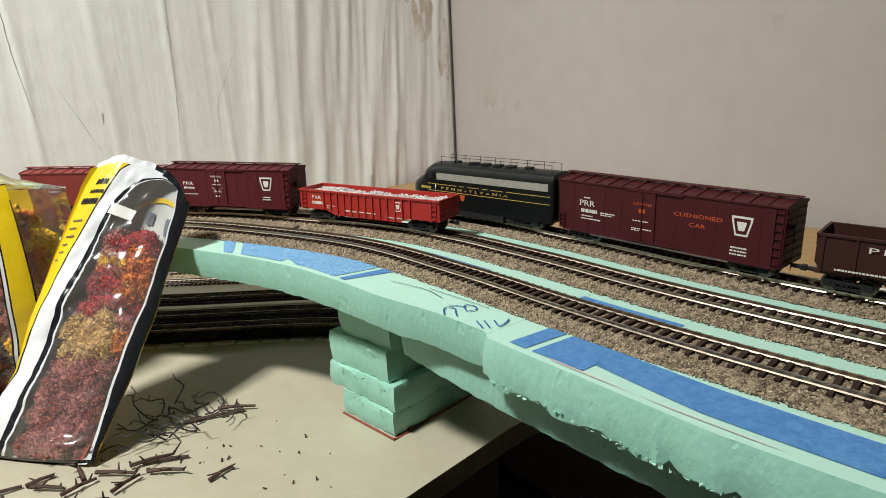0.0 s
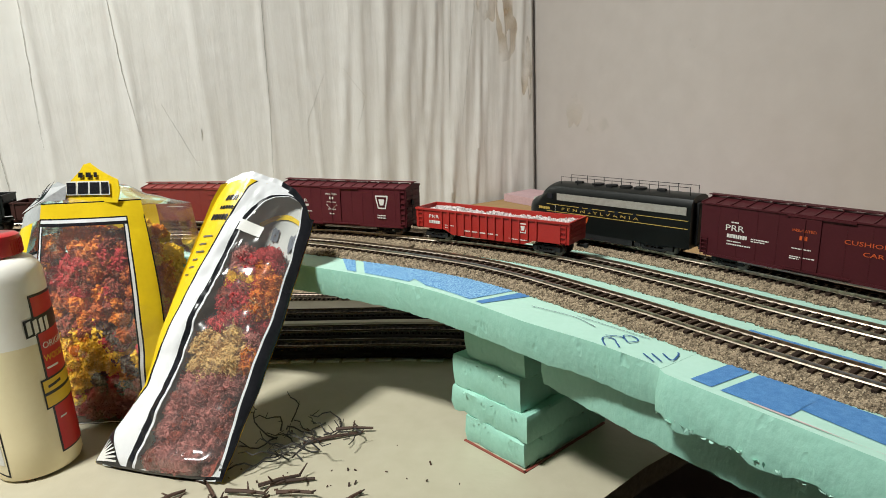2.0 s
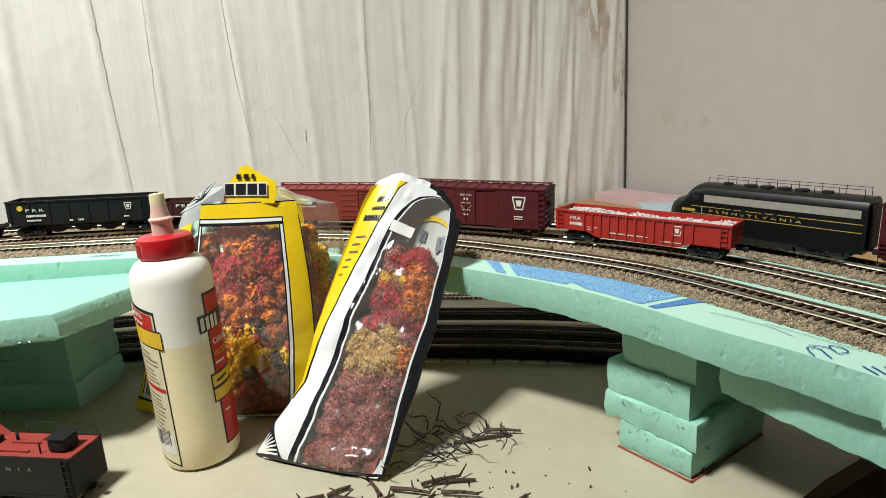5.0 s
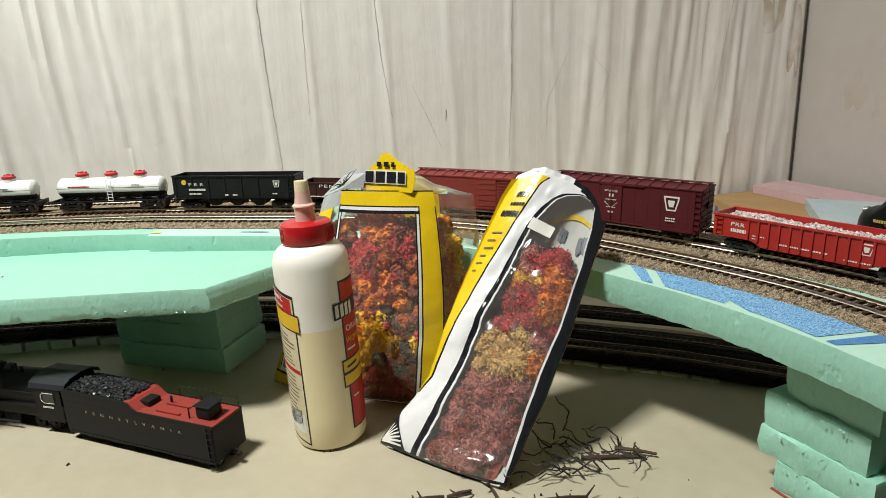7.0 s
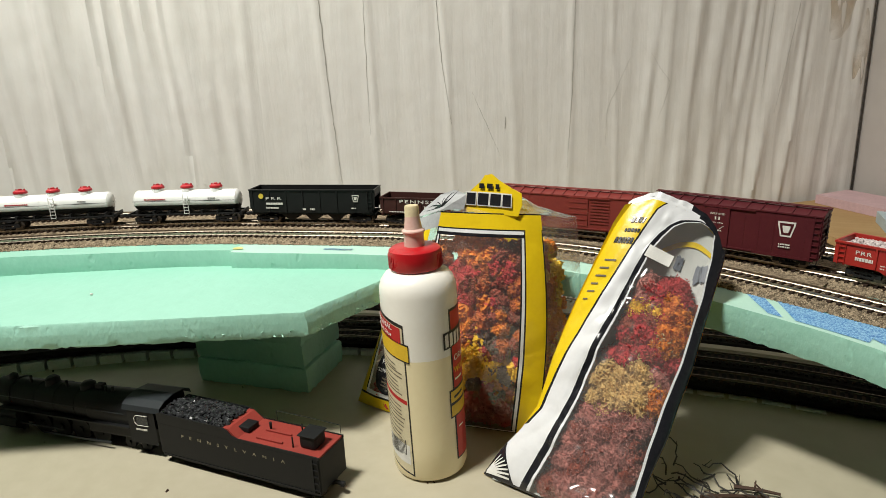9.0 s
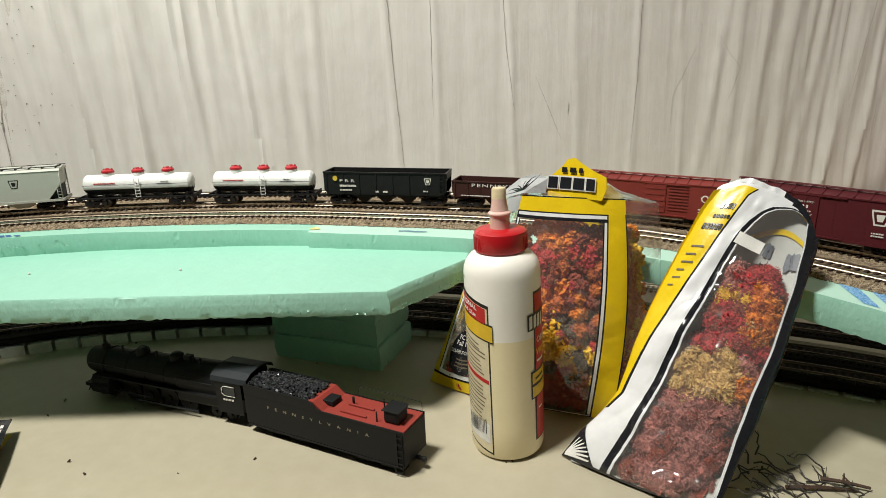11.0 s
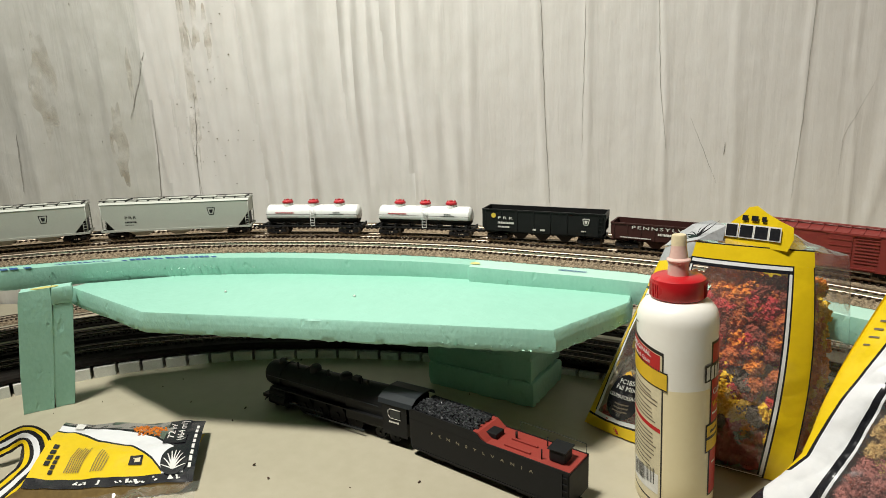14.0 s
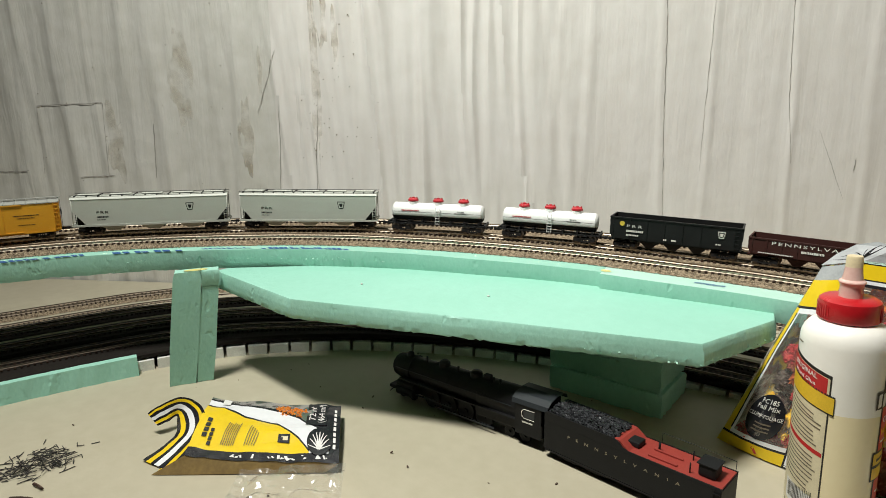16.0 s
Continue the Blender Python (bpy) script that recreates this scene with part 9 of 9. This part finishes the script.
    def curl(u, v):
        t = min(5.9999, max(0.0, v * 6))
        i = int(t)
        q = [ctrl[min(6, max(0, j))] for j in (i - 1, i, i + 1, i + 2)]
        f = t - i
        w = (-0.5 * f ** 3 + f * f - 0.5 * f, 1.5 * f ** 3 - 2.5 * f * f + 1, -1.5 * f ** 3 + 2 * f * f + 0.5 * f, 0.5 * f ** 3 - 0.5 * f * f)
        a, b = Vector(), Vector()
        for k in range(4):
            a += Vector(q[k][0]) * w[k]
            b += Vector(q[k][1]) * w[k]
        return a.lerp(b, u) + up * 0.001 * noise.noise((u * 6, v * 12, 3))
    bands(root, curl, lambda v: [0, 0.13, 0.30, 0.43, 0.62, 0.78, 0.9, 1.0], ("black_print", "yellow_print", "black_print", "white_print", "black_print", "yellow_print", "black_print"), BAGMATS, 60)


open_packet()


def clear_bag():
    bm = bmesh.new()
    n = 26
    a, b, c, d = Vector((-0.99, 0.305, 0.004)), Vector((-0.935, 0.395, 0.004)), Vector((-0.86, 0.345, 0.004)), Vector((-0.915, 0.25, 0.004))
    rows = []
    for j in range(n + 1):
        row = []
        for i in range(n + 1):
            u, v = i / n, j / n
            p = (a * (1 - u) + b * u) * (1 - v) + (d * (1 - u) + c * u) * v
            p.z += 0.007 + 0.009 * noise.noise((u * 5, v * 6, 8)) + 0.003 * noise.noise((u * 14, v * 14, 3))
            p.z = max(0.001, p.z)
            row.append(bm.verts.new(p))
        rows.append(row)
    for p, q in zip(rows, rows[1:]):
        for i in range(n):
            bm.faces.new((p[i], p[i + 1], q[i + 1], q[i])).smooth = True
    ob = mesh_object("clear_bag", bm, M_FILM)
    ob.visible_shadow = False
    tagged(ob, "crumpled clear plastic bag beside the packet", "plastic bag")


clear_bag()

# ---------------------------------------------------------------- twigs, needles and crumbs on the table
M_TWIG = material("dark_brown_twig", (0.045, 0.022, 0.014), 0.7, second=(0.07, 0.035, 0.02), scale=120, island=0.4)
M_NEEDLE = material("black_needle", (0.02, 0.018, 0.016), 0.6, second=(0.04, 0.035, 0.03), scale=120, island=0.5)


def stick(name, pts, r0, mat, label, side_twigs=0, seed=1):
    root = thing(name, label, "twig", Matrix.Translation(pts[0]), "tree armature twigs")
    o = Vector(pts[0])
    bm = bmesh.new()
    prev = None
    for i, p in enumerate(pts):
        t = (Vector(pts[min(len(pts) - 1, i + 1)]) - Vector(pts[max(0, i - 1)])).normalized()
        a = t.cross(Vector((0.1, 0.2, 1))).normalized()
        b = t.cross(a)
        k = r0 * (1 - 0.5 * i / len(pts))
        ring = [bm.verts.new(Vector(p) - o + (a * math.cos(q * 1.0472) + b * math.sin(q * 1.0472)) * k) for q in range(6)]
        if prev:
            for q in range(6):
                bm.faces.new((prev[q], prev[(q + 1) % 6], ring[(q + 1) % 6], ring[q])).smooth = True
        else:
            bm.faces.new(ring)
        prev = ring
    bm.faces.new(prev)
    part("stem", bm, mat, root)
    r = random.Random(seed)
    for _ in range(side_twigs):
        i = r.randrange(len(pts) - 1)
        p = Vector(pts[i]).lerp(Vector(pts[i + 1]), r.random()) - o
        d = Vector((r.uniform(-1, 1), r.uniform(-1, 1), r.uniform(0.1, 0.9))).normalized() * r.uniform(0.004, 0.012)
        bm = bmesh.new()
        add_cyl(bm, p, p + d, r0 * 0.6, r0 * 0.3, 5)
        part("side_twig", bm, mat, root)
    return root


r = random.Random(55)
for k in range(24):
    c = Vector((r.uniform(-0.415, -0.335), r.uniform(0.715, 0.80), 0.002))
    a = r.uniform(0, 6.28)
    pts, p = [tuple(c)], c.copy()
    for _ in range(6):
        a += r.uniform(-1.0, 1.0)
        p = p + Vector((0.0075 * math.cos(a), 0.0075 * math.sin(a), r.uniform(-0.005, 0.007)))
        p.z = max(0.0015, p.z)
        pts.append(tuple(p))
    stick("wire_twig", pts, 0.0008, M_NEEDLE, "curled dark wire twig tangled on the table", 2, k)
for k, (x, y, a, l) in enumerate(((-0.355, 0.775, 0.5, 0.055), (-0.340, 0.790, 0.2, 0.035), (-0.362, 0.706, 0.35, 0.036), (-0.372, 0.703, 0.6, 0.034), (-0.306, 0.692, 1.1, 0.022), (-0.392, 0.684, 0.05, 0.034), (-0.45, 0.672, 0.9, 0.02),
                                   (-0.435, 0.662, 0.02, 0.028), (-0.47, 0.655, 0.7, 0.028), (-0.41, 0.665, 1.0, 0.026), (-0.395, 0.650, 0.3, 0.036), (-0.375, 0.672, 1.2, 0.024), (-0.425, 0.685, 2.4, 0.03), (-0.352, 0.690, 0.15, 0.03))):
    z = 0.0022 + 0.0016 * (k % 2)
    p0, p1 = Vector((x - l / 2 * math.cos(a), y - l / 2 * math.sin(a), z)), Vector((x + l / 2 * math.cos(a), y + l / 2 * math.sin(a), z))
    stick("broken_twig", [tuple(p0), tuple(p0.lerp(p1, 0.5) + Vector((0, 0, 0.001))), tuple(p1)], 0.0018, M_TWIG, "short broken brown twig lying on the table", 3, 100 + k)
bm = bmesh.new()
vl = 0
for k in range(170):
    c = Vector((r.gauss(-1.148, 0.014), r.gauss(0.145, 0.020), 0))
    a, l = r.uniform(0, 6.28), r.uniform(0.006, 0.016)
    z0, z1 = r.uniform(0.0008, 0.010) * math.exp(-((c.x + 1.148) ** 2 + (c.y - 0.145) ** 2) / 0.0006), 0.0008
    d = Vector((math.cos(a), math.sin(a), 0)) * l / 2
    add_cyl(bm, c - d + Vector((0, 0, z0 + 0.0006)), c + d + Vector((0, 0, r.choice((z0, 0)) + z1)), 0.0005, n=4)
tagged(mesh_object("needle_pile", bm, M_NEEDLE), "small heap of black needle clippings on the table", "needles", kind="stuff")
for x, y, a, l in ((-1.085, 0.125, 0.9, 0.022), (-1.098, 0.14, 0.4, 0.016)):
    d = Vector((math.cos(a), math.sin(a), 0)) * l / 2
    stick("broken_twig", [tuple(Vector((x, y, 0.0022)) - d), tuple(Vector((x, y, 0.0030))), tuple(Vector((x, y, 0.0022)) + d)], 0.0017, M_TWIG, "short broken brown twig lying on the table", 1, 7)
bm = bmesh.new()
for k in range(110):
    x, y = r.uniform(-1.25, -0.15), r.uniform(0.15, 0.80)
    if k < 35:
        x, y = r.gauss(-0.30, 0.07), r.gauss(0.70, 0.05)
    s_ = r.uniform(0.0005, 0.0014)
    m = Matrix.Translation((x, y, s_ * 0.6)) @ Euler((r.uniform(0, 3), r.uniform(0, 3), r.uniform(0, 3))).to_matrix().to_4x4()
    if x + y < 0.50:
        add_box(bm, -s_ * r.uniform(0.6, 2.4), -s_ * 0.6, -s_ * 0.5, s_, s_ * 0.6, s_ * 0.5, 0, m)
tagged(mesh_object("table_crumbs", bm, M_TWIG), "dark crumbs scattered over the cream table", "crumbs", kind="stuff")
for x, y in ((-1.085, 0.505), (-0.95, 0.60)):
    bm = bmesh.new()
    bmesh.ops.create_icosphere(bm, subdivisions=1, radius=0.0016)
    ob = mesh_object("foam_crumb", bm, M_WHITEFOAM)
    ob.location = (x, y, platform_height(x) + 0.001)
    tagged(ob, "white foam crumb lying on the platform", "crumb")
